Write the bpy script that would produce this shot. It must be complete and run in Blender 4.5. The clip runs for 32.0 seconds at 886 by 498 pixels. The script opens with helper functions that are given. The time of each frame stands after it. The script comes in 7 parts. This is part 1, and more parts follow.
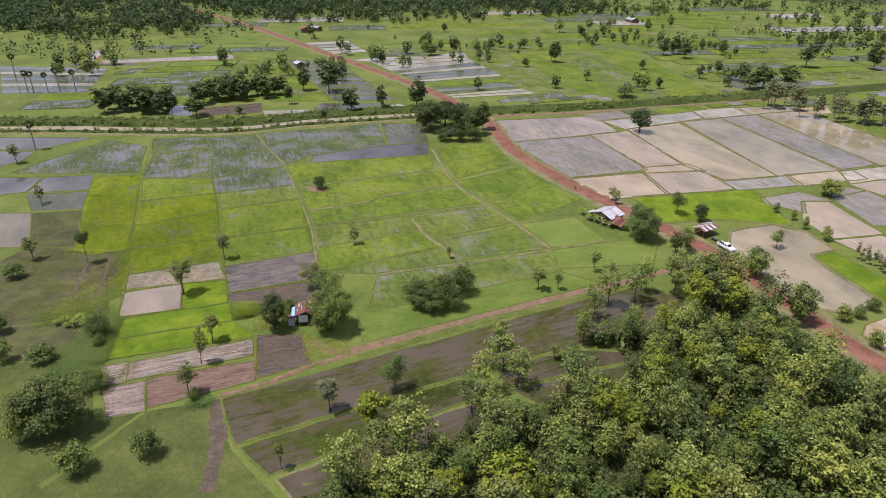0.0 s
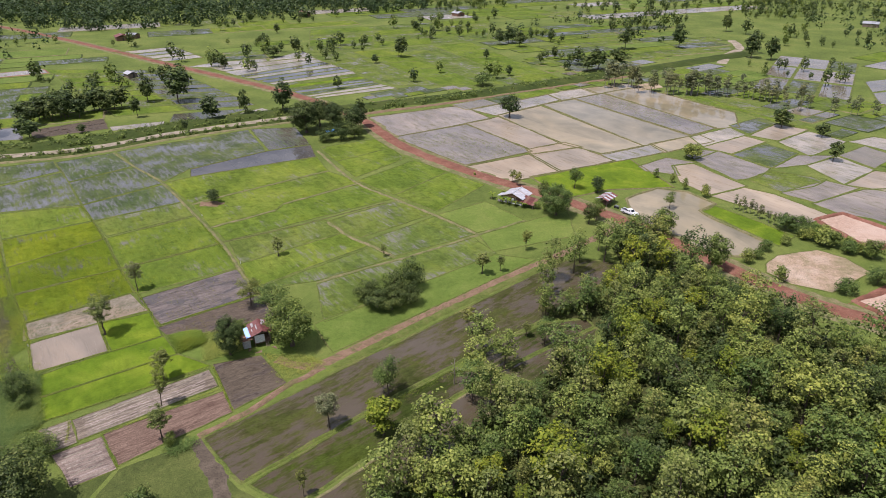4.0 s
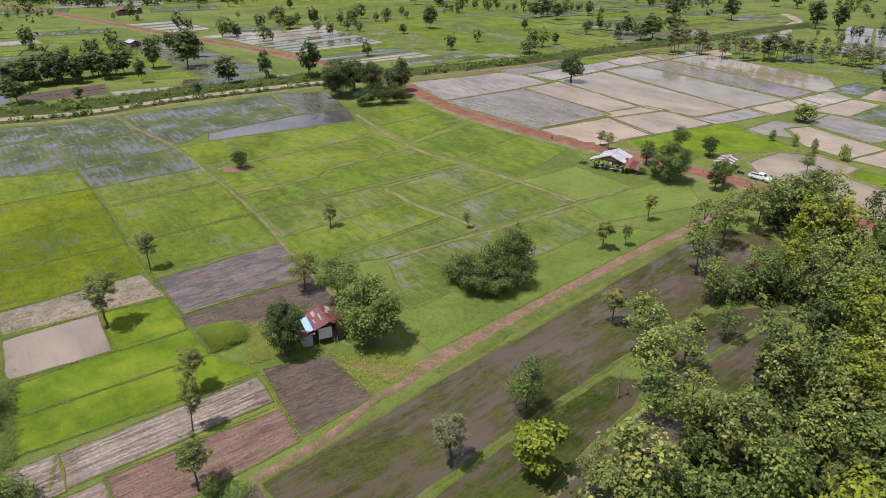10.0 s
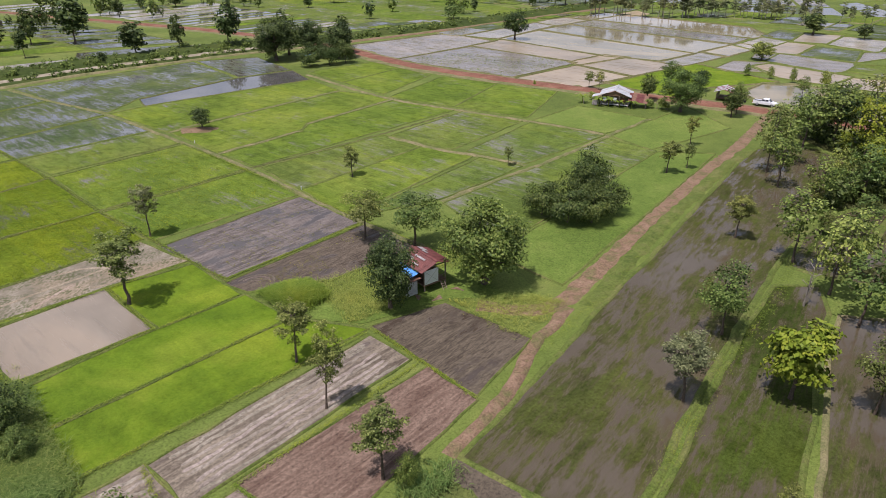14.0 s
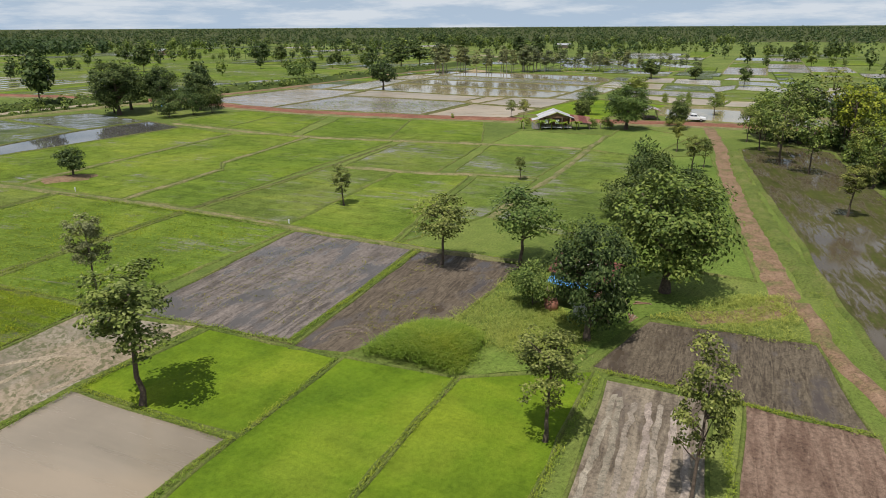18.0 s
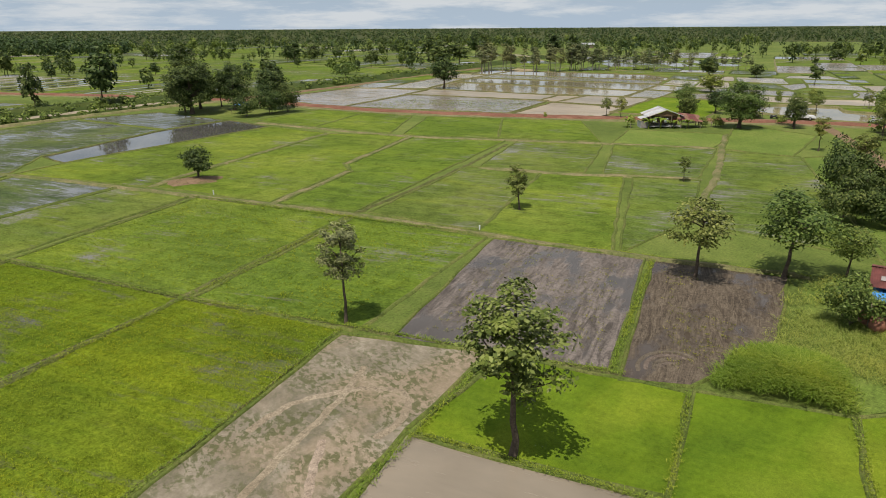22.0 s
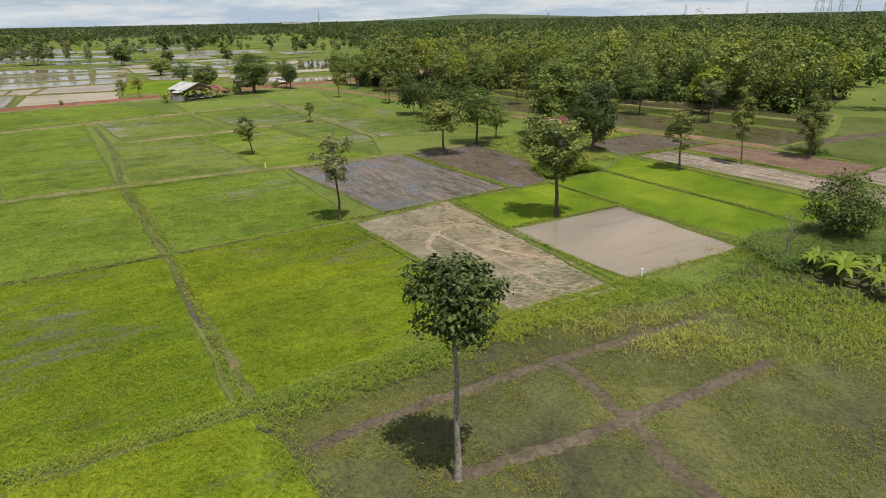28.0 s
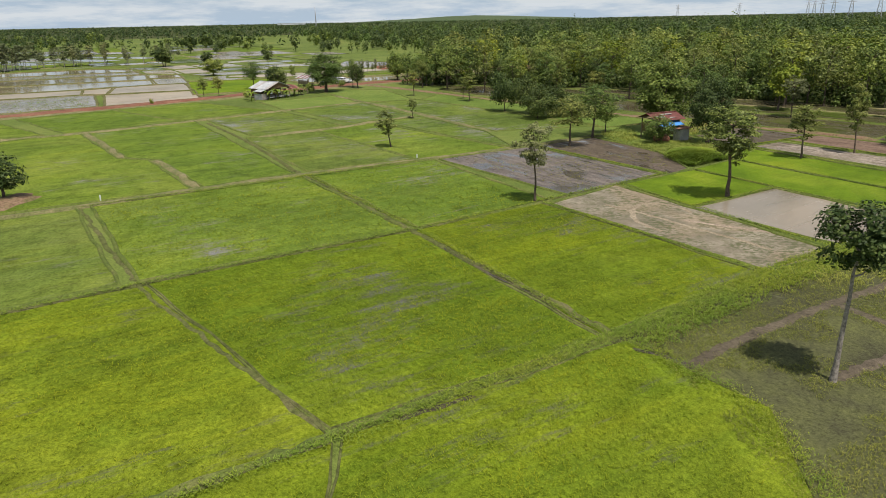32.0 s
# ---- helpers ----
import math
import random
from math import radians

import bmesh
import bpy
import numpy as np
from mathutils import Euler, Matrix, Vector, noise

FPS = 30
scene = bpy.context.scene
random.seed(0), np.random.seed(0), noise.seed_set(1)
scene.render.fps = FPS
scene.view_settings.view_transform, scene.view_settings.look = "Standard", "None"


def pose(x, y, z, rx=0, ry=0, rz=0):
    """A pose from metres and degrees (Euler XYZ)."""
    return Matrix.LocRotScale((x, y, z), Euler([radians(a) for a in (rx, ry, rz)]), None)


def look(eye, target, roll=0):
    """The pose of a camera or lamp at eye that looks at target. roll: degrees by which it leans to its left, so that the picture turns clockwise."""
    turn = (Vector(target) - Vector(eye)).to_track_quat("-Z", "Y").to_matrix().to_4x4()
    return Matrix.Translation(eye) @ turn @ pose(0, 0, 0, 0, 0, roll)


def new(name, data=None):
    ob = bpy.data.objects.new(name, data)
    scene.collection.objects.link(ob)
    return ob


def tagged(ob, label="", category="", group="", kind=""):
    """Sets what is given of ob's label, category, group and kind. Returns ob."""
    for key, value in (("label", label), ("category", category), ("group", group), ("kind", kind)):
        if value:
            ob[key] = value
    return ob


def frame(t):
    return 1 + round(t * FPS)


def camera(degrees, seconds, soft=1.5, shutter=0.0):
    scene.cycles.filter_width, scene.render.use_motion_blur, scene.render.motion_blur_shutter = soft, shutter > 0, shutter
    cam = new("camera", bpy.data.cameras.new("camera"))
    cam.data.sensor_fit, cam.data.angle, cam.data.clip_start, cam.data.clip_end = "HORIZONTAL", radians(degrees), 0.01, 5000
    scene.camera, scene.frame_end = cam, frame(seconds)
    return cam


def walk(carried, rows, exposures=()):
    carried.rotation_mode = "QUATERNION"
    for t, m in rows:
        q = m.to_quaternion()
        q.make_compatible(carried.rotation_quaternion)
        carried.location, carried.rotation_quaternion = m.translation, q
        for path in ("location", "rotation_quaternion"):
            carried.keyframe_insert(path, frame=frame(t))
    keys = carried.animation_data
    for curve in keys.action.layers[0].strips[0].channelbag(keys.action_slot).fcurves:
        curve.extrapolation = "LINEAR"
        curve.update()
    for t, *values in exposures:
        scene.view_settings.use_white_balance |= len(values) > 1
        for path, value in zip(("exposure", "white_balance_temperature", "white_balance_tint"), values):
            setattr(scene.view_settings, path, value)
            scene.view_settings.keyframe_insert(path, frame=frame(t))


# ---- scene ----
cam = camera(68.2, 32.0, soft=0.9)
METRES, EYE, TILT, LEAN, TURN = 240.0, 77.75, -26.2, 0.04, 0.0
ROWS = [
    (0.0, 0.0, 0.0, 0.0, 0.0, 0.0, -0.0),
    (0.5, -0.0129, -0.0007, -0.0003, -3.41, -0.05, 1.75),
    (1.0, -0.0272, -0.0012, -0.0006, -7.14, -0.21, 3.64),
    (1.5, -0.0426, -0.0013, -0.0005, -10.88, -0.51, 5.5),
    (2.0, -0.0591, -0.0007, -0.0003, -14.58, -0.92, 7.29),
    (2.5, -0.0746, 0.0013, 0.0009, -14.78, -0.97, 7.39),
    (3.0, -0.0874, 0.0052, 0.0026, -14.76, -0.98, 7.41),
    (3.5, -0.0984, 0.0113, 0.0029, -14.75, -0.99, 7.4),
    (5.5, -0.124, 0.0557, -0.0066, -14.74, -0.99, 7.47),
    (6.0, -0.1255, 0.0703, -0.0078, -14.74, -0.99, 7.48),
    (6.5, -0.1256, 0.0861, -0.0087, -14.75, -0.98, 7.48),
    (7.0, -0.1245, 0.103, -0.0092, -14.75, -0.97, 7.49),
    (7.5, -0.1236, 0.1205, -0.0093, -14.76, -0.96, 7.48),
    (8.0, -0.125, 0.1372, -0.0098, -14.78, -0.95, 7.46),
    (8.5, -0.1286, 0.153, -0.0107, -14.79, -0.94, 7.46),
    (9.0, -0.1342, 0.1676, -0.0121, -14.81, -0.93, 7.46),
    (9.5, -0.142, 0.1813, -0.014, -14.83, -0.91, 7.44),
    (10.0, -0.1516, 0.1942, -0.0161, -14.84, -0.93, 7.46),
    (10.5, -0.1631, 0.2064, -0.019, -14.86, -0.92, 7.42),
    (11.0, -0.1758, 0.2181, -0.0224, -14.86, -0.91, 7.41),
    (11.5, -0.1897, 0.2301, -0.026, -14.88, -0.91, 7.38),
    (12.0, -0.2031, 0.2433, -0.0291, -14.84, -0.89, 7.38),
    (12.5, -0.2163, 0.2574, -0.0316, -14.84, -0.9, 7.34),
    (13.0, -0.2284, 0.2728, -0.0337, -16.5, -1.13, 8.17),
    (13.5, -0.2402, 0.2892, -0.0352, -21.35, -1.92, 10.42),
    (14.0, -0.2516, 0.3063, -0.0364, -25.99, -2.82, 12.51),
    (14.5, -0.2622, 0.3245, -0.0372, -29.95, -3.74, 14.16),
    (16.5, -0.2942, 0.4052, -0.0361, -40.42, -1.18, 18.02),
    (17.0, -0.2998, 0.4269, -0.0354, -42.48, 0.07, 18.67),
    (17.5, -0.3043, 0.4491, -0.0343, -44.31, -0.5, 19.24),
    (18.0, -0.3079, 0.4705, -0.0309, -44.34, -0.5, 19.24),
    (18.5, -0.3105, 0.487, -0.0246, -44.3, -0.49, 19.25),
    (19.0, -0.3121, 0.4983, -0.0191, -44.29, -0.48, 19.26),
    (19.5, -0.3147, 0.5081, -0.0146, -44.31, -0.47, 19.27),
    (20.0, -0.3185, 0.5159, -0.0113, -44.31, -0.46, 19.28),
    (20.5, -0.324, 0.5228, -0.0087, -44.33, -0.46, 19.31),
    (21.0, -0.331, 0.5302, -0.0057, -44.35, -0.44, 19.31),
    (21.5, -0.3389, 0.5385, -0.0024, -44.37, -0.43, 19.32),
    (22.0, -0.3471, 0.5477, 0.001, -44.36, -0.41, 19.32),
    (22.5, -0.3559, 0.5576, 0.0044, -44.37, -0.39, 19.33),
    (23.0, -0.3653, 0.568, 0.0078, -44.37, -0.37, 19.36),
    (23.5, -0.3745, 0.58, 0.009, -44.39, -0.31, 19.32),
    (24.0, -0.3842, 0.5928, 0.0089, -44.39, -0.28, 19.33),
    (24.5, -0.3948, 0.6048, 0.0118, -44.37, -0.29, 19.36),
    (26.5, -0.439, 0.652, 0.0338, -74.29, -12.13, 26.23),
    (27.0, -0.4484, 0.6647, 0.0402, -84.33, -16.63, 27.07),
    (27.5, -0.4566, 0.6777, 0.0471, -94.53, -21.3, 27.19),
    (28.0, -0.4634, 0.6913, 0.0543, -104.21, -25.68, 26.59),
    (28.5, -0.4686, 0.7043, 0.0613, -105.12, -26.09, 26.5),
    (29.0, -0.4725, 0.7147, 0.0669, -105.11, -26.09, 26.5),
    (29.5, -0.4748, 0.7234, 0.0713, -105.13, -26.11, 26.53),
    (30.0, -0.4758, 0.7316, 0.0756, -105.14, -26.12, 26.52),
    (30.5, -0.4762, 0.7397, 0.0799, -105.14, -26.1, 26.52),
    (31.0, -0.4763, 0.7478, 0.0841, -105.15, -26.07, 26.51),
    (31.5, -0.476, 0.7558, 0.0885, -105.17, -26.07, 26.54),
    (32.0, -0.4754, 0.7638, 0.0924, -105.15, -26.01, 26.51),
]
EXPOSURES = [(0.0, 0.03, 6010, 27), (14.0, 0.01, 6030, 24), (17.0, -0.06, 6230, 15), (20.0, -0.1, 6500, 12), (24.0, -0.18, 6620, 13), (27.0, -0.1, 6640, 13), (29.0, -0.02, 6600, 12), (32.0, -0.06, 6520, 12)]
walk(cam, [(t, pose(0, 0, EYE, TILT, LEAN, TURN) @ pose(METRES * x, METRES * y, METRES * z, 90 + pitch, roll, yaw)) for t, x, y, z, yaw, pitch, roll in ROWS], EXPOSURES)

# ---- light ----
SUN_DIR = Vector((-2.45, -0.55, 6.7)).normalized()
sun = new("sun", bpy.data.lights.new("sun", "SUN"))
sun.data.energy, sun.data.angle, sun.data.color = 5.0, radians(0.53), (1.0, 0.95, 0.86)
sun.matrix_world = look(SUN_DIR * 900, (0, 0, 0))

world = bpy.data.worlds.new("sky")
scene.world = world
world.use_nodes = True
wn, wl = world.node_tree.nodes, world.node_tree.links
wn.clear()
sky = wn.new("ShaderNodeTexSky")
sky.sky_type, sky.sun_disc = "NISHITA", False
sky.sun_elevation = math.asin(SUN_DIR.z)
sky.sun_rotation = math.atan2(SUN_DIR.x, SUN_DIR.y)
sky.air_density, sky.dust_density, sky.ozone_density = 1.0, 0.4, 2.0
coord = wn.new("ShaderNodeTexCoord")
split = wn.new("ShaderNodeSeparateXYZ")
wl.new(coord.outputs["Generated"], split.inputs[0])
flat = wn.new("ShaderNodeMapping")
flat.inputs["Scale"].default_value = (1.0, 1.0, 7.0)
wl.new(coord.outputs["Generated"], flat.inputs["Vector"])
puffs = wn.new("ShaderNodeTexNoise")
puffs.inputs["Scale"].default_value, puffs.inputs["Detail"].default_value, puffs.inputs["Roughness"].default_value = 6.5, 9, 0.62
wl.new(flat.outputs[0], puffs.inputs["Vector"])
cover = wn.new("ShaderNodeValToRGB")
cover.color_ramp.elements[0].position, cover.color_ramp.elements[1].position = 0.44, 0.6
wl.new(puffs.outputs["Fac"], cover.inputs[0])
clouds = wn.new("ShaderNodeMix")
clouds.data_type = "RGBA"
haze = wn.new("ShaderNodeMapRange")
haze.inputs["From Min"].default_value, haze.inputs["From Max"].default_value = 0.0, 0.3
haze.inputs["To Min"].default_value, haze.inputs["To Max"].default_value = 0.95, 0.3
wl.new(split.outputs["Z"], haze.inputs["Value"])
air = wn.new("ShaderNodeMix")
air.data_type = "RGBA"
wl.new(haze.outputs[0], air.inputs["Factor"])
wl.new(sky.outputs[0], air.inputs["A"])
air.inputs["B"].default_value = (11.0, 13.9, 16.8, 1)
wl.new(cover.outputs[0], clouds.inputs["Factor"])
wl.new(air.outputs["Result"], clouds.inputs["A"])
clouds.inputs["B"].default_value = (16.2, 17.6, 18.4, 1)
back = wn.new("ShaderNodeBackground")
back.inputs["Strength"].default_value = 0.042
wl.new(clouds.outputs["Result"], back.inputs["Color"])
out = wn.new("ShaderNodeOutputWorld")
wl.new(back.outputs[0], out.inputs["Surface"])

# ---- materials ----
GRID = 0.335  # the turn of the paddy grid, in radians


def node(tree, kind, **inputs):
    n = tree.nodes.new("ShaderNode" + kind)
    for key, value in inputs.items():
        n.inputs[key.replace("_", " ")].default_value = value
    return n


def noise_at(tree, vector, scale, detail=5.0, rough=0.6, distort=0.0):
    n = node(tree, "TexNoise", Scale=scale, Detail=detail, Roughness=rough, Distortion=distort)
    tree.links.new(vector, n.inputs["Vector"])
    return n.outputs["Fac"]


def ramp(tree, fac, *stops):
    n = tree.nodes.new("ShaderNodeValToRGB")
    e = n.color_ramp.elements
    while len(e) < len(stops):
        e.new(0.5)
    for el, (pos, col) in zip(e, stops):
        el.position = pos
        el.color = (*col, 1) if not isinstance(col, (int, float)) else (col, col, col, 1)
    tree.links.new(fac, n.inputs[0])
    return n.outputs[0]


def blend(tree, fac, a, b, how="MIX"):
    n = tree.nodes.new("ShaderNodeMix")
    n.data_type, n.blend_type = "RGBA", how
    for value, slot in ((fac, "Factor"), (a, "A"), (b, "B")):
        if isinstance(value, (int, float)):
            n.inputs[slot].default_value = value
        elif isinstance(value, tuple):
            n.inputs[slot].default_value = (*value, 1)
        else:
            tree.links.new(value, n.inputs[slot])
    return n.outputs["Result"]


def material(name, rough=0.8, metal=0.0, spec=0.12):
    m = bpy.data.materials.new(name)
    m.use_nodes = True
    t = m.node_tree
    b = t.nodes["Principled BSDF"]
    b.inputs["Roughness"].default_value, b.inputs["Metallic"].default_value = rough, metal
    b.inputs["Specular IOR Level"].default_value = spec
    return m, t, b


def place(tree, turn=0.0, sx=1.0, sy=1.0, sz=1.0):
    """World position, turned into the paddy grid and stretched."""
    g = tree.nodes.new("ShaderNodeNewGeometry")
    if turn == 0.0 and sx == sy == sz == 1.0:
        return g.outputs["Position"]
    m = tree.nodes.new("ShaderNodeMapping")
    m.vector_type = "TEXTURE"
    m.inputs["Rotation"].default_value = (0, 0, turn)
    m.inputs["Scale"].default_value = (sx, sy, sz)
    tree.links.new(g.outputs["Position"], m.inputs["Vector"])
    return m.outputs["Vector"]


def relief(tree, b, height, strength, distance):
    n = tree.nodes.new("ShaderNodeBump")
    n.inputs["Strength"].default_value, n.inputs["Distance"].default_value = strength, distance
    tree.links.new(height, n.inputs["Height"])
    tree.links.new(n.outputs["Normal"], b.inputs["Normal"])


def soil(name, dark, mid, light, big=0.12, fine=1.6, bump=0.5, rough=0.9, streak=None, wet=None, swirl=1.1):
    """Earth and grass: three colours in two sizes of blotches; streak: furrows of that width; wet: share of glossy puddles."""
    m, t, b = material(name, rough)
    pos = place(t)
    one, two, grain = noise_at(t, pos, big, 6, 0.62), noise_at(t, pos, fine, 8, 0.7), noise_at(t, pos, 4.5, 6, 0.75)
    col = ramp(t, one, (0.38, dark), (0.5, mid), (0.62, light))
    col2 = ramp(t, two, (0.3, dark), (0.52, mid), (0.75, light))
    col = blend(t, 0.5, col, col2)
    height = two
    if streak:
        rows = noise_at(t, place(t, GRID, streak * 7, streak), 1.0, 5, 0.65, swirl)
        col = blend(t, ramp(t, rows, (0.40, 0.0), (0.6, 0.85)), blend(t, 0.35, col, dark), light)
        height = rows
    col = blend(t, 0.75, col, ramp(t, grain, (0.32, 0.3), (0.5, 0.95), (0.68, 1.35)), "MULTIPLY")
    speck = noise_at(t, pos, 17.0, 4, 0.8)
    col = blend(t, 0.7, col, ramp(t, speck, (0.34, 0.5), (0.5, 1.0), (0.66, 1.4)), "MULTIPLY")
    rnd = t.nodes.new("ShaderNodeObjectInfo").outputs["Random"]
    col = blend(t, 1.0, col, ramp(t, rnd, (0.0, (0.9, 0.93, 0.88)), (1.0, (1.08, 1.05, 1.1))), "MULTIPLY")
    if wet:
        pool = ramp(t, noise_at(t, place(t, GRID, 2.4, 1.0), 0.35, 5, 0.6), (1 - wet - 0.05, 0.0), (1 - wet + 0.05, 1.0))
        col = blend(t, pool, col, tuple(c * 0.72 for c in mid))
        t.links.new(ramp(t, pool, (0.0, rough), (1.0, 0.07)), b.inputs["Roughness"])
        t.links.new(ramp(t, pool, (0.0, 0.12), (1.0, 0.5)), b.inputs["Specular IOR Level"])
    else:
        relief(t, b, height, bump, 0.12)
    t.links.new(col, b.inputs["Base Color"])
    return m


def rice(name, low, mid, high, wet=0.0, big=0.06, water=(0.10, 0.10, 0.085), turn=GRID + math.pi / 2, k=1.0):
    """A stand of young rice; wet: the share where water shows between the plants; k: how uneven it stands."""
    m, t, b = material(name, 0.8, spec=0.04)
    pos = place(t)
    one = noise_at(t, pos, big, 5, 0.6, 0.4)
    rows = noise_at(t, place(t, turn, 7.0, 0.55), 1.0, 5, 0.65)
    grain = noise_at(t, pos, 3.6, 8, 0.8)
    clump = noise_at(t, pos, 0.55, 4, 0.6)
    col = ramp(t, one, (0.38, low), (0.5, mid), (0.62, high))
    col = blend(t, k * 0.36, col, ramp(t, grain, (0.33, low), (0.52, mid), (0.72, high)))
    col = blend(t, k * 0.3, col, ramp(t, rows, (0.35, low), (0.65, high)))
    col = blend(t, k * 0.7, col, ramp(t, grain, (0.33, 0.35), (0.5, 0.95), (0.66, 1.3)), "MULTIPLY")
    drift = noise_at(t, place(t, turn, 4.0, 1.0), 0.17, 6, 0.65, 0.6)
    col = blend(t, k * 0.7, col, ramp(t, drift, (0.36, (0.72, 0.74, 0.85)), (0.5, (1.0, 1.0, 1.0)), (0.64, (1.22, 1.14, 0.9))), "MULTIPLY")
    col = blend(t, k * 0.75, col, ramp(t, clump, (0.3, 0.6), (0.5, 1.0), (0.7, 1.2)), "MULTIPLY")
    speck = noise_at(t, pos, 15.0, 4, 0.8)
    col = blend(t, k * 0.8, col, ramp(t, speck, (0.34, 0.45), (0.5, 1.0), (0.66, 1.4)), "MULTIPLY")
    rnd = t.nodes.new("ShaderNodeObjectInfo").outputs["Random"]
    col = blend(t, 1.0, col, ramp(t, rnd, (0.0, (0.9, 0.95, 0.96)), (1.0, (1.06, 1.03, 1.0))), "MULTIPLY")
    if wet:
        streaks = noise_at(t, place(t, turn, 5.0, 0.9), 0.7, 9, 0.85)
        patch = noise_at(t, pos, 0.085, 4, 0.6)
        both = t.nodes.new("ShaderNodeMath")
        both.operation, both.inputs[1].default_value, both.inputs[2].default_value = "MULTIPLY_ADD", 0.6, 0.0
        t.links.new(streaks, both.inputs[0])
        share = t.nodes.new("ShaderNodeMath")
        share.operation, share.inputs[1].default_value = "MULTIPLY", 0.4
        t.links.new(patch, share.inputs[0])
        t.links.new(share.outputs[0], both.inputs[2])
        pool = ramp(t, both.outputs[0], (0.60 - 0.26 * wet, 0.0), (0.69 - 0.26 * wet, 0.92))
        col = blend(t, pool, col, water)
        t.links.new(ramp(t, pool, (0.55, 0.85), (0.85, 0.08)), b.inputs["Roughness"])
        t.links.new(ramp(t, pool, (0.55, 0.02), (0.85, 0.5)), b.inputs["Specular IOR Level"])
    else:
        relief(t, b, grain, 0.6, 0.15)
    t.links.new(col, b.inputs["Base Color"])
    return m


def muddy_water(name, deep, shoal, rough=0.05, plants=None, share=0.3, turn=GRID + math.pi / 2, soft=0.08, spec=0.5):
    """Standing water, coloured by mud and by blotches like reflections; plants: colour of streaks of stubble that break
    the surface.
    """
    m, t, b = material(name, rough, spec=spec)
    pos = place(t)
    col = ramp(t, noise_at(t, pos, 0.045, 5, 0.55, 0.8), (0.35, deep), (0.66, shoal))
    rnd = t.nodes.new("ShaderNodeObjectInfo").outputs["Random"]
    col = blend(t, 1.0, col, ramp(t, rnd, (0.0, (0.88, 0.9, 0.94)), (1.0, (1.1, 1.06, 1.0))), "MULTIPLY")
    # Blotches of shoal tone and of broken reflection, both put into the colour.
    sheen_shoals = noise_at(t, place(t, turn, 2.2, 1.0), 0.11, 7, 0.62, 0.5)
    col = blend(t, 0.8, col, ramp(t, sheen_shoals, (0.36, (0.7, 0.72, 0.72)), (0.5, (1.0, 1.0, 1.0)), (0.64, (1.16, 1.12, 1.08))), "MULTIPLY")
    if plants:
        rows = noise_at(t, place(t, turn, 6.0, 0.8), 0.8, 6, 0.7)
        mask = ramp(t, rows, (0.62 - share * 0.35, 0.0), (0.62 + soft - share * 0.35, 1.0))
        patch = noise_at(t, pos, 0.05, 4, 0.6)
        mask = blend(t, 1.0, mask, ramp(t, patch, (0.36, 0.2), (0.52, 1.0)), "MULTIPLY")
        col = blend(t, mask, col, plants)
        t.links.new(ramp(t, mask, (0.0, rough), (1.0, 0.8)), b.inputs["Roughness"])
    ripple = noise_at(t, pos, 1.5, 2, 0.5)
    relief(t, b, ripple, 0.03, 0.02)
    t.links.new(col, b.inputs["Base Color"])
    return m


def foliage(name, dark, mid, light, rough=0.5, drift=0.0, tint=1.0):
    m, t, b = material(name, rough, spec=0.12)
    leaf = t.nodes.new("ShaderNodeNewGeometry").outputs["Random Per Island"]
    col = ramp(t, leaf, (0.0, dark), (0.5, mid), (1.0, light))
    rnd = t.nodes.new("ShaderNodeObjectInfo").outputs["Random"]
    col = blend(t, tint, col, ramp(t, rnd, (0.0, (0.8, 0.88, 0.88)), (0.5, (1.0, 1.0, 1.0)), (1.0, (1.2, 1.12, 0.97))), "MULTIPLY")
    col = blend(t, 0.75 * tint, col, ramp(t, noise_at(t, place(t), 0.17, 4, 0.65), (0.32, (0.62, 0.68, 0.78)), (0.5, (1.0, 1.0, 1.0)), (0.68, (1.42, 1.36, 1.2))), "MULTIPLY")
    if drift:
        wide = noise_at(t, place(t, GRID + math.pi / 2, 1.8, 1.0), 0.13, 5, 0.62, 0.5)
        col = blend(t, drift, col, ramp(t, wide, (0.38, (0.62, 0.8, 0.9)), (0.5, (1.0, 1.0, 1.0)), (0.6, (1.38, 1.16, 0.8))), "MULTIPLY")
    t.links.new(col, b.inputs["Base Color"])
    thin = t.nodes.new("ShaderNodeBsdfTranslucent")
    t.links.new(col, thin.inputs["Color"])
    mix = t.nodes.new("ShaderNodeMixShader")
    mix.inputs[0].default_value = 0.16
    t.links.new(b.outputs[0], mix.inputs[1])
    t.links.new(thin.outputs[0], mix.inputs[2])
    t.links.new(mix.outputs[0], t.nodes["Material Output"].inputs["Surface"])
    return m


def plain(name, color, rough=0.6, metal=0.0, var=0.25, scale=2.0, spec=0.4):
    m, t, b = material(name, rough, metal, spec)
    pos = place(t)
    n = noise_at(t, pos, scale, 6, 0.65)
    col = blend(t, ramp(t, n, (0.3, 0.0), (0.7, 1.0)), tuple(c * (1 - var) for c in color), tuple(min(1, c * (1 + var)) for c in color))
    t.links.new(col, b.inputs["Base Color"])
    return m


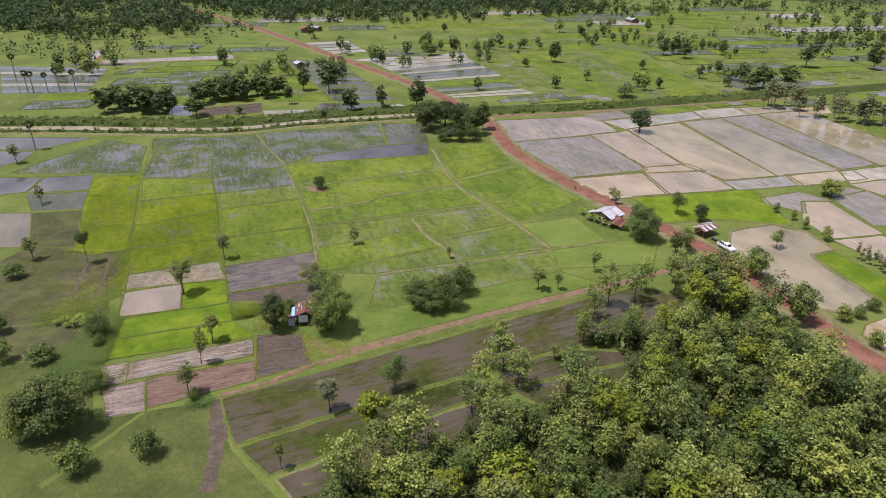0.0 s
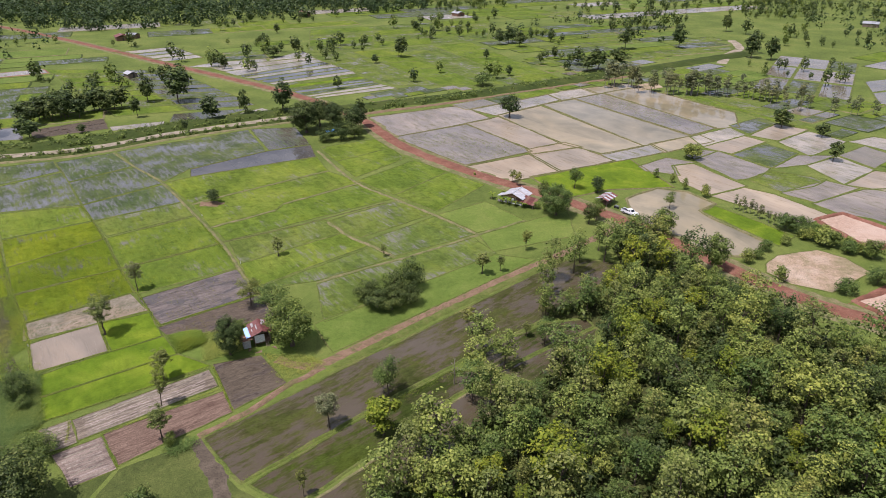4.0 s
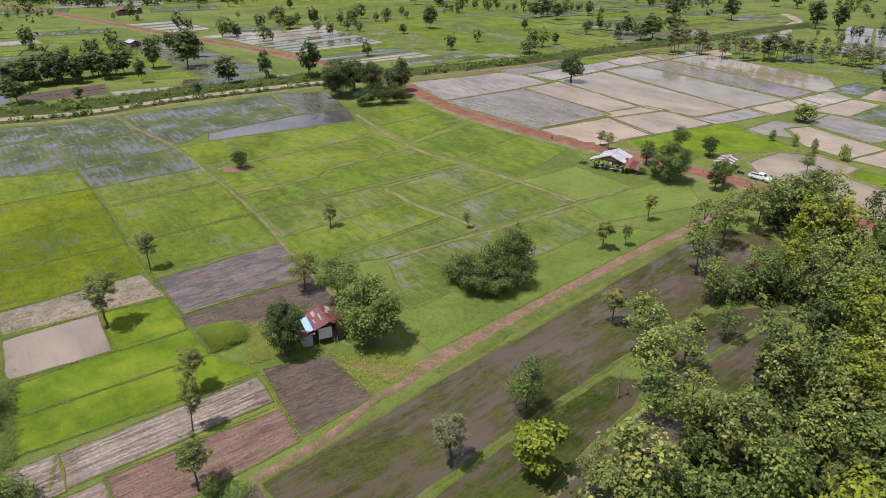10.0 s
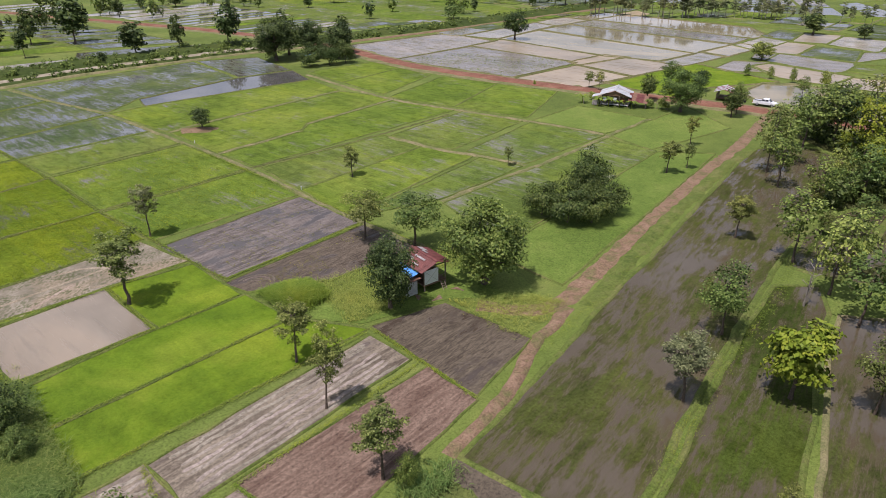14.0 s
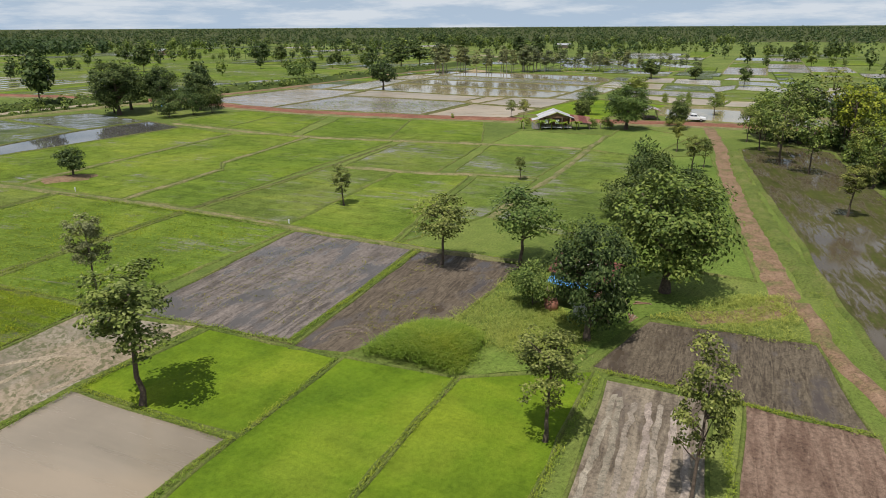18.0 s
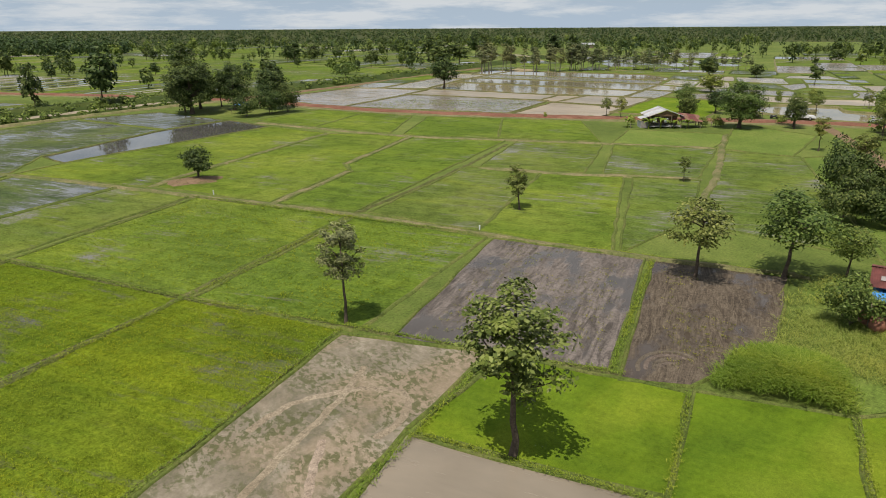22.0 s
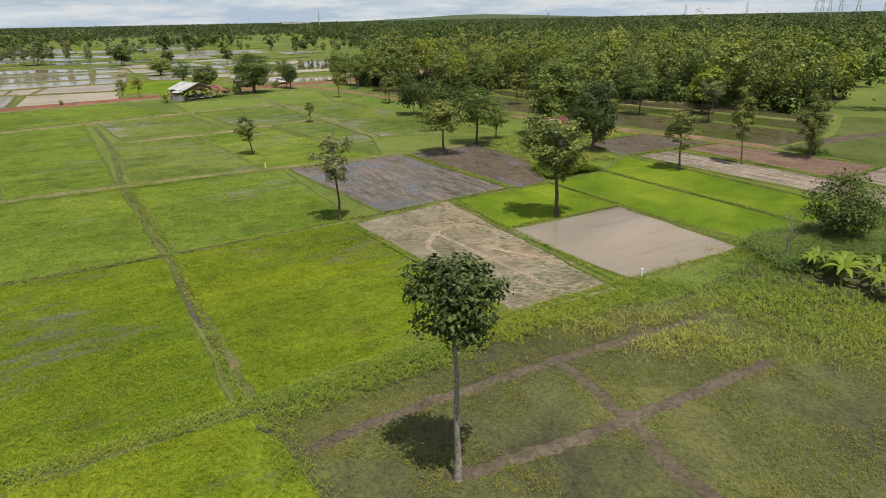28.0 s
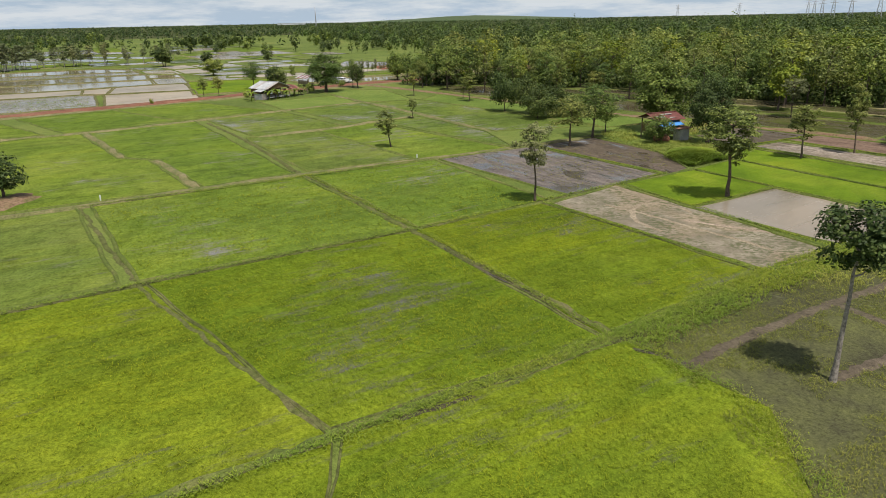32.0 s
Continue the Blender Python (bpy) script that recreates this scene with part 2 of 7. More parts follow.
def silt(name):
    """Drying silt: tan mud with pale and rusty smears and small dark clumps of weed, in drifts along the field."""
    m, t, b = material(name, 0.6)
    smear = noise_at(t, place(t, GRID + 0.9, 1.8, 1.0), 0.4, 8, 0.65, 0.8)
    wide = noise_at(t, place(t), 0.16, 3, 0.5, 0.5)
    grain = noise_at(t, place(t), 5.0, 5, 0.7)
    clumps = noise_at(t, place(t, GRID + 0.9, 1.5, 1.0), 3.2, 5, 0.65, 0.3)
    drift = noise_at(t, place(t), 0.34, 4, 0.6, 0.6)
    col = ramp(t, smear, (0.4, (0.165, 0.142, 0.1)), (0.5, (0.215, 0.183, 0.134)), (0.6, (0.275, 0.236, 0.178)))
    col = blend(t, ramp(t, wide, (0.47, 0.0), (0.58, 0.6)), col, (0.285, 0.215, 0.145))
    weed = blend(t, 1.0, ramp(t, clumps, (0.46, 0.0), (0.54, 0.85)), ramp(t, drift, (0.38, 0.1), (0.54, 1.0)), "MULTIPLY")
    col = blend(t, weed, col, (0.082, 0.088, 0.034))
    col = blend(t, 0.5, col, ramp(t, grain, (0.3, 0.6), (0.7, 1.2)), "MULTIPLY")
    t.links.new(col, b.inputs["Base Color"])
    relief(t, b, smear, 0.4, 0.08)
    return m


M_GROUND = soil("meadow", (0.069, 0.098, 0.02), (0.114, 0.154, 0.03), (0.176, 0.197, 0.05), 0.035, 0.5, 0.4)
M_GRASS = soil("short_grass", (0.076, 0.118, 0.02), (0.12, 0.172, 0.03), (0.18, 0.212, 0.05), 0.07, 0.9, 0.4)
M_DAMP = soil("boggy_grass", (0.045, 0.042, 0.026), (0.08, 0.084, 0.034), (0.128, 0.136, 0.042), 0.14, 0.8, 0.5, wet=0.3)
M_BUND = soil("bund_grass", (0.066, 0.095, 0.02), (0.11, 0.138, 0.03), (0.17, 0.16, 0.06), 0.3, 1.5, 0.5)
M_DRYBUND = soil("bund_earth", (0.1, 0.125, 0.035), (0.17, 0.16, 0.07), (0.27, 0.215, 0.125), 0.3, 1.1, 0.5)
M_LATERITE = soil("laterite", (0.15, 0.066, 0.045), (0.225, 0.1, 0.068), (0.3, 0.155, 0.11), 0.2, 1.2, 0.4)
M_TRACK = soil("dirt_track", (0.1, 0.115, 0.035), (0.19, 0.122, 0.076), (0.26, 0.175, 0.115), 0.45, 1.0, 0.4)
M_SAND = soil("pale_sand", (0.13, 0.135, 0.05), (0.33, 0.25, 0.16), (0.44, 0.36, 0.26), 0.12, 0.5, 0.3)
M_PINK = soil("pink_clay", (0.36, 0.24, 0.17), (0.46, 0.335, 0.25), (0.54, 0.43, 0.345), 0.05, 0.8, 0.2)
M_WETMUD = soil("wet_plough", (0.056, 0.047, 0.038), (0.108, 0.092, 0.078), (0.19, 0.162, 0.138), 0.12, 1.1, 0.9, 0.6, streak=0.6, wet=0.46)
M_BROWNMUD = soil("brown_plough", (0.042, 0.032, 0.024), (0.085, 0.063, 0.046), (0.15, 0.118, 0.086), 0.15, 1.2, 0.8, 0.7, streak=0.5, wet=0.42, swirl=2.6)
M_REDMUD = soil("red_plough", (0.085, 0.052, 0.038), (0.155, 0.098, 0.073), (0.22, 0.15, 0.113), 0.2, 1.2, 0.8, 0.9, streak=0.8, swirl=1.6)
M_STRIPED = soil("pale_plough", (0.078, 0.058, 0.044), (0.16, 0.125, 0.097), (0.275, 0.222, 0.172), 0.15, 0.9, 0.7, 0.8, streak=0.85, swirl=0.8, wet=0.36)
M_SILT = silt("silt")
M_RICE = rice("rice", (0.068, 0.11, 0.015), (0.112, 0.164, 0.022), (0.178, 0.216, 0.038), 0.2, water=(0.16, 0.145, 0.125))
M_RICEDAMP = rice("rice_damp", (0.066, 0.098, 0.02), (0.107, 0.15, 0.028), (0.168, 0.196, 0.046), 0.34, water=(0.17, 0.155, 0.142))
M_RICEWET = rice("rice_flooded", (0.048, 0.072, 0.026), (0.075, 0.104, 0.038), (0.115, 0.142, 0.048), 0.5, water=(0.125, 0.125, 0.122))
M_SEEDLING = rice("rice_seedlings", (0.074, 0.126, 0.010), (0.112, 0.176, 0.012), (0.17, 0.222, 0.02), 0.0, 0.12, k=0.5)
M_TANWATER = muddy_water("tan_water", (0.215, 0.19, 0.118), (0.3, 0.255, 0.16), 0.06, spec=0.24)
M_GREYWATER = muddy_water("grey_water", (0.14, 0.122, 0.086), (0.2, 0.176, 0.126), 0.1, (0.11, 0.125, 0.04), 0.22, soft=0.2, spec=0.28)
M_PALEWATER = muddy_water("pale_water", (0.25, 0.228, 0.19), (0.36, 0.322, 0.262), 0.2, (0.14, 0.14, 0.075), 0.32, spec=0.22)
M_LILAC = muddy_water("lilac_mud_water", (0.185, 0.162, 0.136), (0.27, 0.236, 0.196), 0.15, (0.12, 0.115, 0.065), 0.4, soft=0.16, spec=0.18)
M_PEACH = muddy_water("peach_mud_water", (0.265, 0.215, 0.15), (0.36, 0.298, 0.212), 0.3, (0.19, 0.16, 0.09), 0.26, soft=0.2, spec=0.15)
M_SETTLED = muddy_water("settled_mud", (0.19, 0.155, 0.11), (0.265, 0.222, 0.166), 0.25, (0.15, 0.13, 0.1), 0.2, soft=0.3, spec=0.35)
M_DARKWATER = muddy_water("dark_water", (0.06, 0.056, 0.042), (0.1, 0.09, 0.07), 0.07, (0.062, 0.085, 0.025), 0.55, soft=0.2)
M_POND = rice("brown_flood", (0.038, 0.046, 0.012), (0.056, 0.068, 0.017), (0.08, 0.092, 0.024), 0.6, water=(0.084, 0.064, 0.041), turn=0.44)
M_WETGRASS = rice("wet_grass", (0.03, 0.044, 0.009), (0.048, 0.069, 0.012), (0.07, 0.093, 0.018), 0.54, water=(0.078, 0.058, 0.036), turn=0.44)
M_POOL = muddy_water("sky_pool", (0.075, 0.072, 0.062), (0.125, 0.12, 0.108), 0.04)
M_BARK = plain("bark", (0.11, 0.085, 0.065), 0.9, var=0.45, scale=6.0, spec=0.1)
M_LEAF_TEAK = foliage("teak_leaf", (0.066, 0.088, 0.019), (0.143, 0.167, 0.035), (0.282, 0.298, 0.092))
M_LEAF_PALE = foliage("pale_leaf", (0.085, 0.100, 0.043), (0.162, 0.178, 0.076), (0.289, 0.306, 0.145))
M_LEAF_DARK = foliage("mango_leaf", (0.024, 0.042, 0.012), (0.056, 0.084, 0.022), (0.145, 0.18, 0.056))
M_LEAF_MID = foliage("broad_leaf", (0.078, 0.112, 0.022), (0.174, 0.217, 0.042), (0.315, 0.35, 0.09))
M_LEAF_LIME = foliage("lime_leaf", (0.084, 0.119, 0.011), (0.158, 0.206, 0.019), (0.261, 0.285, 0.036))
M_LEAF_BUSH = foliage("bush_leaf", (0.048, 0.083, 0.018), (0.1, 0.148, 0.031), (0.19, 0.241, 0.064))
M_LEAF_FAR = foliage("wood_leaf", (0.027, 0.05, 0.018), (0.052, 0.083, 0.026), (0.1, 0.135, 0.043))
M_BLADE = foliage("rice_blade", (0.122, 0.174, 0.008), (0.178, 0.23, 0.01), (0.24, 0.276, 0.016), 0.6, 0.55, 0.2)
M_WEED = foliage("weed_leaf", (0.11, 0.165, 0.014), (0.168, 0.23, 0.022), (0.24, 0.285, 0.045), 0.6, 0.5, 0.3)
M_THICKET = foliage("thicket_leaf", (0.062, 0.11, 0.024), (0.108, 0.166, 0.038), (0.175, 0.228, 0.066), 0.6, 0.4, 0.5)
M_STRAW = foliage("dry_grass", (0.11, 0.125, 0.02), (0.19, 0.195, 0.033), (0.29, 0.265, 0.06), 0.7)
M_HAY = foliage("pale_grass", (0.18, 0.22, 0.035), (0.26, 0.3, 0.055), (0.35, 0.36, 0.09), 0.7, 0.4, 0.3)
M_RICEBED = rice("rice_bed", (0.07, 0.108, 0.010), (0.116, 0.165, 0.012), (0.184, 0.215, 0.018), 0.26, water=(0.085, 0.08, 0.06))
M_GREYBARK = plain("grey_bark", (0.27, 0.24, 0.21), 0.9, var=0.6, scale=7.0, spec=0.1)
M_DEAD = plain("dead_wood", (0.23, 0.2, 0.165), 0.9, var=0.25, scale=5.0, spec=0.1)
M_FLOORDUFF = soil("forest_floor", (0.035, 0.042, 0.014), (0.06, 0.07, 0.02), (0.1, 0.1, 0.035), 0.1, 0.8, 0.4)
M_LEAF_BANANA = foliage("banana_leaf", (0.075, 0.12, 0.015), (0.13, 0.185, 0.02), (0.21, 0.26, 0.045), 0.4)
M_ROOF_RED = plain("rusted_red_sheet", (0.15, 0.05, 0.042), 0.65, 0.1, 0.4, 1.6)
M_ROOF_PALE = plain("bare_zinc_sheet", (0.3, 0.27, 0.255), 0.6, 0.1, 0.35, 1.8)
M_ROOF_GREY = plain("grey_zinc_sheet", (0.35, 0.36, 0.37), 0.6, 0.1, 0.3, 1.2)
M_RUST = plain("rust_sheet", (0.22, 0.12, 0.08), 0.8, 0.1, 0.5, 2.5)
M_BLUE = plain("blue_sheet", (0.08, 0.28, 0.62), 0.4, 0.0, 0.15, 2.0)
M_WHITE = plain("white_panel", (0.72, 0.74, 0.76), 0.5, 0.0, 0.08, 1.5)
M_CONCRETE = plain("weathered_concrete", (0.42, 0.42, 0.4), 0.85, 0.0, 0.25, 1.8)
M_WOOD = plain("grey_timber", (0.2, 0.155, 0.115), 0.85, 0.0, 0.35, 3.0)
M_PLANK = plain("brown_plank", (0.17, 0.1, 0.06), 0.8, 0.0, 0.35, 3.0)
M_CLAY = plain("clay_jar", (0.3, 0.13, 0.085), 0.7, 0.0, 0.2, 4.0)
M_DARK = plain("dark_matt", (0.04, 0.04, 0.045), 0.8, 0.0, 0.3, 3.0)
M_CARPAINT = plain("white_car_paint", (0.78, 0.79, 0.8), 0.22, 0.0, 0.03, 2.0, 0.5)
M_GLASSDARK = plain("tinted_glass", (0.02, 0.024, 0.028), 0.06, 0.0, 0.1, 2.0, 0.6)
M_TYRE = plain("tyre_rubber", (0.02, 0.02, 0.02), 0.85, 0.0, 0.2, 6.0)
M_CHROME = plain("bright_steel", (0.55, 0.56, 0.57), 0.3, 0.9, 0.1, 3.0)
M_LAMPRED = plain("red_lens", (0.35, 0.01, 0.01), 0.25, 0.0, 0.1, 3.0)
M_LAMPCLEAR = plain("clear_lens", (0.6, 0.62, 0.64), 0.15, 0.1, 0.1, 3.0)
M_STEEL = plain("galvanised_steel", (0.4, 0.41, 0.42), 0.6, 0.3, 0.1, 1.0)
M_DARKGRASS = soil("rank_grass", (0.03, 0.046, 0.01), (0.052, 0.074, 0.015), (0.088, 0.1, 0.025), 0.09, 0.9, 0.4)
M_TRAIL = soil("trodden_mud", (0.068, 0.055, 0.038), (0.1, 0.082, 0.056), (0.14, 0.114, 0.08), 0.4, 1.5, 0.4, wet=0.25)
M_PALETRACK = soil("pale_track", (0.17, 0.155, 0.09), (0.29, 0.245, 0.175), (0.38, 0.33, 0.255), 0.2, 1.2, 0.3)
M_TANTRACK = soil("tan_track", (0.2, 0.16, 0.11), (0.26, 0.208, 0.148), (0.32, 0.265, 0.195), 0.3, 1.4, 0.4)
M_DITCH = soil("wet_ditch", (0.05, 0.042, 0.03), (0.085, 0.07, 0.045), (0.12, 0.11, 0.05), 0.3, 1.5, 0.4, wet=0.5)
M_LEAF_DEEP = foliage("deep_leaf", (0.03, 0.05, 0.014), (0.06, 0.092, 0.022), (0.135, 0.165, 0.05))
M_ROUGH = soil("rough_pasture", (0.045, 0.06, 0.016), (0.078, 0.1, 0.024), (0.13, 0.145, 0.04), 0.08, 0.8, 0.4)
M_RIDGE = soil("dry_ridge", (0.17, 0.142, 0.112), (0.25, 0.212, 0.168), (0.35, 0.3, 0.245), 0.3, 1.2, 0.5)
M_RUT = soil("rut_mud", (0.08, 0.064, 0.048), (0.12, 0.096, 0.074), (0.17, 0.14, 0.11), 0.3, 1.5, 0.4)
M_OLIVEBUND = soil("olive_bund", (0.075, 0.085, 0.025), (0.13, 0.125, 0.05), (0.2, 0.17, 0.09), 0.3, 1.2, 0.4)
M_MUDBUND = soil("muddy_bund", (0.055, 0.062, 0.02), (0.1, 0.112, 0.032), (0.16, 0.14, 0.07), 0.5, 1.6, 0.5, wet=0.18)

# ---- builders ----
def mesh(name, verts, faces, mat, smooth=False):
    me = bpy.data.meshes.new(name)
    me.from_pydata([tuple(v) for v in verts], [], [tuple(f) for f in faces])
    me.materials.append(mat)
    if smooth:
        me.shade_smooth()
    return me


def quads(name, verts, mat):
    """One mesh of loose quads: verts is n x 4 x 3."""
    v = np.asarray(verts, float).reshape(-1, 3)
    me = bpy.data.meshes.new(name)
    me.from_pydata(v, [], np.arange(len(v)).reshape(-1, 4))
    me.materials.append(mat)
    return me


def part(name, me, parent, label=""):
    ob = new(name, me)
    ob.parent = parent
    return tagged(ob, label)


def structure(name, me, label, category, group=""):
    return tagged(new(name, me), label, category, group, "structure")


def smooth_line(points, step):
    """Points at even steps along a soft curve through the given ones."""
    p = [Vector((x, y)) for x, y in points]
    p = [p[0] * 2 - p[1], *p, p[-1] * 2 - p[-2]]
    line = []
    for a, b, c, d in zip(p, p[1:], p[2:], p[3:]):
        n = max(1, round((c - b).length / step))
        for k in range(n):
            s = k / n
            line.append(0.5 * (2 * b + (c - a) * s + (2 * a - 5 * b + 4 * c - d) * s * s + (3 * b - a - 3 * c + d) * s**3))
    return [*line, p[-2]]


def ribbon(name, points, profile, mat, step=2.0, wander=0.1, closed=False, seed=1):
    """A strip along a line; profile: (offset to the right, height) from one side to the other."""
    rng = random.Random(seed)
    line = points if closed else smooth_line(points, step)
    if not closed:
        line = [p for i, p in enumerate(line) if i == 0 or (p - line[i - 1]).length > step * 0.2]
    n, verts, faces, k = len(line), [], [], len(profile)
    for i, p in enumerate(line):
        a, b = line[(i - 1) % n if closed else max(i - 1, 0)], line[(i + 1) % n if closed else min(i + 1, n - 1)]
        d = (b - a).normalized()
        side = Vector((d.y, -d.x))
        shift, tip = rng.uniform(-wander, wander) * 0.7, not closed and i in (0, n - 1)
        own = min(wander, 0.3 * min(q[0] - o[0] for o, q in zip(profile, profile[1:])))
        for off, z in profile:
            o = off + shift + rng.uniform(-own, own)
            verts.append((p.x + side.x * o, p.y + side.y * o, 0.01 if tip else z + (rng.uniform(-0.35, 0.35) * min(wander, 0.2) if z > 0.1 else 0)))
    for i in range(n if closed else n - 1):
        for j in range(k - 1):
            a, b = i * k + j, (i + 1) % n * k + j
            faces.append((a, a + 1, b + 1, b))
    return mesh(name, verts, faces, mat, True)


def outline(points, step, wander, rng):
    """The sides of a field, cut into short lengths and roughened."""
    p, line = [Vector(q) for q in points], []
    for a, b in zip(p, p[1:] + p[:1]):
        n = max(2, min(20, round((b - a).length / step)))
        for k in range(n):
            line.append(a.lerp(b, k / n) + Vector((rng.uniform(-1, 1), rng.uniform(-1, 1))) * (wander if k else wander * 0.4))
    if sum(a.x * b.y - b.x * a.y for a, b in zip(line, line[1:] + line[:1])) < 0:
        line.reverse()
    return line


FIELDS, OUTLINES = [0], []


def paddy(mat, label, *points, rim=0.26, high=0.2, z=0.03, edge=M_BUND, step=2.5, grow=0.0):
    """One field: its floor or water, and the low bund round it."""
    FIELDS[0] += 1
    OUTLINES.append([tuple(q) for q in points])
    rng = random.Random(FIELDS[0])
    if grow:
        mid = sum((Vector(q) for q in points), Vector((0, 0))) / len(points)
        points = [Vector(q) + (Vector(q) - mid).normalized() * grow for q in points]
    line = outline(points, step, 0.16, rng)
    z += FIELDS[0] * 0.0006
    ob = structure("paddy", mesh("paddy", [(q.x, q.y, z) for q in line], [range(len(line))], mat), label, "paddy field", "paddies")
    if rim:
        prof = [(-rim * 0.3, 0.0), (0.0, high * 0.7), (rim * 0.6, high), (rim * 1.2, 0.0)]
        part("bund", ribbon("bund", line, prof, edge, wander=min(0.12, rim * 0.25), closed=True, seed=FIELDS[0]), ob)
    return ob


def between(a, b, s):
    return (a[0] + (b[0] - a[0]) * s, a[1] + (b[1] - a[1]) * s)


def plots(kinds, a, b, c, d, rows, cols=1, inset=0.0, **more):
    """A block of fields in rows from side a-b to side d-c; kinds are taken in turn."""
    k = 0
    for i in range(rows):
        for j in range(cols):
            l0, r0, l1, r1 = between(a, d, i / rows), between(b, c, i / rows), between(a, d, (i + 1) / rows), between(b, c, (i + 1) / rows)
            mat, label = kinds[k % len(kinds)]
            four = [between(l0, r0, j / cols), between(l0, r0, (j + 1) / cols), between(l1, r1, (j + 1) / cols), between(l1, r1, j / cols)]
            mid = (sum(q[0] for q in four) / 4, sum(q[1] for q in four) / 4)
            paddy(mat, label, *(between(q, mid, inset) for q in four), **more)
            k += 1


def inside(x, y, poly):
    within = False
    for (ax, ay), (bx, by) in zip(poly, poly[1:] + poly[:1]):
        if (ay > y) != (by > y) and x < (bx - ax) * (y - ay) / (by - ay) + ax:
            within = not within
    return within


def tube(verts, faces, path, radii, n=6):
    """Adds a tapering tube along a path to the lists."""
    base = len(verts)
    for i, p in enumerate(path):
        d = (path[min(i + 1, len(path) - 1)] - path[max(i - 1, 0)]).normalized()
        u = d.cross(Vector((0.3, 1, 0.2))).normalized()
        w = d.cross(u)
        for k in range(n):
            a = 2 * math.pi * k / n
            verts.append(p + (u * math.cos(a) + w * math.sin(a)) * radii[i])
    for i in range(len(path) - 1):
        for k in range(n):
            faces.append((base + i * n + k, base + i * n + (k + 1) % n, base + (i + 1) * n + (k + 1) % n, base + (i + 1) * n + k))
    faces.append(tuple(range(base + len(verts) - base - n, len(verts))))


def unit(v):
    return v / np.maximum(np.linalg.norm(v, axis=-1, keepdims=True), 1e-9)


def leaf_quads(rng, centres, radii, count, size, flat=0.8, up=0.72, slim=0.3, mid=(0, 0, 0), half=(1, 1, 1)):
    """Leaves strewn over round clumps, as n x 4 x 3."""
    centres, radii = np.asarray(centres, float), np.asarray(radii, float)
    w = radii**2 / (radii**2).sum()
    k = rng.choice(len(radii), count, p=w)
    way = unit(rng.normal(size=(count, 3)))
    way[:, 2] = np.where(way[:, 2] < -0.35, -way[:, 2], way[:, 2])
    far = 0.38 + 0.78 * rng.random((count, 1)) ** 0.75
    p = centres[k] + way * radii[k][:, None] * far * np.array((1, 1, flat))
    out = unit((p - np.asarray(mid)) / np.asarray(half))
    n = unit(way * 0.4 + out * 0.5 + np.array((0, 0, up * 0.6)) + rng.normal(size=(count, 3)) * 0.36)
    t = unit(np.cross(n, rng.normal(size=(count, 3))))
    b = np.cross(n, t)
    s = size * (0.55 + 0.9 * rng.random((count, 1)))
    return np.stack([p - t * s * 0.5, p + b * s * slim - n * s * 0.08, p + t * s * 0.5 - n * s * 0.16, p - b * s * slim - n * s * 0.08], 1)


def tree_meshes(seed, tall, wide, bare, clumps, leaves, leaf, mat, bend=0.03, girth=0.013, round_=0.5, top_heavy=0.0, gaps=0.35, clump=0.15, apart=True, slim=0.3, bark=None):
    """Trunk, limbs and crown of one tree: tall and wide in metres, bare: share of the height below the crown."""
    rng = np.random.default_rng(seed)
    spine = [Vector((0, 0, -0.15))]
    lean = rng.normal(size=2) * bend
    stop = bare + (1 - bare) * 0.6
    for i in range(1, 8):
        z = tall * stop * i / 7
        spine.append(Vector((lean[0] * z + rng.normal() * 0.004 * tall, lean[1] * z + rng.normal() * 0.004 * tall, z)))
    r0 = girth * tall
    tv, tf = [], []
    tube(tv, tf, spine, [r0 * (1.5 if i == 0 else 1.05 - 0.1 * i) for i in range(8)], 7)
    mid = np.array(spine[-1]) * np.array((1, 1, 0)) + np.array((0, 0, tall * (bare + (1 - bare) * round_)))
    half = np.array((wide / 2, wide / 2, tall * (1 - bare) / 2))
    cs, rs = [], []
    for i in range(clumps):
        d = unit(rng.normal(size=3))
        reach = (0.3 + 0.7 * rng.random() ** 0.5) * (1 - gaps * rng.random() * 0.5)
        r = wide * clump * (0.8 + 0.6 * rng.random())
        if top_heavy:
            d[2] = abs(d[2]) * top_heavy + d[2] * (1 - top_heavy)
        cs.append(mid + d * np.maximum(half - r * 0.8, 0.1) * reach), rs.append(r)
    limbs = []
    for i in sorted(range(clumps), key=lambda i: -rs[i])[: min(clumps, 9 if apart else 6)]:
        c = Vector(cs[i])
        z = min(max(c.z - 0.45 * math.hypot(c.x, c.y) - 0.03 * tall, tall * bare * 0.88), tall * stop * 0.96)
        k = min(int(z / (tall * stop) * 7), 6)
        foot = spine[k].lerp(spine[k + 1], z / (tall * stop) * 7 - k)
        knee = foot.lerp(c, 0.55) + Vector((0, 0, rng.normal() * 0.02 * tall))
        lv, lf = ([], []) if apart else (tv, tf)
        tube(lv, lf, [foot, foot.lerp(knee, 0.5), knee, c], [r0 * 0.5, r0 * 0.4, r0 * 0.3, r0 * 0.12], 5)
        if apart:
            limbs.append(("limb", mesh("limb", lv, lf, bark or M_BARK, True)))
    trunk = mesh("trunk", tv, tf, bark or M_BARK, True)
    crown = quads("crown", leaf_quads(rng, cs, rs, leaves, leaf, slim=slim, mid=mid, half=half), mat)
    return [("trunk", trunk), *limbs, ("crown", crown)]


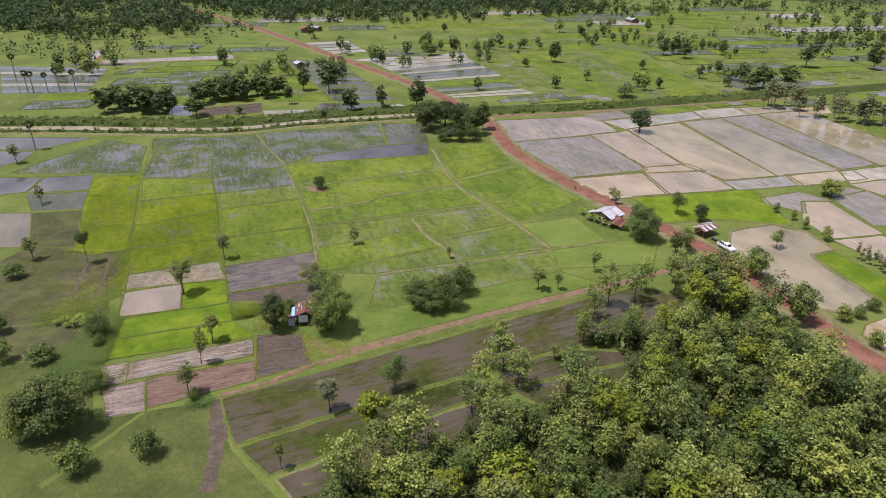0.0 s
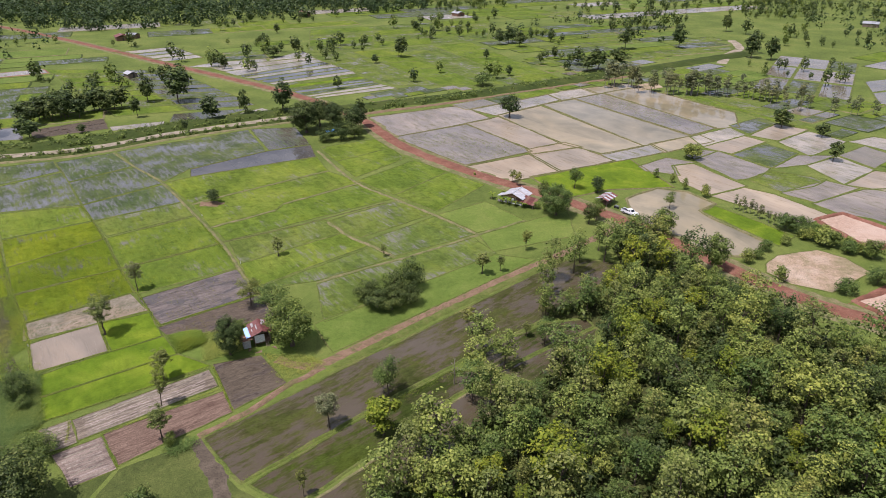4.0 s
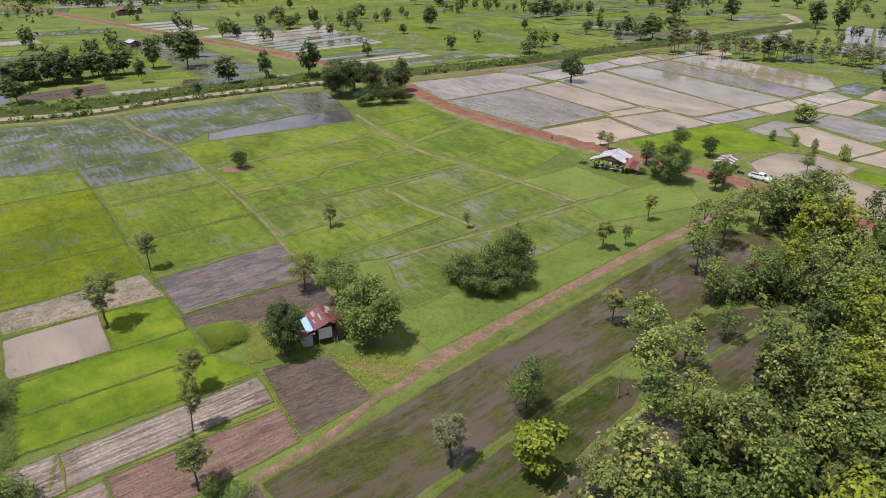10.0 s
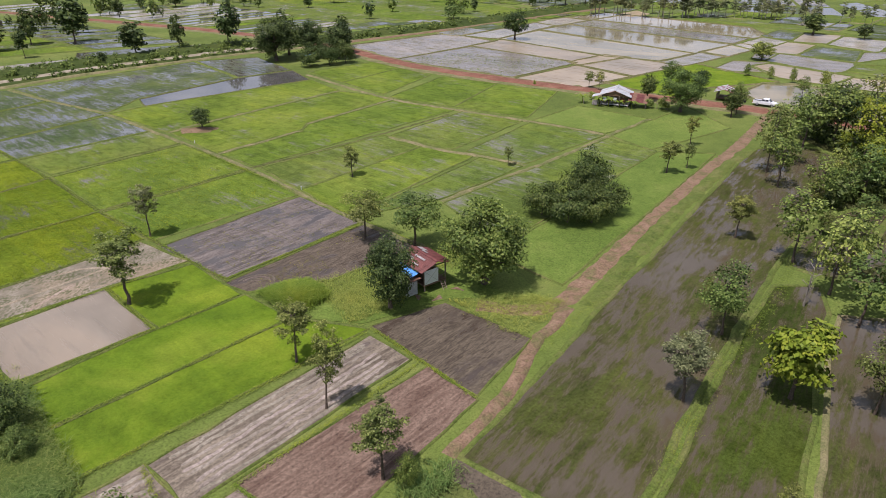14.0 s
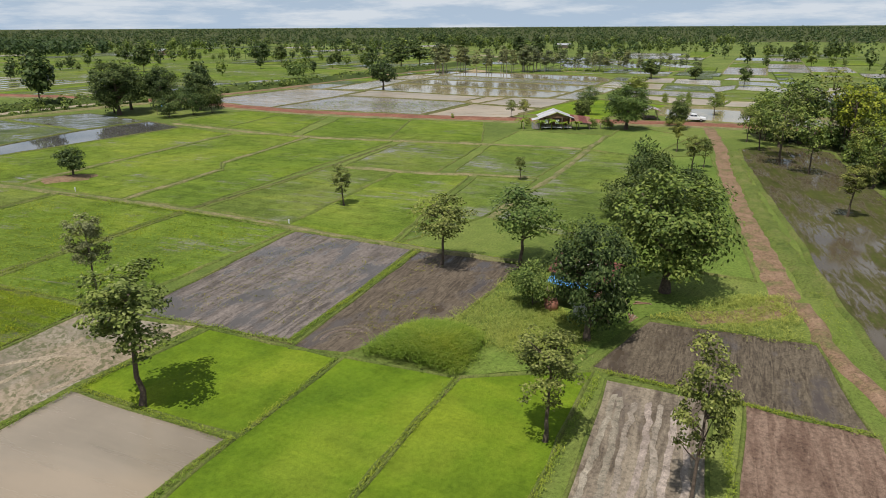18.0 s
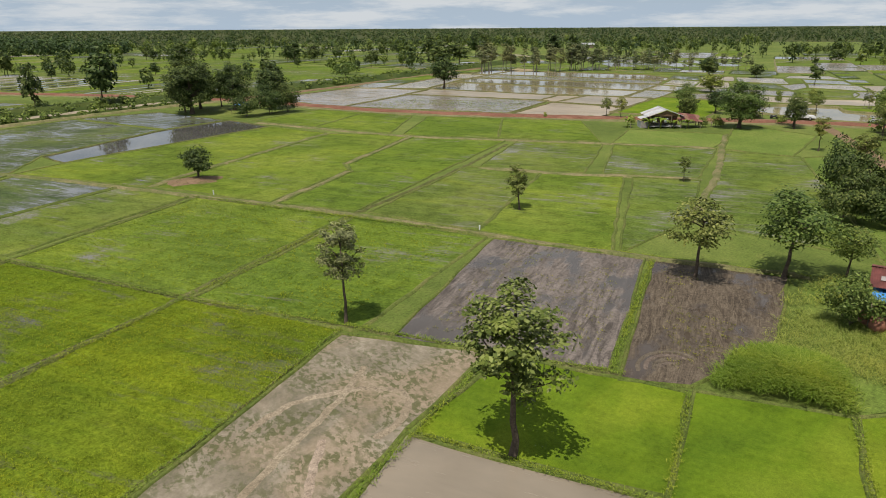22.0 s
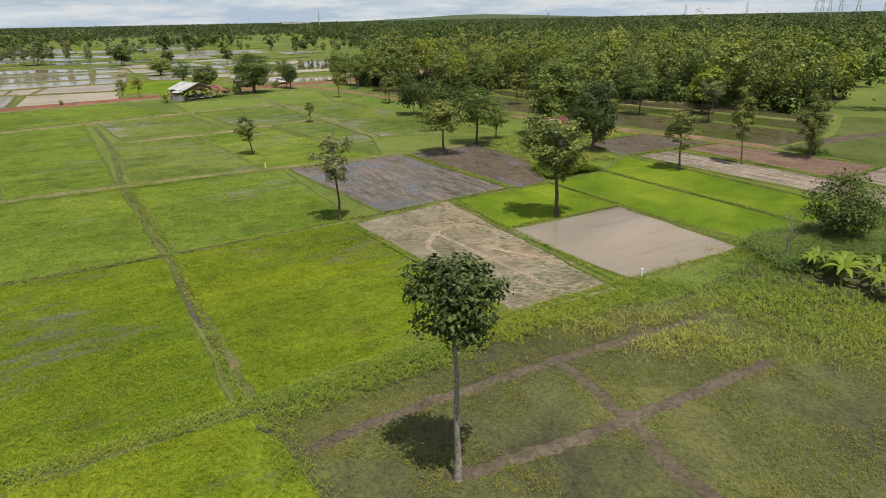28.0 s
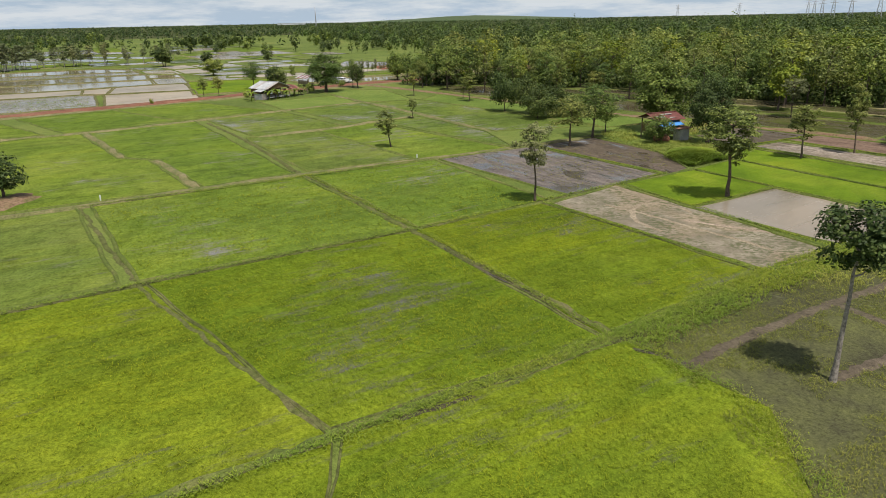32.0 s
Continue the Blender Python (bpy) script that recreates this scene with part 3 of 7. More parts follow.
def build_tree(name, meshes, label, x, y, size=1.0, turn=0.0, group="", wide=1.0, category="tree"):
    root = tagged(new(name), label, category, group)
    for n, me in meshes:
        part(n, me, root)
    root.matrix_basis = pose(x, y, 0, 0, 0, turn) @ Matrix.Diagonal((size * wide, size * wide, size, 1))
    return root


def tufts(rng, spots, tall, blades, wide, spread=0.12):
    """Upright blades at the given spots, as quads that narrow to a tip."""
    spots = np.repeat(np.asarray(spots, float), blades, 0)
    n = len(spots)
    a = rng.random(n) * 2 * np.pi
    side = np.stack([np.cos(a), np.sin(a), 0 * a], 1)
    lean = rng.normal(size=(n, 3)) * np.array((1, 1, 0))
    h = tall * (0.6 + 0.7 * rng.random((n, 1)))
    p = spots + rng.normal(size=(n, 3)) * np.array((spread, spread, 0)) * 0.6
    up = np.array((0, 0, 1.0))
    w = wide * (0.7 + 0.6 * rng.random((n, 1)))
    lean = unit(lean)
    reach = h * (0.7 + 1.1 * rng.random((n, 1)))
    tip = p + up * h * 0.8 + lean * reach
    midp = p + up * h * 0.7 + lean * reach * 0.45
    side = np.cross(up, lean)
    return np.stack([p - side * w * 0.4, midp - side * w * 0.5, tip, midp + side * w * 0.5], 1)


def strew(rng, quad, per_m2, z=0.0):
    """Random spots in a four-sided field, as n x 3."""
    a, b, c, d = (np.array(q, float) for q in quad)
    p, q = c - a, d - b
    area = abs(p[0] * q[1] - p[1] * q[0]) / 2
    n = int(area * per_m2)
    s, t = rng.random((n, 1)), rng.random((n, 1))
    p = (a * (1 - s) + b * s) * (1 - t) + (d * (1 - s) + c * s) * t
    return np.concatenate([p, np.full((n, 1), z)], 1)

# ---- the land ----
R_LOW, R_DAMP, R_WET = (M_RICE, "green paddy of young rice with low grassy bunds"), (M_RICEDAMP, "green rice paddy with patches of standing water"), (M_RICEWET, "flooded dull green rice paddy reflecting the sky")
R_SEED = (M_SEEDLING, "bright lime green rice seedling paddy")
TAN, GREY, PALE = (M_TANWATER, "flooded paddy with smooth tan muddy water"), (M_GREYWATER, "paddy under shallow grey-brown water"), (M_PALEWATER, "pale flooded paddy with stubble streaks")
LILAC, PEACH, DARK = (M_LILAC, "lilac grey flooded ploughed paddy"), (M_PEACH, "peach coloured muddy paddy, nearly dry"), (M_DARKWATER, "dark flooded paddy with sparse weeds")
POOL = (M_POOL, "open flooded paddy mirroring the sky")
MEADOW = (M_GRASS, "short green meadow grass beside the paddies")

v, f = [], []
ring = [0, 60, 140, 260, 480, 900, 1700, 3200, 6500]
for r in ring:
    for k in range(48):
        v.append((r * math.cos(k * math.pi / 24), r * math.sin(k * math.pi / 24) + 130, 0))
for i in range(len(ring) - 1):
    for k in range(48):
        f.append((i * 48 + k, (i + 1) * 48 + k, (i + 1) * 48 + (k + 1) % 48, i * 48 + (k + 1) % 48))
hv = [(4100 * math.cos(radians(q)) - 111, 4100 * math.sin(radians(q)) + 155, h) for q, h in ((-26, -1), (-23.5, 10), (-21, 17), (-18.5, 25), (-16, 30), (-13.5, 27), (-11, 18), (-8, 10), (-5, -1))]
hv += [(x * 1.12, y * 1.12, -1) for x, y, h in hv] + [(x * 0.9, y * 0.9, -1) for x, y, h in hv]
hf = [(i, i + 1, i + 10, i + 9) for i in range(8)] + [(i + 18, i + 19, i + 1, i) for i in range(8)]
structure("hill", mesh("hill", hv, hf, M_LEAF_FAR, True), "low wooded ridge on the horizon", "hill")
structure("ground", mesh("ground", v, f, M_GROUND), "wide flat green farmland running to the horizon", "ground")

# paddies west of the plough plots, along the long bund
paddy(*R_LOW, (-38.2, 172.3), (-61.8, 164.2), (-57.2, 150.3), (-35.0, 156.7))
paddy(*R_LOW, (-45.6, 193.6), (-68.3, 185.2), (-62.2, 165.2), (-38.6, 173.3))
paddy(M_RICEBED, R_LOW[1], (-62.6, 164.4), (-83.8, 158.2), (-78.2, 144.2), (-57.8, 151.6), rim=0.1, high=0.1, edge=M_MUDBUND, grow=0.4)
paddy(M_RICEBED, R_LOW[1], (-69.2, 184.2), (-88.9, 173.6), (-84.5, 158.9), (-63.0, 165.2), rim=0.1, high=0.1, edge=M_MUDBUND, grow=0.4)
paddy(M_RICEBED, R_LOW[1], (-69.8, 184.6), (-74.0, 198.4), (-96.4, 191.5), (-89.5, 174.2), rim=0.1, high=0.1, edge=M_MUDBUND, grow=0.4)
paddy(*R_DAMP, (-46.2, 195.0), (-68.6, 186.6), (-73.6, 198.6), (-50.0, 206.4))
paddy(*R_WET, (-50.3, 207.2), (-73.9, 199.2), (-79.0, 213.0), (-57.0, 224.8))
paddy(*R_WET, (-57.6, 226.0), (-79.3, 213.8), (-87.2, 236.0), (-68.2, 246.8))
paddy(*R_WET, (-68.8, 247.8), (-87.6, 237.0), (-96.8, 260.5), (-78.0, 266.3))
paddy(*R_LOW, (-74.3, 199.6), (-79.2, 212.2), (-104.0, 213.0), (-97.0, 192.6))
paddy(*R_WET, (-79.8, 213.4), (-91.5, 248.1), (-110.1, 238.0), (-105.6, 219.7), (-104.4, 214.2))
paddy(*R_WET, (-92.2, 249.6), (-97.5, 262.5), (-118.4, 260.4), (-111.0, 239.5))
# rice and ponds west of the broad bund, under the end of the flight
paddy(M_RICEBED, R_LOW[1], (-85.6, 157.6), (-90.2, 172.8), (-106.5, 176.5), (-99.2, 157.8), (-93.0, 154.8), rim=0.1, high=0.1, edge=M_MUDBUND, grow=0.4)
paddy(M_RICEBED, R_DAMP[1], (-90.6, 174.0), (-98.4, 198.4), (-105.2, 216.5), (-120.8, 213.6), (-114.6, 198.0), (-110.4, 185.2), (-106.8, 177.2), rim=0.1, high=0.1, edge=M_MUDBUND, grow=0.4)
paddy(M_DAMP, "olive weedy fallow with bare earth", (-112.0, 159.5), (-99.6, 158.8), (-110.4, 184.8), (-124.5, 182.6), rim=0.3)
paddy(*GREY, (-134.3, 182.6), (-124.8, 182.6), (-112.3, 159.5), (-124.0, 158.5))
paddy(*DARK, (-125.8, 184.4), (-111.5, 186.2), (-116.6, 200.9), (-134.5, 197.5))
paddy(*POOL, (-135.7, 199.5), (-116.9, 202.6), (-122.6, 217.0), (-137.7, 214.0))
paddy(*POOL, (-146.6, 196.0), (-136.6, 200.5), (-138.7, 214.0), (-160.0, 214.0))
paddy(*R_WET, (-152.8, 218.1), (-107.6, 218.6), (-117.0, 250.0), (-135.7, 258.9))
paddy(*POOL, (-200.0, 246.8), (-158.8, 245.4), (-147.6, 257.3), (-144.5, 262.2), (-204.0, 262.2))
paddy(*POOL, (-172.0, 223.0), (-160.2, 225.3), (-156.5, 233.0), (-157.6, 243.6), (-184.0, 244.0))

# paddies east of the long bund
paddy(*R_WET, (-77.0, 267.4), (-28.6, 283.4), (-22.9, 251.8), (-49.3, 238.9), (-57.1, 227.6), (-68.2, 247.4))
paddy(*DARK, (-27.5, 284.0), (-9.3, 281.4), (-5.9, 255.0), (-21.8, 252.4))
paddy(*POOL, (-49.0, 238.2), (-22.6, 251.2), (-6.0, 254.2), (-5.6, 239.4), (-48.6, 230.2), edge=M_MUDBUND)
paddy(*R_LOW, (-56.6, 226.4), (-48.9, 229.6), (-5.2, 238.6), (-3.4, 222.8), (-36.6, 209.4), (-47.4, 204.4))
paddy(*R_LOW, (-46.6, 203.0), (-36.6, 208.0), (-3.2, 221.4), (5.2, 207.8), (-20.5, 196.6), (-22.9, 192.3), (-41.4, 184.8))
paddy(*R_LOW, (-40.9, 183.6), (-23.2, 190.6), (-20.2, 195.2), (5.4, 206.4), (13.0, 190.6), (-37.2, 174.0))
plots((R_DAMP, R_LOW), (-36.4, 172.4), (-9.7, 180.4), (-1.3, 159.6), (-30.9, 145.2), 2)
paddy(*R_DAMP, (-8.8, 179.0), (14.3, 188.7), (21.0, 175.2), (-2.3, 165.2))
paddy(*R_DAMP, (-0.6, 162.9), (21.0, 173.0), (28.6, 158.2), (4.6, 151.7))
plots((R_LOW, R_LOW), (-2.8, 249.8), (19.4, 254.6), (25.6, 227.8), (4.8, 213.0), 2)
plots((R_LOW, R_LOW), (5.0, 209.4), (27.8, 224.4), (43.7, 193.4), (22.7, 176.8), 2)
paddy(*MEADOW, (22.6, 174.2), (39.1, 179.5), (45.2, 162.1), (29.3, 159.1), rim=0.3)
paddy(*MEADOW, (29.3, 157.2), (60.0, 166.1), (54.2, 149.5), (29.5, 146.6), rim=0.3)
paddy(*R_DAMP, (-30.2, 144.6), (-16.8, 144.2), (-4.0, 148.2), (3.4, 150.8), (-0.6, 158.4), rim=0.2)
paddy(*R_DAMP, (-16.5, 142.6), (27.3, 156.0), (29.8, 145.5), (-16.8, 125.6), rim=0.25)
paddy(*MEADOW, (-19.1, 125.2), (29.6, 144.9), (37.9, 139.1), (19.3, 130.3), (-16.6, 113.9), rim=0.25)

# the plough plots by the hut
paddy(M_WETMUD, "ploughed paddy of wet grey mud with tufts", (-55.8, 147.6), (-35.0, 155.6), (-30.8, 142.2), (-50.2, 135.0), grow=0.42, rim=0.2)
paddy(M_BROWNMUD, "brown churned mud plot with wheel tracks", (-50.6, 133.4), (-30.3, 141.0), (-27.2, 131.2), (-39.5, 128.6), (-48.6, 130.2), grow=0.42, rim=0.2)
paddy(M_SILT, "pale silted paddy with dark weed streaks", (-58.6, 150.2), (-54.0, 141.6), (-76.6, 136.2), (-78.2, 143.2), grow=0.42, rim=0.2)
paddy(M_SETTLED, "smooth pale grey-brown mud under a film of water", (-63.6, 138.6), (-60.0, 127.4), (-71.8, 124.2), (-75.3, 134.2), grow=0.42, rim=0.2)
paddy(*R_SEED, (-53.6, 140.0), (-50.2, 130.2), (-58.8, 127.3), (-62.6, 138.6), grow=0.42, rim=0.2)
paddy(*R_SEED, (-49.8, 129.4), (-46.9, 122.4), (-70.2, 115.2), (-71.2, 122.2), (-59.4, 126.4), grow=0.42, rim=0.2)
paddy(*R_SEED, (-46.6, 121.8), (-40.4, 116.2), (-69.0, 107.6), (-70.4, 114.4), grow=0.42, rim=0.2)
paddy(M_STRIPED, "pale ploughed plot in light and dark furrows", (-62.0, 106.8), (-40.6, 114.8), (-38.9, 109.2), (-60.2, 101.2), grow=0.42, rim=0.2)
paddy(M_STRIPED, "small pale ploughed plot", (-67.0, 105.4), (-62.8, 106.6), (-60.8, 100.8), (-64.6, 99.6), grow=0.42, rim=0.2)
paddy(M_REDMUD, "reddish brown ploughed plot", (-56.4, 101.6), (-37.8, 107.2), (-36.4, 101.0), (-53.0, 93.4), grow=0.42, rim=0.2)
paddy(M_STRIPED, "small pale ploughed plot", (-63.6, 98.4), (-57.0, 100.6), (-53.8, 92.6), (-59.6, 90.6), grow=0.42, rim=0.2)
paddy(M_BROWNMUD, "dark brown ploughed plot before the hut", (-39.2, 116.2), (-30.6, 116.6), (-26.6, 106.8), (-35.6, 102.0), grow=0.42, rim=0.2)
paddy(*MEADOW, (-38.8, 126.5), (-27.5, 129.8), (-18.0, 125.0), (-20.5, 112.5), (-29.8, 117.6), (-40.0, 117.5), (-45.8, 122.0), rim=0, z=0.015)

# the long flooded strip by the track, and the grassy strips beyond it
paddy(M_POND, "long flooded field of brown water with weeds", (-40.6, 95.6), (-32.0, 99.6), (-9.4, 110.8), (2.0, 116.0), (12.0, 121.0), (35.0, 132.2), (47.0, 137.2), (56.0, 132.0), (54.0, 124.6), (27.0, 112.6), (19.4, 109.4), (4.8, 103.0), (-4.7, 98.8), (-13.5, 94.6), (-20.5, 91.2), (-34.8, 83.8), rim=0.5)
paddy(M_WETGRASS, "boggy strip of dark grass and brown shallows", (-33.6, 83.0), (-20.0, 90.0), (-13.5, 93.4), (-4.7, 97.6), (4.5, 101.6), (9.0, 99.0), (4.3, 95.0), (-3.5, 91.0), (-12.8, 85.0), (-27.5, 77.0), rim=0.4)
paddy(M_POND, "narrow flooded field among the trees", (-26.0, 76.0), (-12.2, 84.0), (-3.0, 89.8), (5.0, 93.8), (9.0, 90.5), (1.9, 83.0), (-10.0, 76.0), (-20.0, 69.0), rim=0.4, edge=M_DRYBUND)
paddy(M_WETGRASS, "clearing of rusty mud and dark grass", (10.5, 104.0), (19.8, 108.4), (27.2, 111.0), (37.0, 110.2), (37.2, 107.4), (23.9, 103.0), (12.0, 99.0), rim=0.5)
paddy(M_POND, "narrow flooded field among the trees", (12.6, 98.2), (24.0, 102.0), (37.6, 106.4), (31.0, 97.6), (18.0, 93.4), rim=0.4)
paddy(M_ROUGH, "rough dark grass below the plots", (-53.0, 92.2), (-42.6, 95.0), (-35.2, 82.6), (-22.0, 69.0), (-30.0, 56.0), (-62.0, 74.0), rim=0, z=0.012)
structure("footpath", ribbon("footpath", [(-41.8, 95.6), (-39.6, 89.0), (-37.4, 82.0), (-36.6, 73.0)], [(-1.5, 0.035), (-0.6, 0.07), (0.6, 0.07), (1.5, 0.035)], M_TRAIL, 0.8, 0.3), "bare brown mud strip through rough grass", "path")
paddy(M_DAMP, "rough yellow-green fallow ground", (-79.5, 134.8), (-86.2, 121.6), (-104.2, 117.6), (-118.4, 139.8), (-150.0, 130.0), (-140.0, 104.0), (-72.6, 108.0), (-73.4, 122.6), rim=0, z=-0.026)
paddy(M_ROUGH, "rough dark green pasture below the plots", (-72.4, 107.4), (-139.0, 103.4), (-140.0, 50.0), (-90.0, 46.0), (-30.0, 55.0), (-63.0, 75.0), (-54.0, 92.0), (-61.0, 89.6), (-66.0, 98.6), rim=0, z=-0.028)
paddy(M_DAMP, "boggy fallow with muddy trails and coarse grass", (-84.6, 158.4), (-93.0, 156.2), (-112.0, 161.4), (-118.0, 140.0), (-104.0, 118.0), (-86.0, 122.0), (-78.8, 135.4), (-79.2, 142.6), rim=0, z=-0.02)

# flooded fields across the red road
paddy(*LILAC, (24.6, 287.0), (67.3, 294.6), (72.5, 269.8), (28.0, 256.1), rim=0.45, high=0.3, grow=1.6, edge=M_OLIVEBUND)
paddy(*LILAC, (28.5, 253.8), (60.7, 262.4), (71.4, 222.4), (44.4, 215.4), rim=0.45, high=0.3, grow=1.6, edge=M_OLIVEBUND)
paddy(*PEACH, (61.8, 264.0), (77.8, 269.8), (86.8, 229.2), (73.3, 226.1), rim=0.45, high=0.3, grow=1.6, edge=M_OLIVEBUND)
paddy(*TAN, (79.8, 272.4), (103.9, 282.1), (114.9, 215.8), (97.0, 211.9), (88.0, 228.6), rim=0.45, high=0.3, grow=1.6, edge=M_OLIVEBUND)
paddy(*TAN, (106.8, 283.9), (124.9, 289.6), (140.0, 222.3), (116.7, 216.4), rim=0.45, high=0.3, grow=1.6, edge=M_OLIVEBUND)
paddy(*LILAC, (126.8, 290.5), (143.7, 295.4), (157.4, 229.1), (142.3, 223.5), rim=0.45, high=0.3, grow=1.6, edge=M_OLIVEBUND)
paddy(*TAN, (146.1, 297.4), (168.3, 303.5), (180.6, 247.5), (167.7, 227.2), (158.2, 228.5), rim=0.45, high=0.3, grow=1.6, edge=M_OLIVEBUND)
paddy(*PALE, (72.5, 286.8), (115.6, 302.6), (116.5, 291.5), (79.1, 275.0), rim=0.45, high=0.3, grow=1.6, edge=M_OLIVEBUND)
paddy(*PALE, (118.3, 305.7), (139.2, 310.0), (140.3, 298.4), (119.0, 291.5), rim=0.45, high=0.3, grow=1.6, edge=M_OLIVEBUND)
paddy(*TAN, (140.5, 310.0), (165.5, 314.3), (168.0, 305.6), (142.4, 298.4), rim=0.45, high=0.3, grow=1.6, edge=M_OLIVEBUND)
paddy(*PEACH, (73.2, 223.6), (87.8, 226.7), (91.4, 220.6), (72.8, 218.8), rim=0.45, high=0.3, grow=1.6, edge=M_OLIVEBUND)
paddy(*PEACH, (45.2, 211.4), (69.6, 217.1), (72.1, 198.1), (51.9, 194.7), rim=0.45, high=0.3, grow=1.6, edge=M_OLIVEBUND)
paddy(*PEACH, (71.6, 217.0), (90.6, 219.4), (95.0, 203.2), (73.7, 198.6), rim=0.45, high=0.3, grow=1.6, edge=M_OLIVEBUND)
paddy(*PALE, (97.0, 210.2), (118.7, 214.6), (119.0, 206.3), (97.6, 202.2), rim=0.45, high=0.3, grow=1.6, edge=M_OLIVEBUND)
paddy(*TAN, (120.8, 215.8), (143.5, 220.5), (144.0, 212.3), (120.5, 206.3), rim=0.45, high=0.3, grow=1.6, edge=M_OLIVEBUND)
paddy(*R_SEED, (62.5, 195.2), (101.2, 201.1), (99.9, 173.9), (80.5, 179.3), (65.2, 175.6), rim=0.45, high=0.3, grow=1.6, edge=M_OLIVEBUND)
paddy(M_TANWATER, "broad farm pond of tan water", (76.6, 156.1), (81.6, 168.6), (85.5, 170.5), (95.7, 173.8), (102.5, 168.1), (104.7, 157.1), (96.9, 154.5), (96.7, 149.3), (100.2, 130.9), (91.2, 124.6), (82.5, 128.0), (79.2, 142.0), rim=0.6, high=0.5, edge=M_DRYBUND)
paddy(*R_SEED, (97.6, 153.2), (103.8, 155.8), (107.6, 144.3), (110.5, 131.4), (102.2, 127.8), (101.7, 131.9), rim=0.45, high=0.3)
paddy(*PEACH, (112.9, 191.4), (121.2, 191.2), (124.1, 167.2), (108.1, 164.0), (105.9, 176.4), rim=0.45, high=0.3)
paddy(*PEACH, (107.5, 163.0), (122.4, 166.2), (127.6, 158.6), (131.0, 140.0), (118.1, 136.5), (115.6, 145.1), rim=0.45, high=0.3)
paddy(*LILAC, (123.9, 194.9), (138.9, 200.6), (143.3, 179.0), (133.3, 172.7), (124.6, 172.9), rim=0.45, high=0.3)
paddy(*R_DAMP, (128.6, 172.0), (142.1, 176.9), (153.3, 164.4), (144.9, 160.8), (131.5, 159.6), rim=0.45, high=0.3)
paddy(*LILAC, (130.3, 159.0), (152.4, 163.7), (156.9, 155.0), (134.3, 149.0), rim=0.45, high=0.3)
paddy(*LILAC, (133.2, 148.9), (157.5, 153.6), (184.0, 146.0), (161.0, 126.0), (144.0, 124.6), (140.5, 134.3), (134.2, 141.4), rim=0.45, high=0.3)
paddy(M_PINK, "bare pink clay pond bed", (125.0, 138.5), (135.1, 139.6), (138.7, 124.7), (126.9, 119.1), (124.0, 122.2), rim=1.1, high=0.7, edge=M_LATERITE)
paddy(*PEACH, (136.3, 206.8), (161.4, 214.4), (163.8, 205.4), (141.4, 196.6), rim=0.45, high=0.3)
paddy(*R_WET, (141.2, 195.7), (162.2, 203.3), (164.8, 189.9), (144.5, 179.6), rim=0.45, high=0.3)
paddy(*PEACH, (163.8, 214.4), (185.9, 224.9), (192.1, 213.8), (169.2, 205.1), rim=0.45, high=0.3)
paddy(*PALE, (168.3, 203.7), (190.6, 212.1), (193.9, 196.1), (167.0, 185.9), rim=0.45, high=0.3)
paddy(*PALE, (157.6, 177.6), (175.9, 182.6), (176.2, 167.3), (155.2, 159.2), rim=0.45, high=0.3)
paddy(*LILAC, (144.6, 178.9), (163.3, 188.0), (176.5, 183.8), (158.5, 178.3), rim=0.45, high=0.3)
paddy(*PEACH, (155.5, 158.6), (176.1, 166.5), (188.0, 152.0), (162.7, 150.6), rim=0.45, high=0.3)
paddy(*GREY, (177.3, 183.5), (196.0, 189.7), (196.4, 176.4), (177.8, 168.6), rim=0.45, high=0.3)
paddy(*PALE, (193.8, 195.7), (208.9, 198.1), (218.0, 186.0), (200.1, 176.0), (197.2, 189.4), rim=0.45, high=0.3)
paddy(*LILAC, (124.3, 200.0), (132.8, 205.1), (138.1, 201.0), (124.8, 195.2), rim=0.45, high=0.3)
paddy(*LILAC, (101.5, 194.5), (116.1, 199.9), (123.2, 192.1), (113.6, 191.6), (109.6, 182.2), (101.0, 189.6), rim=0.45, high=0.3)
paddy(*PALE, (140.2, 219.6), (163.9, 226.4), (162.8, 215.4), (137.2, 207.4), rim=0.45, high=0.3)
paddy(*R_WET, (165.6, 228.6), (187.0, 235.9), (187.0, 226.1), (165.2, 216.2), rim=0.45, high=0.3)
paddy(M_SAND, "bare sandy plot with grassy edges beside the road", (92.0, 120.2), (97.9, 123.2), (110.0, 122.9), (113.3, 116.9), (112.8, 109.1), (96.3, 104.1), (90.3, 110.1), (89.0, 116.4), rim=0.3)
paddy(M_PINK, "bare pink clay pond bed", (98.5, 99.2), (111.2, 100.7), (121.0, 97.7), (106.4, 85.0), (98.8, 91.5), (99.6, 94.6), rim=1.1, high=0.7, edge=M_LATERITE)
paddy(M_LATERITE, "raw red earth dug from the ponds", (94.4, 98.7), (114.5, 104.2), (123.6, 101.4), (120.5, 98.7), (111.9, 101.0), (98.4, 99.5), rim=0)
paddy(*R_SEED, (129.1, 115.4), (150.1, 117.8), (135.2, 102.3), (124.7, 105.5), grow=2.0, rim=0.45, high=0.3)
plots((R_LOW, R_DAMP), (174.9, 292.5), (199.3, 262.5), (198.2, 197.0), (188.0, 229.4), 3, 2, rim=0.4)
paddy(M_SAND, "bare white sand beside the trees", (167.1, 308.5), (185.2, 314.3), (180.4, 300.1), (165.2, 296.9), rim=0)
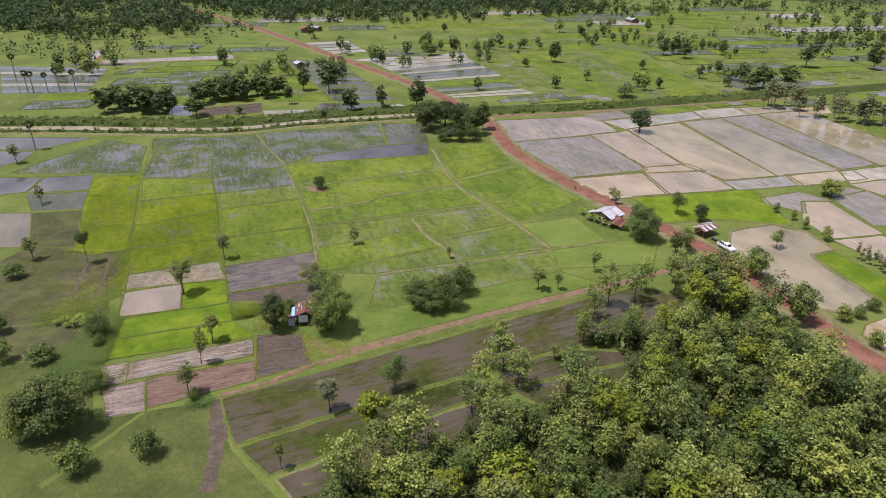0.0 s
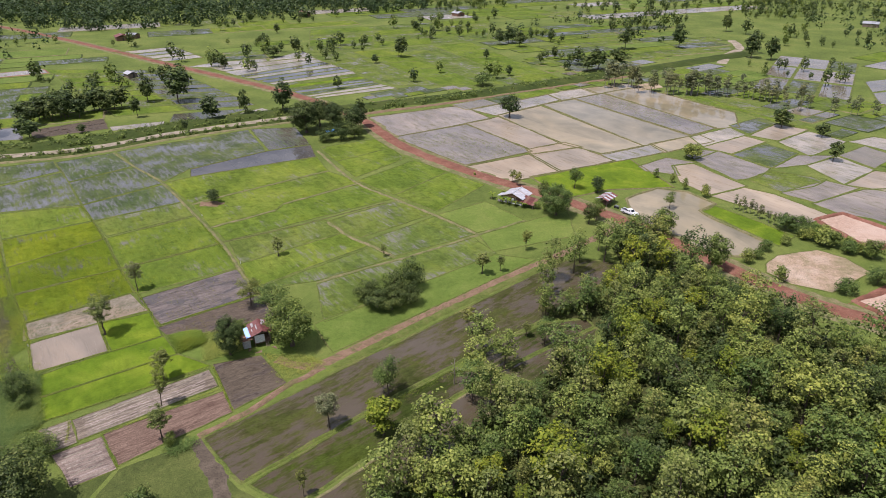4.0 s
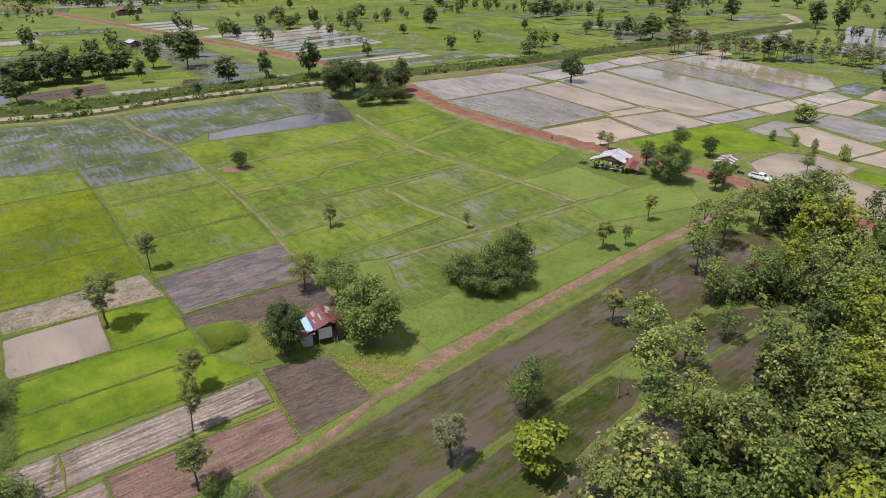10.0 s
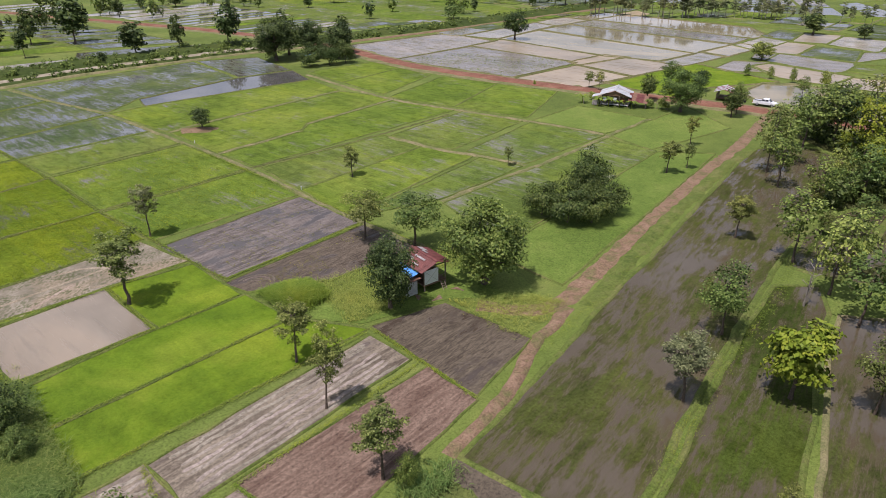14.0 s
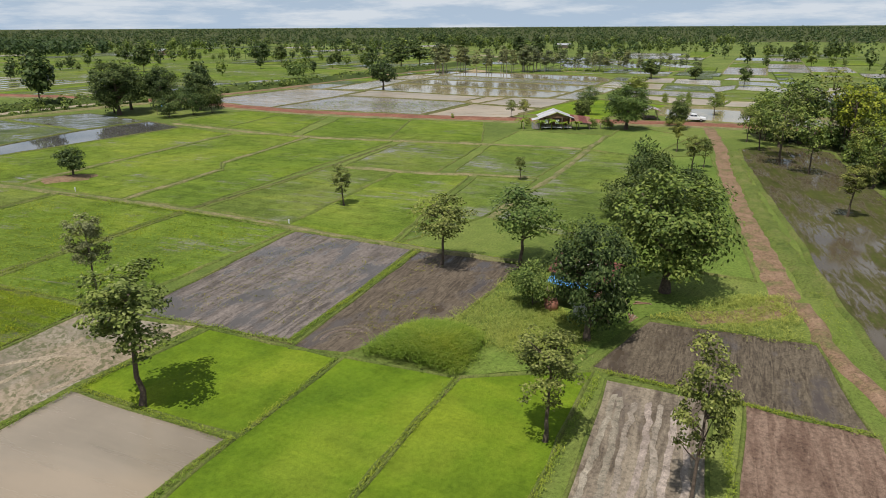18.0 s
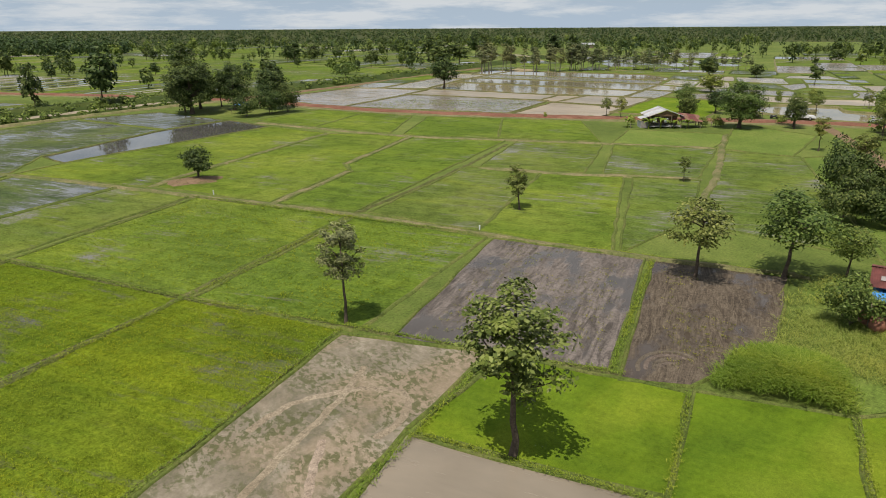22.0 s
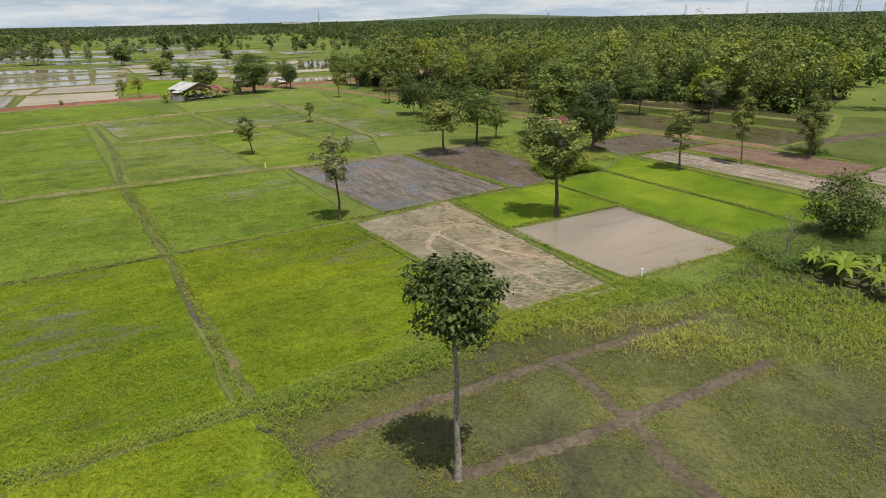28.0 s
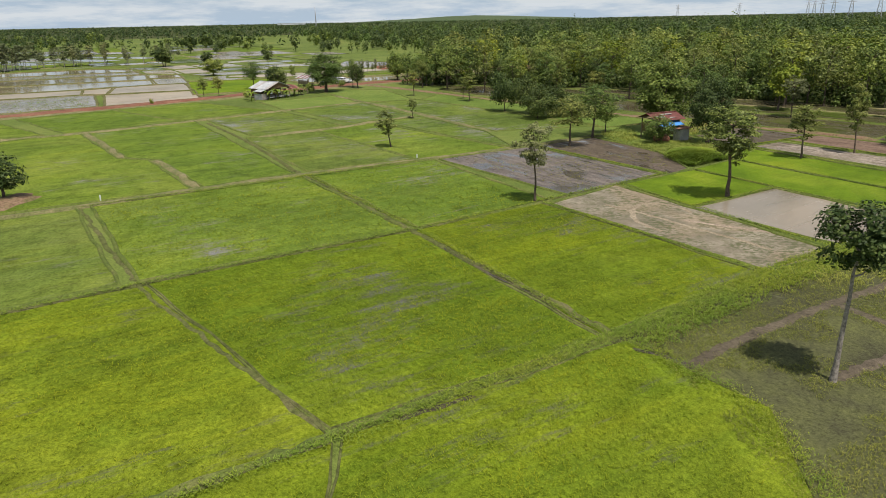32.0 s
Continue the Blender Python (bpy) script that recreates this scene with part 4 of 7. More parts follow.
structure("track", ribbon("track", [(316.3, 420.7), (299.6, 390.4), (273.7, 369.4), (251.5, 346.5)], [(-3, 0.0), (-2, 0.15), (2, 0.15), (3, 0.0)], M_PALETRACK, 4.0, 0.4), "winding pale sandy track", "track")

# fields north of the canal
plots((PALE, GREY, PALE, PALE), (-110.1, 505.4), (-72.9, 518.3), (-51.9, 466.9), (-74.2, 459.2), 4, rim=0.8, high=0.4)
paddy(*PALE, (-60.0, 436.2), (-45.8, 445.5), (-14.2, 454.2), (-12.5, 440.6), (-40.8, 427.8), rim=0.6)
paddy(*PALE, (-11.5, 445.2), (11.3, 471.6), (19.1, 445.2), (-10.9, 440.0), rim=0.6)
STRIPS = [((-46.8, 429.5), (15.0, 447.1)), ((-31.2, 399.2), (20.9, 427.5)), ((-25.0, 388.9), (27.5, 408.8)), ((-15.5, 374.3), (33.1, 392.4)), ((-10.5, 363.8), (35.2, 376.4)), ((-4.6, 350.8), (39.0, 362.4)), ((0.0, 338.2), (42.0, 352.8)), ((6.0, 331.0), (48.6, 340.6))]
HALVES = [STRIPS[k // 2] if k % 2 == 0 else tuple(between(p, q, 0.5) for p, q in zip(STRIPS[k // 2], STRIPS[k // 2 + 1])) for k in range(2 * len(STRIPS) - 1)]
for k, (mat, label) in enumerate((PALE, PALE, POOL, PALE, POOL, POOL, PALE, R_DAMP, R_SEED, R_WET, POOL, R_WET, PALE, PALE)):
    (a, b), (d, c) = HALVES[k], HALVES[k + 1]
    paddy(mat, label, a, b, c, d, rim=0.5, high=0.3)
plots((R_LOW, R_WET, R_DAMP, DARK, R_LOW, DARK), (-140.0, 452.0), (-68.0, 428.0), (-24.0, 326.0), (-84.7, 324.0), 9, 2, rim=0.8, high=0.35)
paddy(*PALE, (-45.2, 303.3), (-21.1, 319.0), (-16.9, 310.7), (-24.3, 305.7), rim=0.4)
paddy(*PALE, (-84.9, 305.5), (-63.3, 308.2), (-62.8, 302.3), (-82.6, 298.6), rim=0.4)
paddy(*POOL, (-132.6, 319.9), (-120.6, 317.0), (-115.4, 296.2), (-126.3, 296.8), rim=0.4)
paddy(M_BROWNMUD, "bare brown ploughed field by the canal", (-116.7, 309.4), (-89.4, 320.6), (-84.8, 302.7), (-111.2, 295.9), rim=0.4)
paddy(*DARK, (-61.0, 306.0), (-47.0, 304.0), (-26.0, 320.0), (-60.0, 320.0), rim=0.4)
plots((R_DAMP, R_LOW), (14.8, 453.6), (132.0, 470.4), (141.2, 321.2), (48.6, 347.2), 5, 4, rim=0.7)
plots((R_LOW, R_DAMP), (28.4, 570.6), (191.8, 594.5), (148.2, 479.5), (15.8, 462.7), 4, 3, rim=0.8)
plots((LILAC, GREY, R_WET, GREY, LILAC), (305.4, 359.1), (331.3, 322.5), (247.9, 247.1), (221.7, 284.2), 3, 3, inset=0.12, rim=0.8)
plots((GREY, R_DAMP), (290.6, 280.5), (330.5, 283.0), (294.7, 239.3), (252.7, 235.4), 2, 2, inset=0.12, rim=0.8)
plots((POOL, DARK, PALE, DARK), (-276.0, 415.9), (-205.7, 408.4), (-187.2, 345.6), (-229.4, 341.2), 9, 1, rim=0.7)
paddy(*PALE, (-236.4, 439.0), (-243.8, 473.9), (-236.6, 473.9), (-227.0, 434.9), rim=1.0, edge=M_LATERITE)
paddy(*PALE, (-221.5, 434.9), (-143.1, 455.4), (-137.6, 442.7), (-215.1, 425.1), rim=1.0, edge=M_LATERITE)

# roads, tracks and long bunds
ROAD = [(-520, 1110), (-314, 800), (-178, 614), (-66, 440), (-10, 352), (17.6, 292), (27.5, 244), (42.5, 208), (65, 168.5), (75, 146), (82, 120), (88, 103), (98, 86), (120, 40), (150, -60), (200, -260)]
structure("road", ribbon("road", ROAD, [(-2.8, 0.02), (-2.1, 0.28), (0, 0.34), (2.1, 0.28), (2.8, 0.02)], M_LATERITE, 3.0, 0.22), "straight red laterite dirt road", "road")
structure("road_verge", ribbon("road_verge", ROAD, [(-5.0, 0.0), (-3.6, 0.12), (3.6, 0.12), (5.0, 0.0)], M_DRYBUND, 3.0, 0.6), "dry grassy verge along the red road", "verge")
structure("track", ribbon("track", [(71, 152.5), (45.8, 140.4), (27.4, 132.6), (2.6, 121.0), (-12.4, 113.8), (-19.0, 110.8), (-23.5, 111.5), (-27.6, 114.8)], [(-1.15, 0.0), (-0.6, 0.12), (0, 0.09), (0.6, 0.12), (1.15, 0.0)], M_TRACK, 0.8, 0.2), "reddish earth farm track leading to the hut", "track")
structure("bund", ribbon("bund", [(-19.0, 109.6), (-27.0, 105.2), (-32.6, 100.8), (-41.5, 96.4)], [(-0.7, 0.0), (-0.35, 0.3), (0.35, 0.3), (0.7, 0.0)], M_TRACK, 1.2, 0.2), "earthen path on a low bund", "bund")
structure("bund", ribbon("bund", [(44.5, 137.6), (26.0, 129.8), (2.0, 118.6), (-17.0, 108.6)], [(-1.1, 0.0), (-0.4, 0.3), (0.4, 0.3), (1.1, 0.0)], M_BUND, 1.5, 0.3), "weedy green bund beside the track", "bund")
structure("bund", ribbon("bund", [(-25.6, 129.8), (-30.0, 141.6), (-34.2, 156.6), (-38.3, 172.8), (-46.0, 195), (-57.4, 226), (-68.6, 247.4), (-78.2, 267)], [(-0.5, 0.0), (-0.22, 0.28), (0.22, 0.28), (0.5, 0.0)], M_DRYBUND, 1.2, 0.13), "long straight earth bund with short grass", "bund")
structure("bund", ribbon("bund", [(-50.4, 133.6), (-57.2, 151.4), (-62.4, 164.6), (-69.0, 185.2), (-79.4, 212.6), (-91.8, 248.6), (-97.2, 262)], [(-0.24, 0.0), (-0.1, 0.1), (0.1, 0.1), (0.24, 0.0)], M_MUDBUND, 0.8, 0.2), "long grassy bund between rice paddies", "bund")
structure("bund", ribbon("bund", [(-71.0, 106.0), (-72.6, 123.0), (-78.4, 143.0), (-84.6, 158.0), (-90.2, 174.6), (-97.8, 198), (-105.3, 217.6), (-119, 261)], [(-0.3, 0.0), (-0.13, 0.14), (0.13, 0.14), (0.3, 0.0)], M_BUND, 0.8, 0.2), "broad weedy bund along the edge of the rice", "bund")
structure("bund", ribbon("bund", [(-4.2, 246.6), (3.3, 210.0), (13.5, 189.0), (21.6, 173.7), (29.0, 157.7)], [(-0.6, 0.0), (-0.25, 0.25), (0.25, 0.25), (0.6, 0.0)], M_DRYBUND, 1.5, 0.15), "dry earth bund across the rice", "bund")
for line in ([(-47.1, 203.8), (-36.8, 208.6), (-28.3, 211.9), (-3.4, 222.1)], [(-41.2, 184.2), (-32.0, 187.6), (-23.2, 191.5)], [(-20.2, 195.9), (-6.7, 201.6), (5.6, 207.1)]):
    structure("bund", ribbon("bund", line, [(-0.5, 0.0), (-0.22, 0.24), (0.22, 0.24), (0.5, 0.0)], M_DRYBUND, 1.2, 0.2), "bare tan earth bund among the rice", "bund")
structure("bund", ribbon("bund", [(-46.2, 194.6), (-68.8, 185.2), (-79.2, 179.6), (-89.4, 174.0)], [(-0.2, 0.0), (-0.08, 0.08), (0.08, 0.08), (0.2, 0.0)], M_MUDBUND, 0.8, 0.2), "low muddy bund between rice paddies", "bund")
structure("bund", ribbon("bund", [(-84.6, 157.6), (-77.4, 159.9), (-63.2, 164.7), (-40.9, 172.0), (-37.0, 173.4), (-12.0, 180.4), (9.8, 188.0)], [(-0.34, 0.0), (-0.14, 0.14), (0.14, 0.14), (0.34, 0.0)], M_MUDBUND, 0.8, 0.2), "low muddy bund between rice paddies", "bund")
structure("bund", ribbon("bund", [(-16.4, 143.4), (-4.1, 147.1), (9.2, 150.6), (29.5, 157.6), (45.5, 162.8)], [(-0.55, 0.0), (-0.25, 0.22), (0.25, 0.22), (0.55, 0.0)], M_DRYBUND, 1.5, 0.2), "worn earth path on a bund", "bund")
structure("bund", ribbon("bund", [(-9.6, 178.8), (-4.4, 165.9), (0.0, 159.1), (4.3, 150.8)], [(-0.6, 0.0), (-0.25, 0.25), (0.25, 0.25), (0.6, 0.0)], M_DRYBUND, 1.5, 0.25), "bare sandy bund among the rice", "bund")
CANAL = [(-420, 262), (-190, 272), (-139, 271), (-92, 271), (-56, 284), (-12, 294), (12, 296)]
structure("bund", ribbon("bund", [(x, y - 4.6) for x, y in CANAL], [(-1.0, 0.0), (-0.5, 0.45), (0.5, 0.45), (1.0, 0.0)], M_DRYBUND, 3.0, 0.3), "reddish earth bund along the canal", "bund")
structure("embankment", ribbon("embankment", [(x, y - 0.9) for x, y in CANAL], [(-2.0, 0.0), (-0.9, 0.5), (0.9, 0.5), (2.2, 0.0)], M_DARKGRASS, 3.0, 0.3), "narrow green canal bank", "embankment")
structure("canal_track", ribbon("canal_track", [(x, y + 3.6) for x, y in CANAL], [(-2.6, 0.05), (-2.0, 0.3), (2.0, 0.3), (2.6, 0.05)], M_PALETRACK, 3.0, 0.3), "pale dirt track along the canal bank", "track")
structure("embankment", ribbon("embankment", [(x, y + 14.0) for x, y in CANAL[:-1]] + [(12, 306), (72, 314), (131, 328), (180, 340), (300, 374)], [(-7.0, 0.0), (-3.0, 1.2), (1.0, 1.4), (6.5, 0.0)], M_DARKGRASS, 4.0, 0.6), "overgrown green canal embankment", "embankment")
structure("canal_track", ribbon("canal_track", [(20, 294), (72, 304), (131, 319), (180, 331)], [(-1.7, 0.0), (-1.2, 0.3), (1.2, 0.3), (1.7, 0.0)], M_TRACK, 4.0, 0.4), "pale dirt track along the canal bank", "track")
FOREST = [(-20, 72), (-7, 79), (3, 84), (7, 90), (18, 93), (31, 96), (39, 104), (36, 111), (28, 113.5), (38, 117.8), (55, 124), (60, 138), (67, 143), (71, 127), (75, 104), (84, 82), (92, 66), (104, 40), (70, 22), (30, 30), (0, 48)]
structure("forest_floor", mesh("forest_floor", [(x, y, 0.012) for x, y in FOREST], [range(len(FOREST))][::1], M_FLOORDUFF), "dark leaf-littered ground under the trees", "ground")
TRAILS = ([(-88.8, 156.1), (-86.6, 150.7), (-84.2, 142.9), (-81.7, 133.1)], [(-84.2, 142.9), (-89.8, 142.0), (-94.2, 141.6), (-98.5, 139.6)], [(-91.5, 149.9), (-90.7, 145.8), (-89.7, 141.9), (-87.0, 132.9)])
for n, line in enumerate(TRAILS):
    structure("footpath", ribbon("footpath", line, [(-0.36, 0.02), (-0.15, 0.045 + 0.01 * n), (0.15, 0.045 + 0.01 * n), (0.36, 0.02)], M_TRAIL, 0.5, 0.16, seed=n), "muddy footpath worn through coarse grass", "path")
for line in ([(-66.0, 164.4), (-72.1, 162.9), (-76.4, 161.3), (-80.1, 159.9), (-83.1, 158.9)], [(-89.8, 171.9), (-89.2, 169.5), (-88.7, 167.2)], [(-86.1, 158.6), (-87.5, 157.3), (-89.0, 156.3)]):
    structure("ditch", ribbon("ditch", [(x + 0.25, y - 0.75) for x, y in line], [(-0.17, 0.05), (0.0, 0.065), (0.17, 0.05)], M_DITCH, 0.8, 0.12), "narrow wet mud ditch beside a bund", "ditch")

# the rest of the far farmland, in small plots off the paddy grid
frng = random.Random(77)
TAKEN = []


def is_free(x, y):
    if any(x0 <= x <= x1 and y0 <= y <= y1 and inside(x, y, o) for o, x0, x1, y0, y1 in TAKEN) or inside(x, y, FOREST):
        return False
    for line, gap in ((ROAD, 7), (CANAL, 24), ([(12, 302), (72, 314), (180, 342), (330, 384)], 9)):
        for (ax, ay), (bx, by) in zip(line, line[1:]):
            s = max(0, min(1, ((x - ax) * (bx - ax) + (y - ay) * (by - ay)) / ((bx - ax) ** 2 + (by - ay) ** 2)))
            if math.dist((x, y), between((ax, ay), (bx, by), s)) < gap:
                return False
    return True


def far_plots(x0, x1, y0, y1, turn, wide, deep, kinds, share, rim=0.75):
    c, s = math.cos(turn), math.sin(turn)
    TAKEN[:] = [(o, min(q[0] for q in o), max(q[0] for q in o), min(q[1] for q in o), max(q[1] for q in o)) for o in OUTLINES]
    rows = int((y1 - y0) / deep)
    for j in range(rows):
        u, v = x0 + frng.uniform(0, wide), y0 + j * deep
        while u < x1:
            w = wide * frng.uniform(0.6, 1.5)
            four = [(u, v), (u + w, v), (u + w, v + deep * 0.97), (u, v + deep * 0.97)]
            four = [(p * c - q * s, p * s + q * c) for p, q in four]
            mid = between(four[0], four[2], 0.5)
            if frng.random() < share and (mid[0] > 92 or mid[1] > 200) and all(is_free(*between(q, mid, 0.1)) for q in four) and is_free(*mid):
                mat, label = kinds[frng.randrange(len(kinds))]
                paddy(mat, label, *four, rim=rim, high=0.3, step=9.0, edge=(M_DARKGRASS, M_DARKGRASS, M_DRYBUND)[frng.randrange(3)])
            u += w + 0.6


far_plots(-190, 330, 330, 520, 0.12, 34, 17, (R_LOW, MEADOW, R_DAMP, R_WET, R_LOW, R_DAMP, R_WET), 0.9, 1.0)
far_plots(-190, 500, 520, 720, 0.12, 60, 30, (R_LOW, MEADOW, R_DAMP, R_WET, R_LOW, PALE), 0.7)
far_plots(225, 480, 60, 225, 0.3, 34, 18, (R_LOW, R_DAMP, R_WET, LILAC, GREY, R_LOW), 0.7)
far_plots(-190, 330, 330, 470, 0.12, 17, 9, (R_LOW, R_WET, R_DAMP, R_WET), 0.5, 0.5)
for wide_, deep_ in ((20, 11), (9, 6)):
    far_plots(95, 330, 95, 330, 0.335, wide_, deep_, (R_LOW, R_DAMP, MEADOW, R_WET, R_LOW, GREY), 0.95, 0.4)
RIDGED = (((-62.0, 106.8), (-40.6, 114.8), (-38.9, 109.2), (-60.2, 101.2), 8), ((-67.0, 105.4), (-62.8, 106.6), (-60.8, 100.8), (-64.6, 99.6), 7), ((-63.6, 98.4), (-57.0, 100.6), (-53.8, 92.6), (-59.6, 90.6), 9))
for n, (a, b, c, d, count) in enumerate(RIDGED):
    for k in range(count):
        p, q = between(a, d, (k + 0.6) / count), between(b, c, (k + 0.6) / count)
        line = [(x + 0.18 * math.sin(3 * x + k), y + 0.14 * math.sin(2 * x + 2 * k)) for x, y in (between(p, q, 0.04 + 0.92 * j / 5) for j in range(6))]
        structure("plough_ridge", ribbon("plough_ridge", line, [(-0.24, 0.035), (-0.1, 0.1), (0.08, 0.11), (0.22, 0.035)], M_RIDGE, 0.6, 0.13, seed=40 * n + k), "pale dry ridge of turned earth", "ridge", "plough ridges")
for n, line in enumerate(([(-59.8, 146.2), (-64.1, 144.0), (-68.6, 142.4), (-72.0, 141.0), (-75.4, 139.8)], [(-66.3, 142.1), (-68.8, 139.9), (-70.5, 138.2), (-71.9, 136.9)], [(-65.1, 140.0), (-62.4, 140.2), (-60.7, 142.1), (-62.3, 144.3), (-65.7, 145.8), (-69.1, 145.2)])):
    structure("wheel_track", ribbon("wheel_track", line, [(-0.3, 0.04), (-0.12, 0.075 + 0.004 * n), (0.12, 0.075 + 0.004 * n), (0.3, 0.04)], M_TANTRACK, 0.5, 0.12, seed=60 + n), "tan wheel track pressed into drying silt", "track")
turn_at = (-47.7, 131.9)
for k in range(4):
    r = 0.5 + 0.45 * k
    arc = [(turn_at[0] + r * 1.25 * math.cos(a), turn_at[1] + r * math.sin(a)) for a in (-0.5, 0.1, 0.7, 1.3, 1.9, 2.5)]
    structure("wheel_rut", ribbon("wheel_rut", arc, [(-0.16, 0.045), (-0.06, 0.095 + 0.003 * k), (0.06, 0.095 + 0.003 * k), (0.16, 0.045)], M_RUT, 0.4, 0.04, seed=k), "curved tractor wheel rut in wet brown mud", "rut")

# ---- trees ----
rng = random.Random(5)
TEAKS = [tree_meshes(10 + i, 9.0, 4.6, 0.16 + 0.05 * (i % 3), 58 + i, 4800, 0.178, (M_LEAF_TEAK, M_LEAF_TEAK, M_LEAF_PALE)[i % 3], gaps=0.8, clump=0.085, slim=0.3) for i in range(6)]
for x, y, tall, wide, k in [(-56.9, 151.7, 8.4, 4.0, 2), (-61.3, 133.8, 10.4, 6.4, 4), (-24.2, 160.4, 5.8, 3.6, 3), (1.7, 152.3, 4.0, 2.1, 1), (22.6, 136.0, 6.6, 4.3, 4), (27.4, 136.0, 5.1, 2.5, 1), (37.8, 145.0, 6.7, 3.2, 4), (-48.2, 114.3, 7.4, 4.4, 1), (-48.0, 106.4, 9.6, 3.4, 3), (-47.0, 96.6, 8.0, 4.5, 0), (-106.7, 151.8, 7.3, 4.4, 1), (-20.2, 92.2, 7.8, 4.8, 5), (11.4, 112.8, 7.3, 4.3, 4), (-25.9, 78.3, 6.0, 2.0, 1), (-156.3, 229.1, 8.6, 5.2, 4), (-125.4, 189.8, 7.2, 4.0, 3), (23.6, 94.9, 6.4, 5.2, 4), (22.3, 107.9, 4.0, 2.4, 1)]:
    build_tree("teak_tree", TEAKS[k], ("slender teak tree with big ragged leaves", "slender tree with pale grey-green flowering crown")[k % 3 == 2], x, y, tall / 9.0, k * 70.0 + x * 3, "field trees", wide / tall * 9.0 / 4.1)
CLOVER = tree_meshes(31, 9.7, 4.4, 0.5, 46, 5200, 0.2, M_LEAF_DEEP, bend=0.012, girth=0.0135, gaps=0.6, clump=0.115, slim=0.28, bark=M_GREYBARK)
build_tree("tall_tree", CLOVER, "tall tree with bare grey trunk and tight leafy crown", -91.7, 149.95, 1.0, 20)
OPEN = [tree_meshes(50 + i, 7.0, 6.2, 0.14, 44, 3600, 0.2, (M_LEAF_TEAK, M_LEAF_BUSH)[i], bend=0.06, girth=0.016, gaps=0.95, clump=0.1) for i in range(2)]
for x, y, tall, wide, k in [(-31.7, 137.0, 6.8, 6.2, 0), (-27.0, 131.4, 7.8, 7.4, 1), (-23.5, 127.6, 4.6, 4.2, 1), (-8.9, 97.7, 8.2, 5.4, 1), (-7.4, 83.0, 7.2, 4.6, 0), (59.6, 137.2, 7.7, 4.1, 1)]:
    build_tree("spreading_tree", OPEN[k], "small spreading tree with forked dark limbs", x, y, tall / 6.3, x * 11, "", wide / tall * 7.0 / 5.2)
MANGOES = [tree_meshes(40 + i, 10.0, 9.0, 0.06, 75, 3400, 0.5, M_LEAF_DARK if i == 0 else M_LEAF_MID, girth=0.03, round_=0.5, gaps=0.1, clump=0.115) for i in range(2)]
MANGOES += [tree_meshes(42 + i, 10.0, 9.0, 0.02, 105, 12500, 0.27, (M_LEAF_DARK, M_LEAF_BUSH)[i], girth=0.03, gaps=0.3, clump=0.095, round_=0.46) for i in range(2)]
for x, y, tall, wide, k in [(-36.2, 118.9, 10.0, 6.8, 2), (-24.2, 118.6, 11.8, 11.6, 3), (-66.9, 86.9, 12.0, 14.0, 2), (-40.6, 203.0, 5.2, 5.2, 0), (55.2, 163.8, 10.8, 11.2, 3), (56.4, 175.3, 6.9, 5.2, 0), (61.4, 155.2, 6.8, 4.6, 0), (82.8, 269.5, 11.3, 10.4, 0), (-5.5, 272.0, 15.0, 15.0, 2), (6.0, 272.0, 13.0, 11.0, 2), (13.0, 266.0, 12.5, 11.0, 0), (1.0, 280.0, 13.0, 11.0, 0), (124.6, 196.5, 6.4, 8.8, 1), (75.7, 176.4, 6.0, 5.4, 0), (77.6, 121.0, 11.0, 7.6, 1), (77.0, 142.0, 9.0, 7.4, 1)]:
    build_tree("mango_tree", MANGOES[k], "dense rounded mango tree in full dark leaf", x, y, tall / 10.0, x * 9, "", wide / tall * 10.0 / 9.0)
LIMES = [tree_meshes(45 + i, 9.0, 7.0, 0.12, 28, 3000, 0.5, M_LEAF_LIME, girth=0.02, gaps=0.35, clump=0.14) for i in range(1)]
build_tree("lime_green_tree", LIMES[0], "bushy tree with bright yellow-green leaves", -11.8, 87.8, 1.0, 40)
BUSHES = [tree_meshes(70 + i, 5.0, 6.0, 0.0, 40, 1500, 0.38, (M_LEAF_BUSH, M_LEAF_MID)[i % 2], girth=0.012, gaps=0.2, clump=0.14, round_=0.45) for i in range(3)]
BUSHES.append(tree_meshes(77, 5.0, 6.0, 0.0, 50, 4600, 0.22, M_LEAF_DEEP, girth=0.012, gaps=0.15, clump=0.12, round_=0.45))
BUSHES.append(tree_meshes(78, 5.0, 6.0, 0.0, 60, 5500, 0.17, M_LEAF_DEEP, girth=0.012, gaps=0.2, clump=0.11, round_=0.46))
BUSHES.append(tree_meshes(79, 5.0, 6.0, 0.0, 60, 4800, 0.2, M_LEAF_BUSH, girth=0.012, gaps=0.2, clump=0.11, round_=0.46))
for x, y, tall, wide, k in [(*(-6.3, 131.8), 6.4, 7.4, 3), (*(-4.8, 127.8), 6.2, 7.6, 3), (*(-1.9, 126.1), 6.0, 7.0, 3), (*(2.5, 127.5), 6.2, 6.6, 3), (*(-0.2, 131.2), 8.0, 7.4, 3), (*(4.5, 134.1), 9.0, 7.4, 3)]:
    build_tree("bush", BUSHES[k], "dense dark clump of tall bushes in the meadow", x, y, tall / 5.0, x * 13, "meadow bushes", wide / tall * 5.0 / 6.0, "bush")
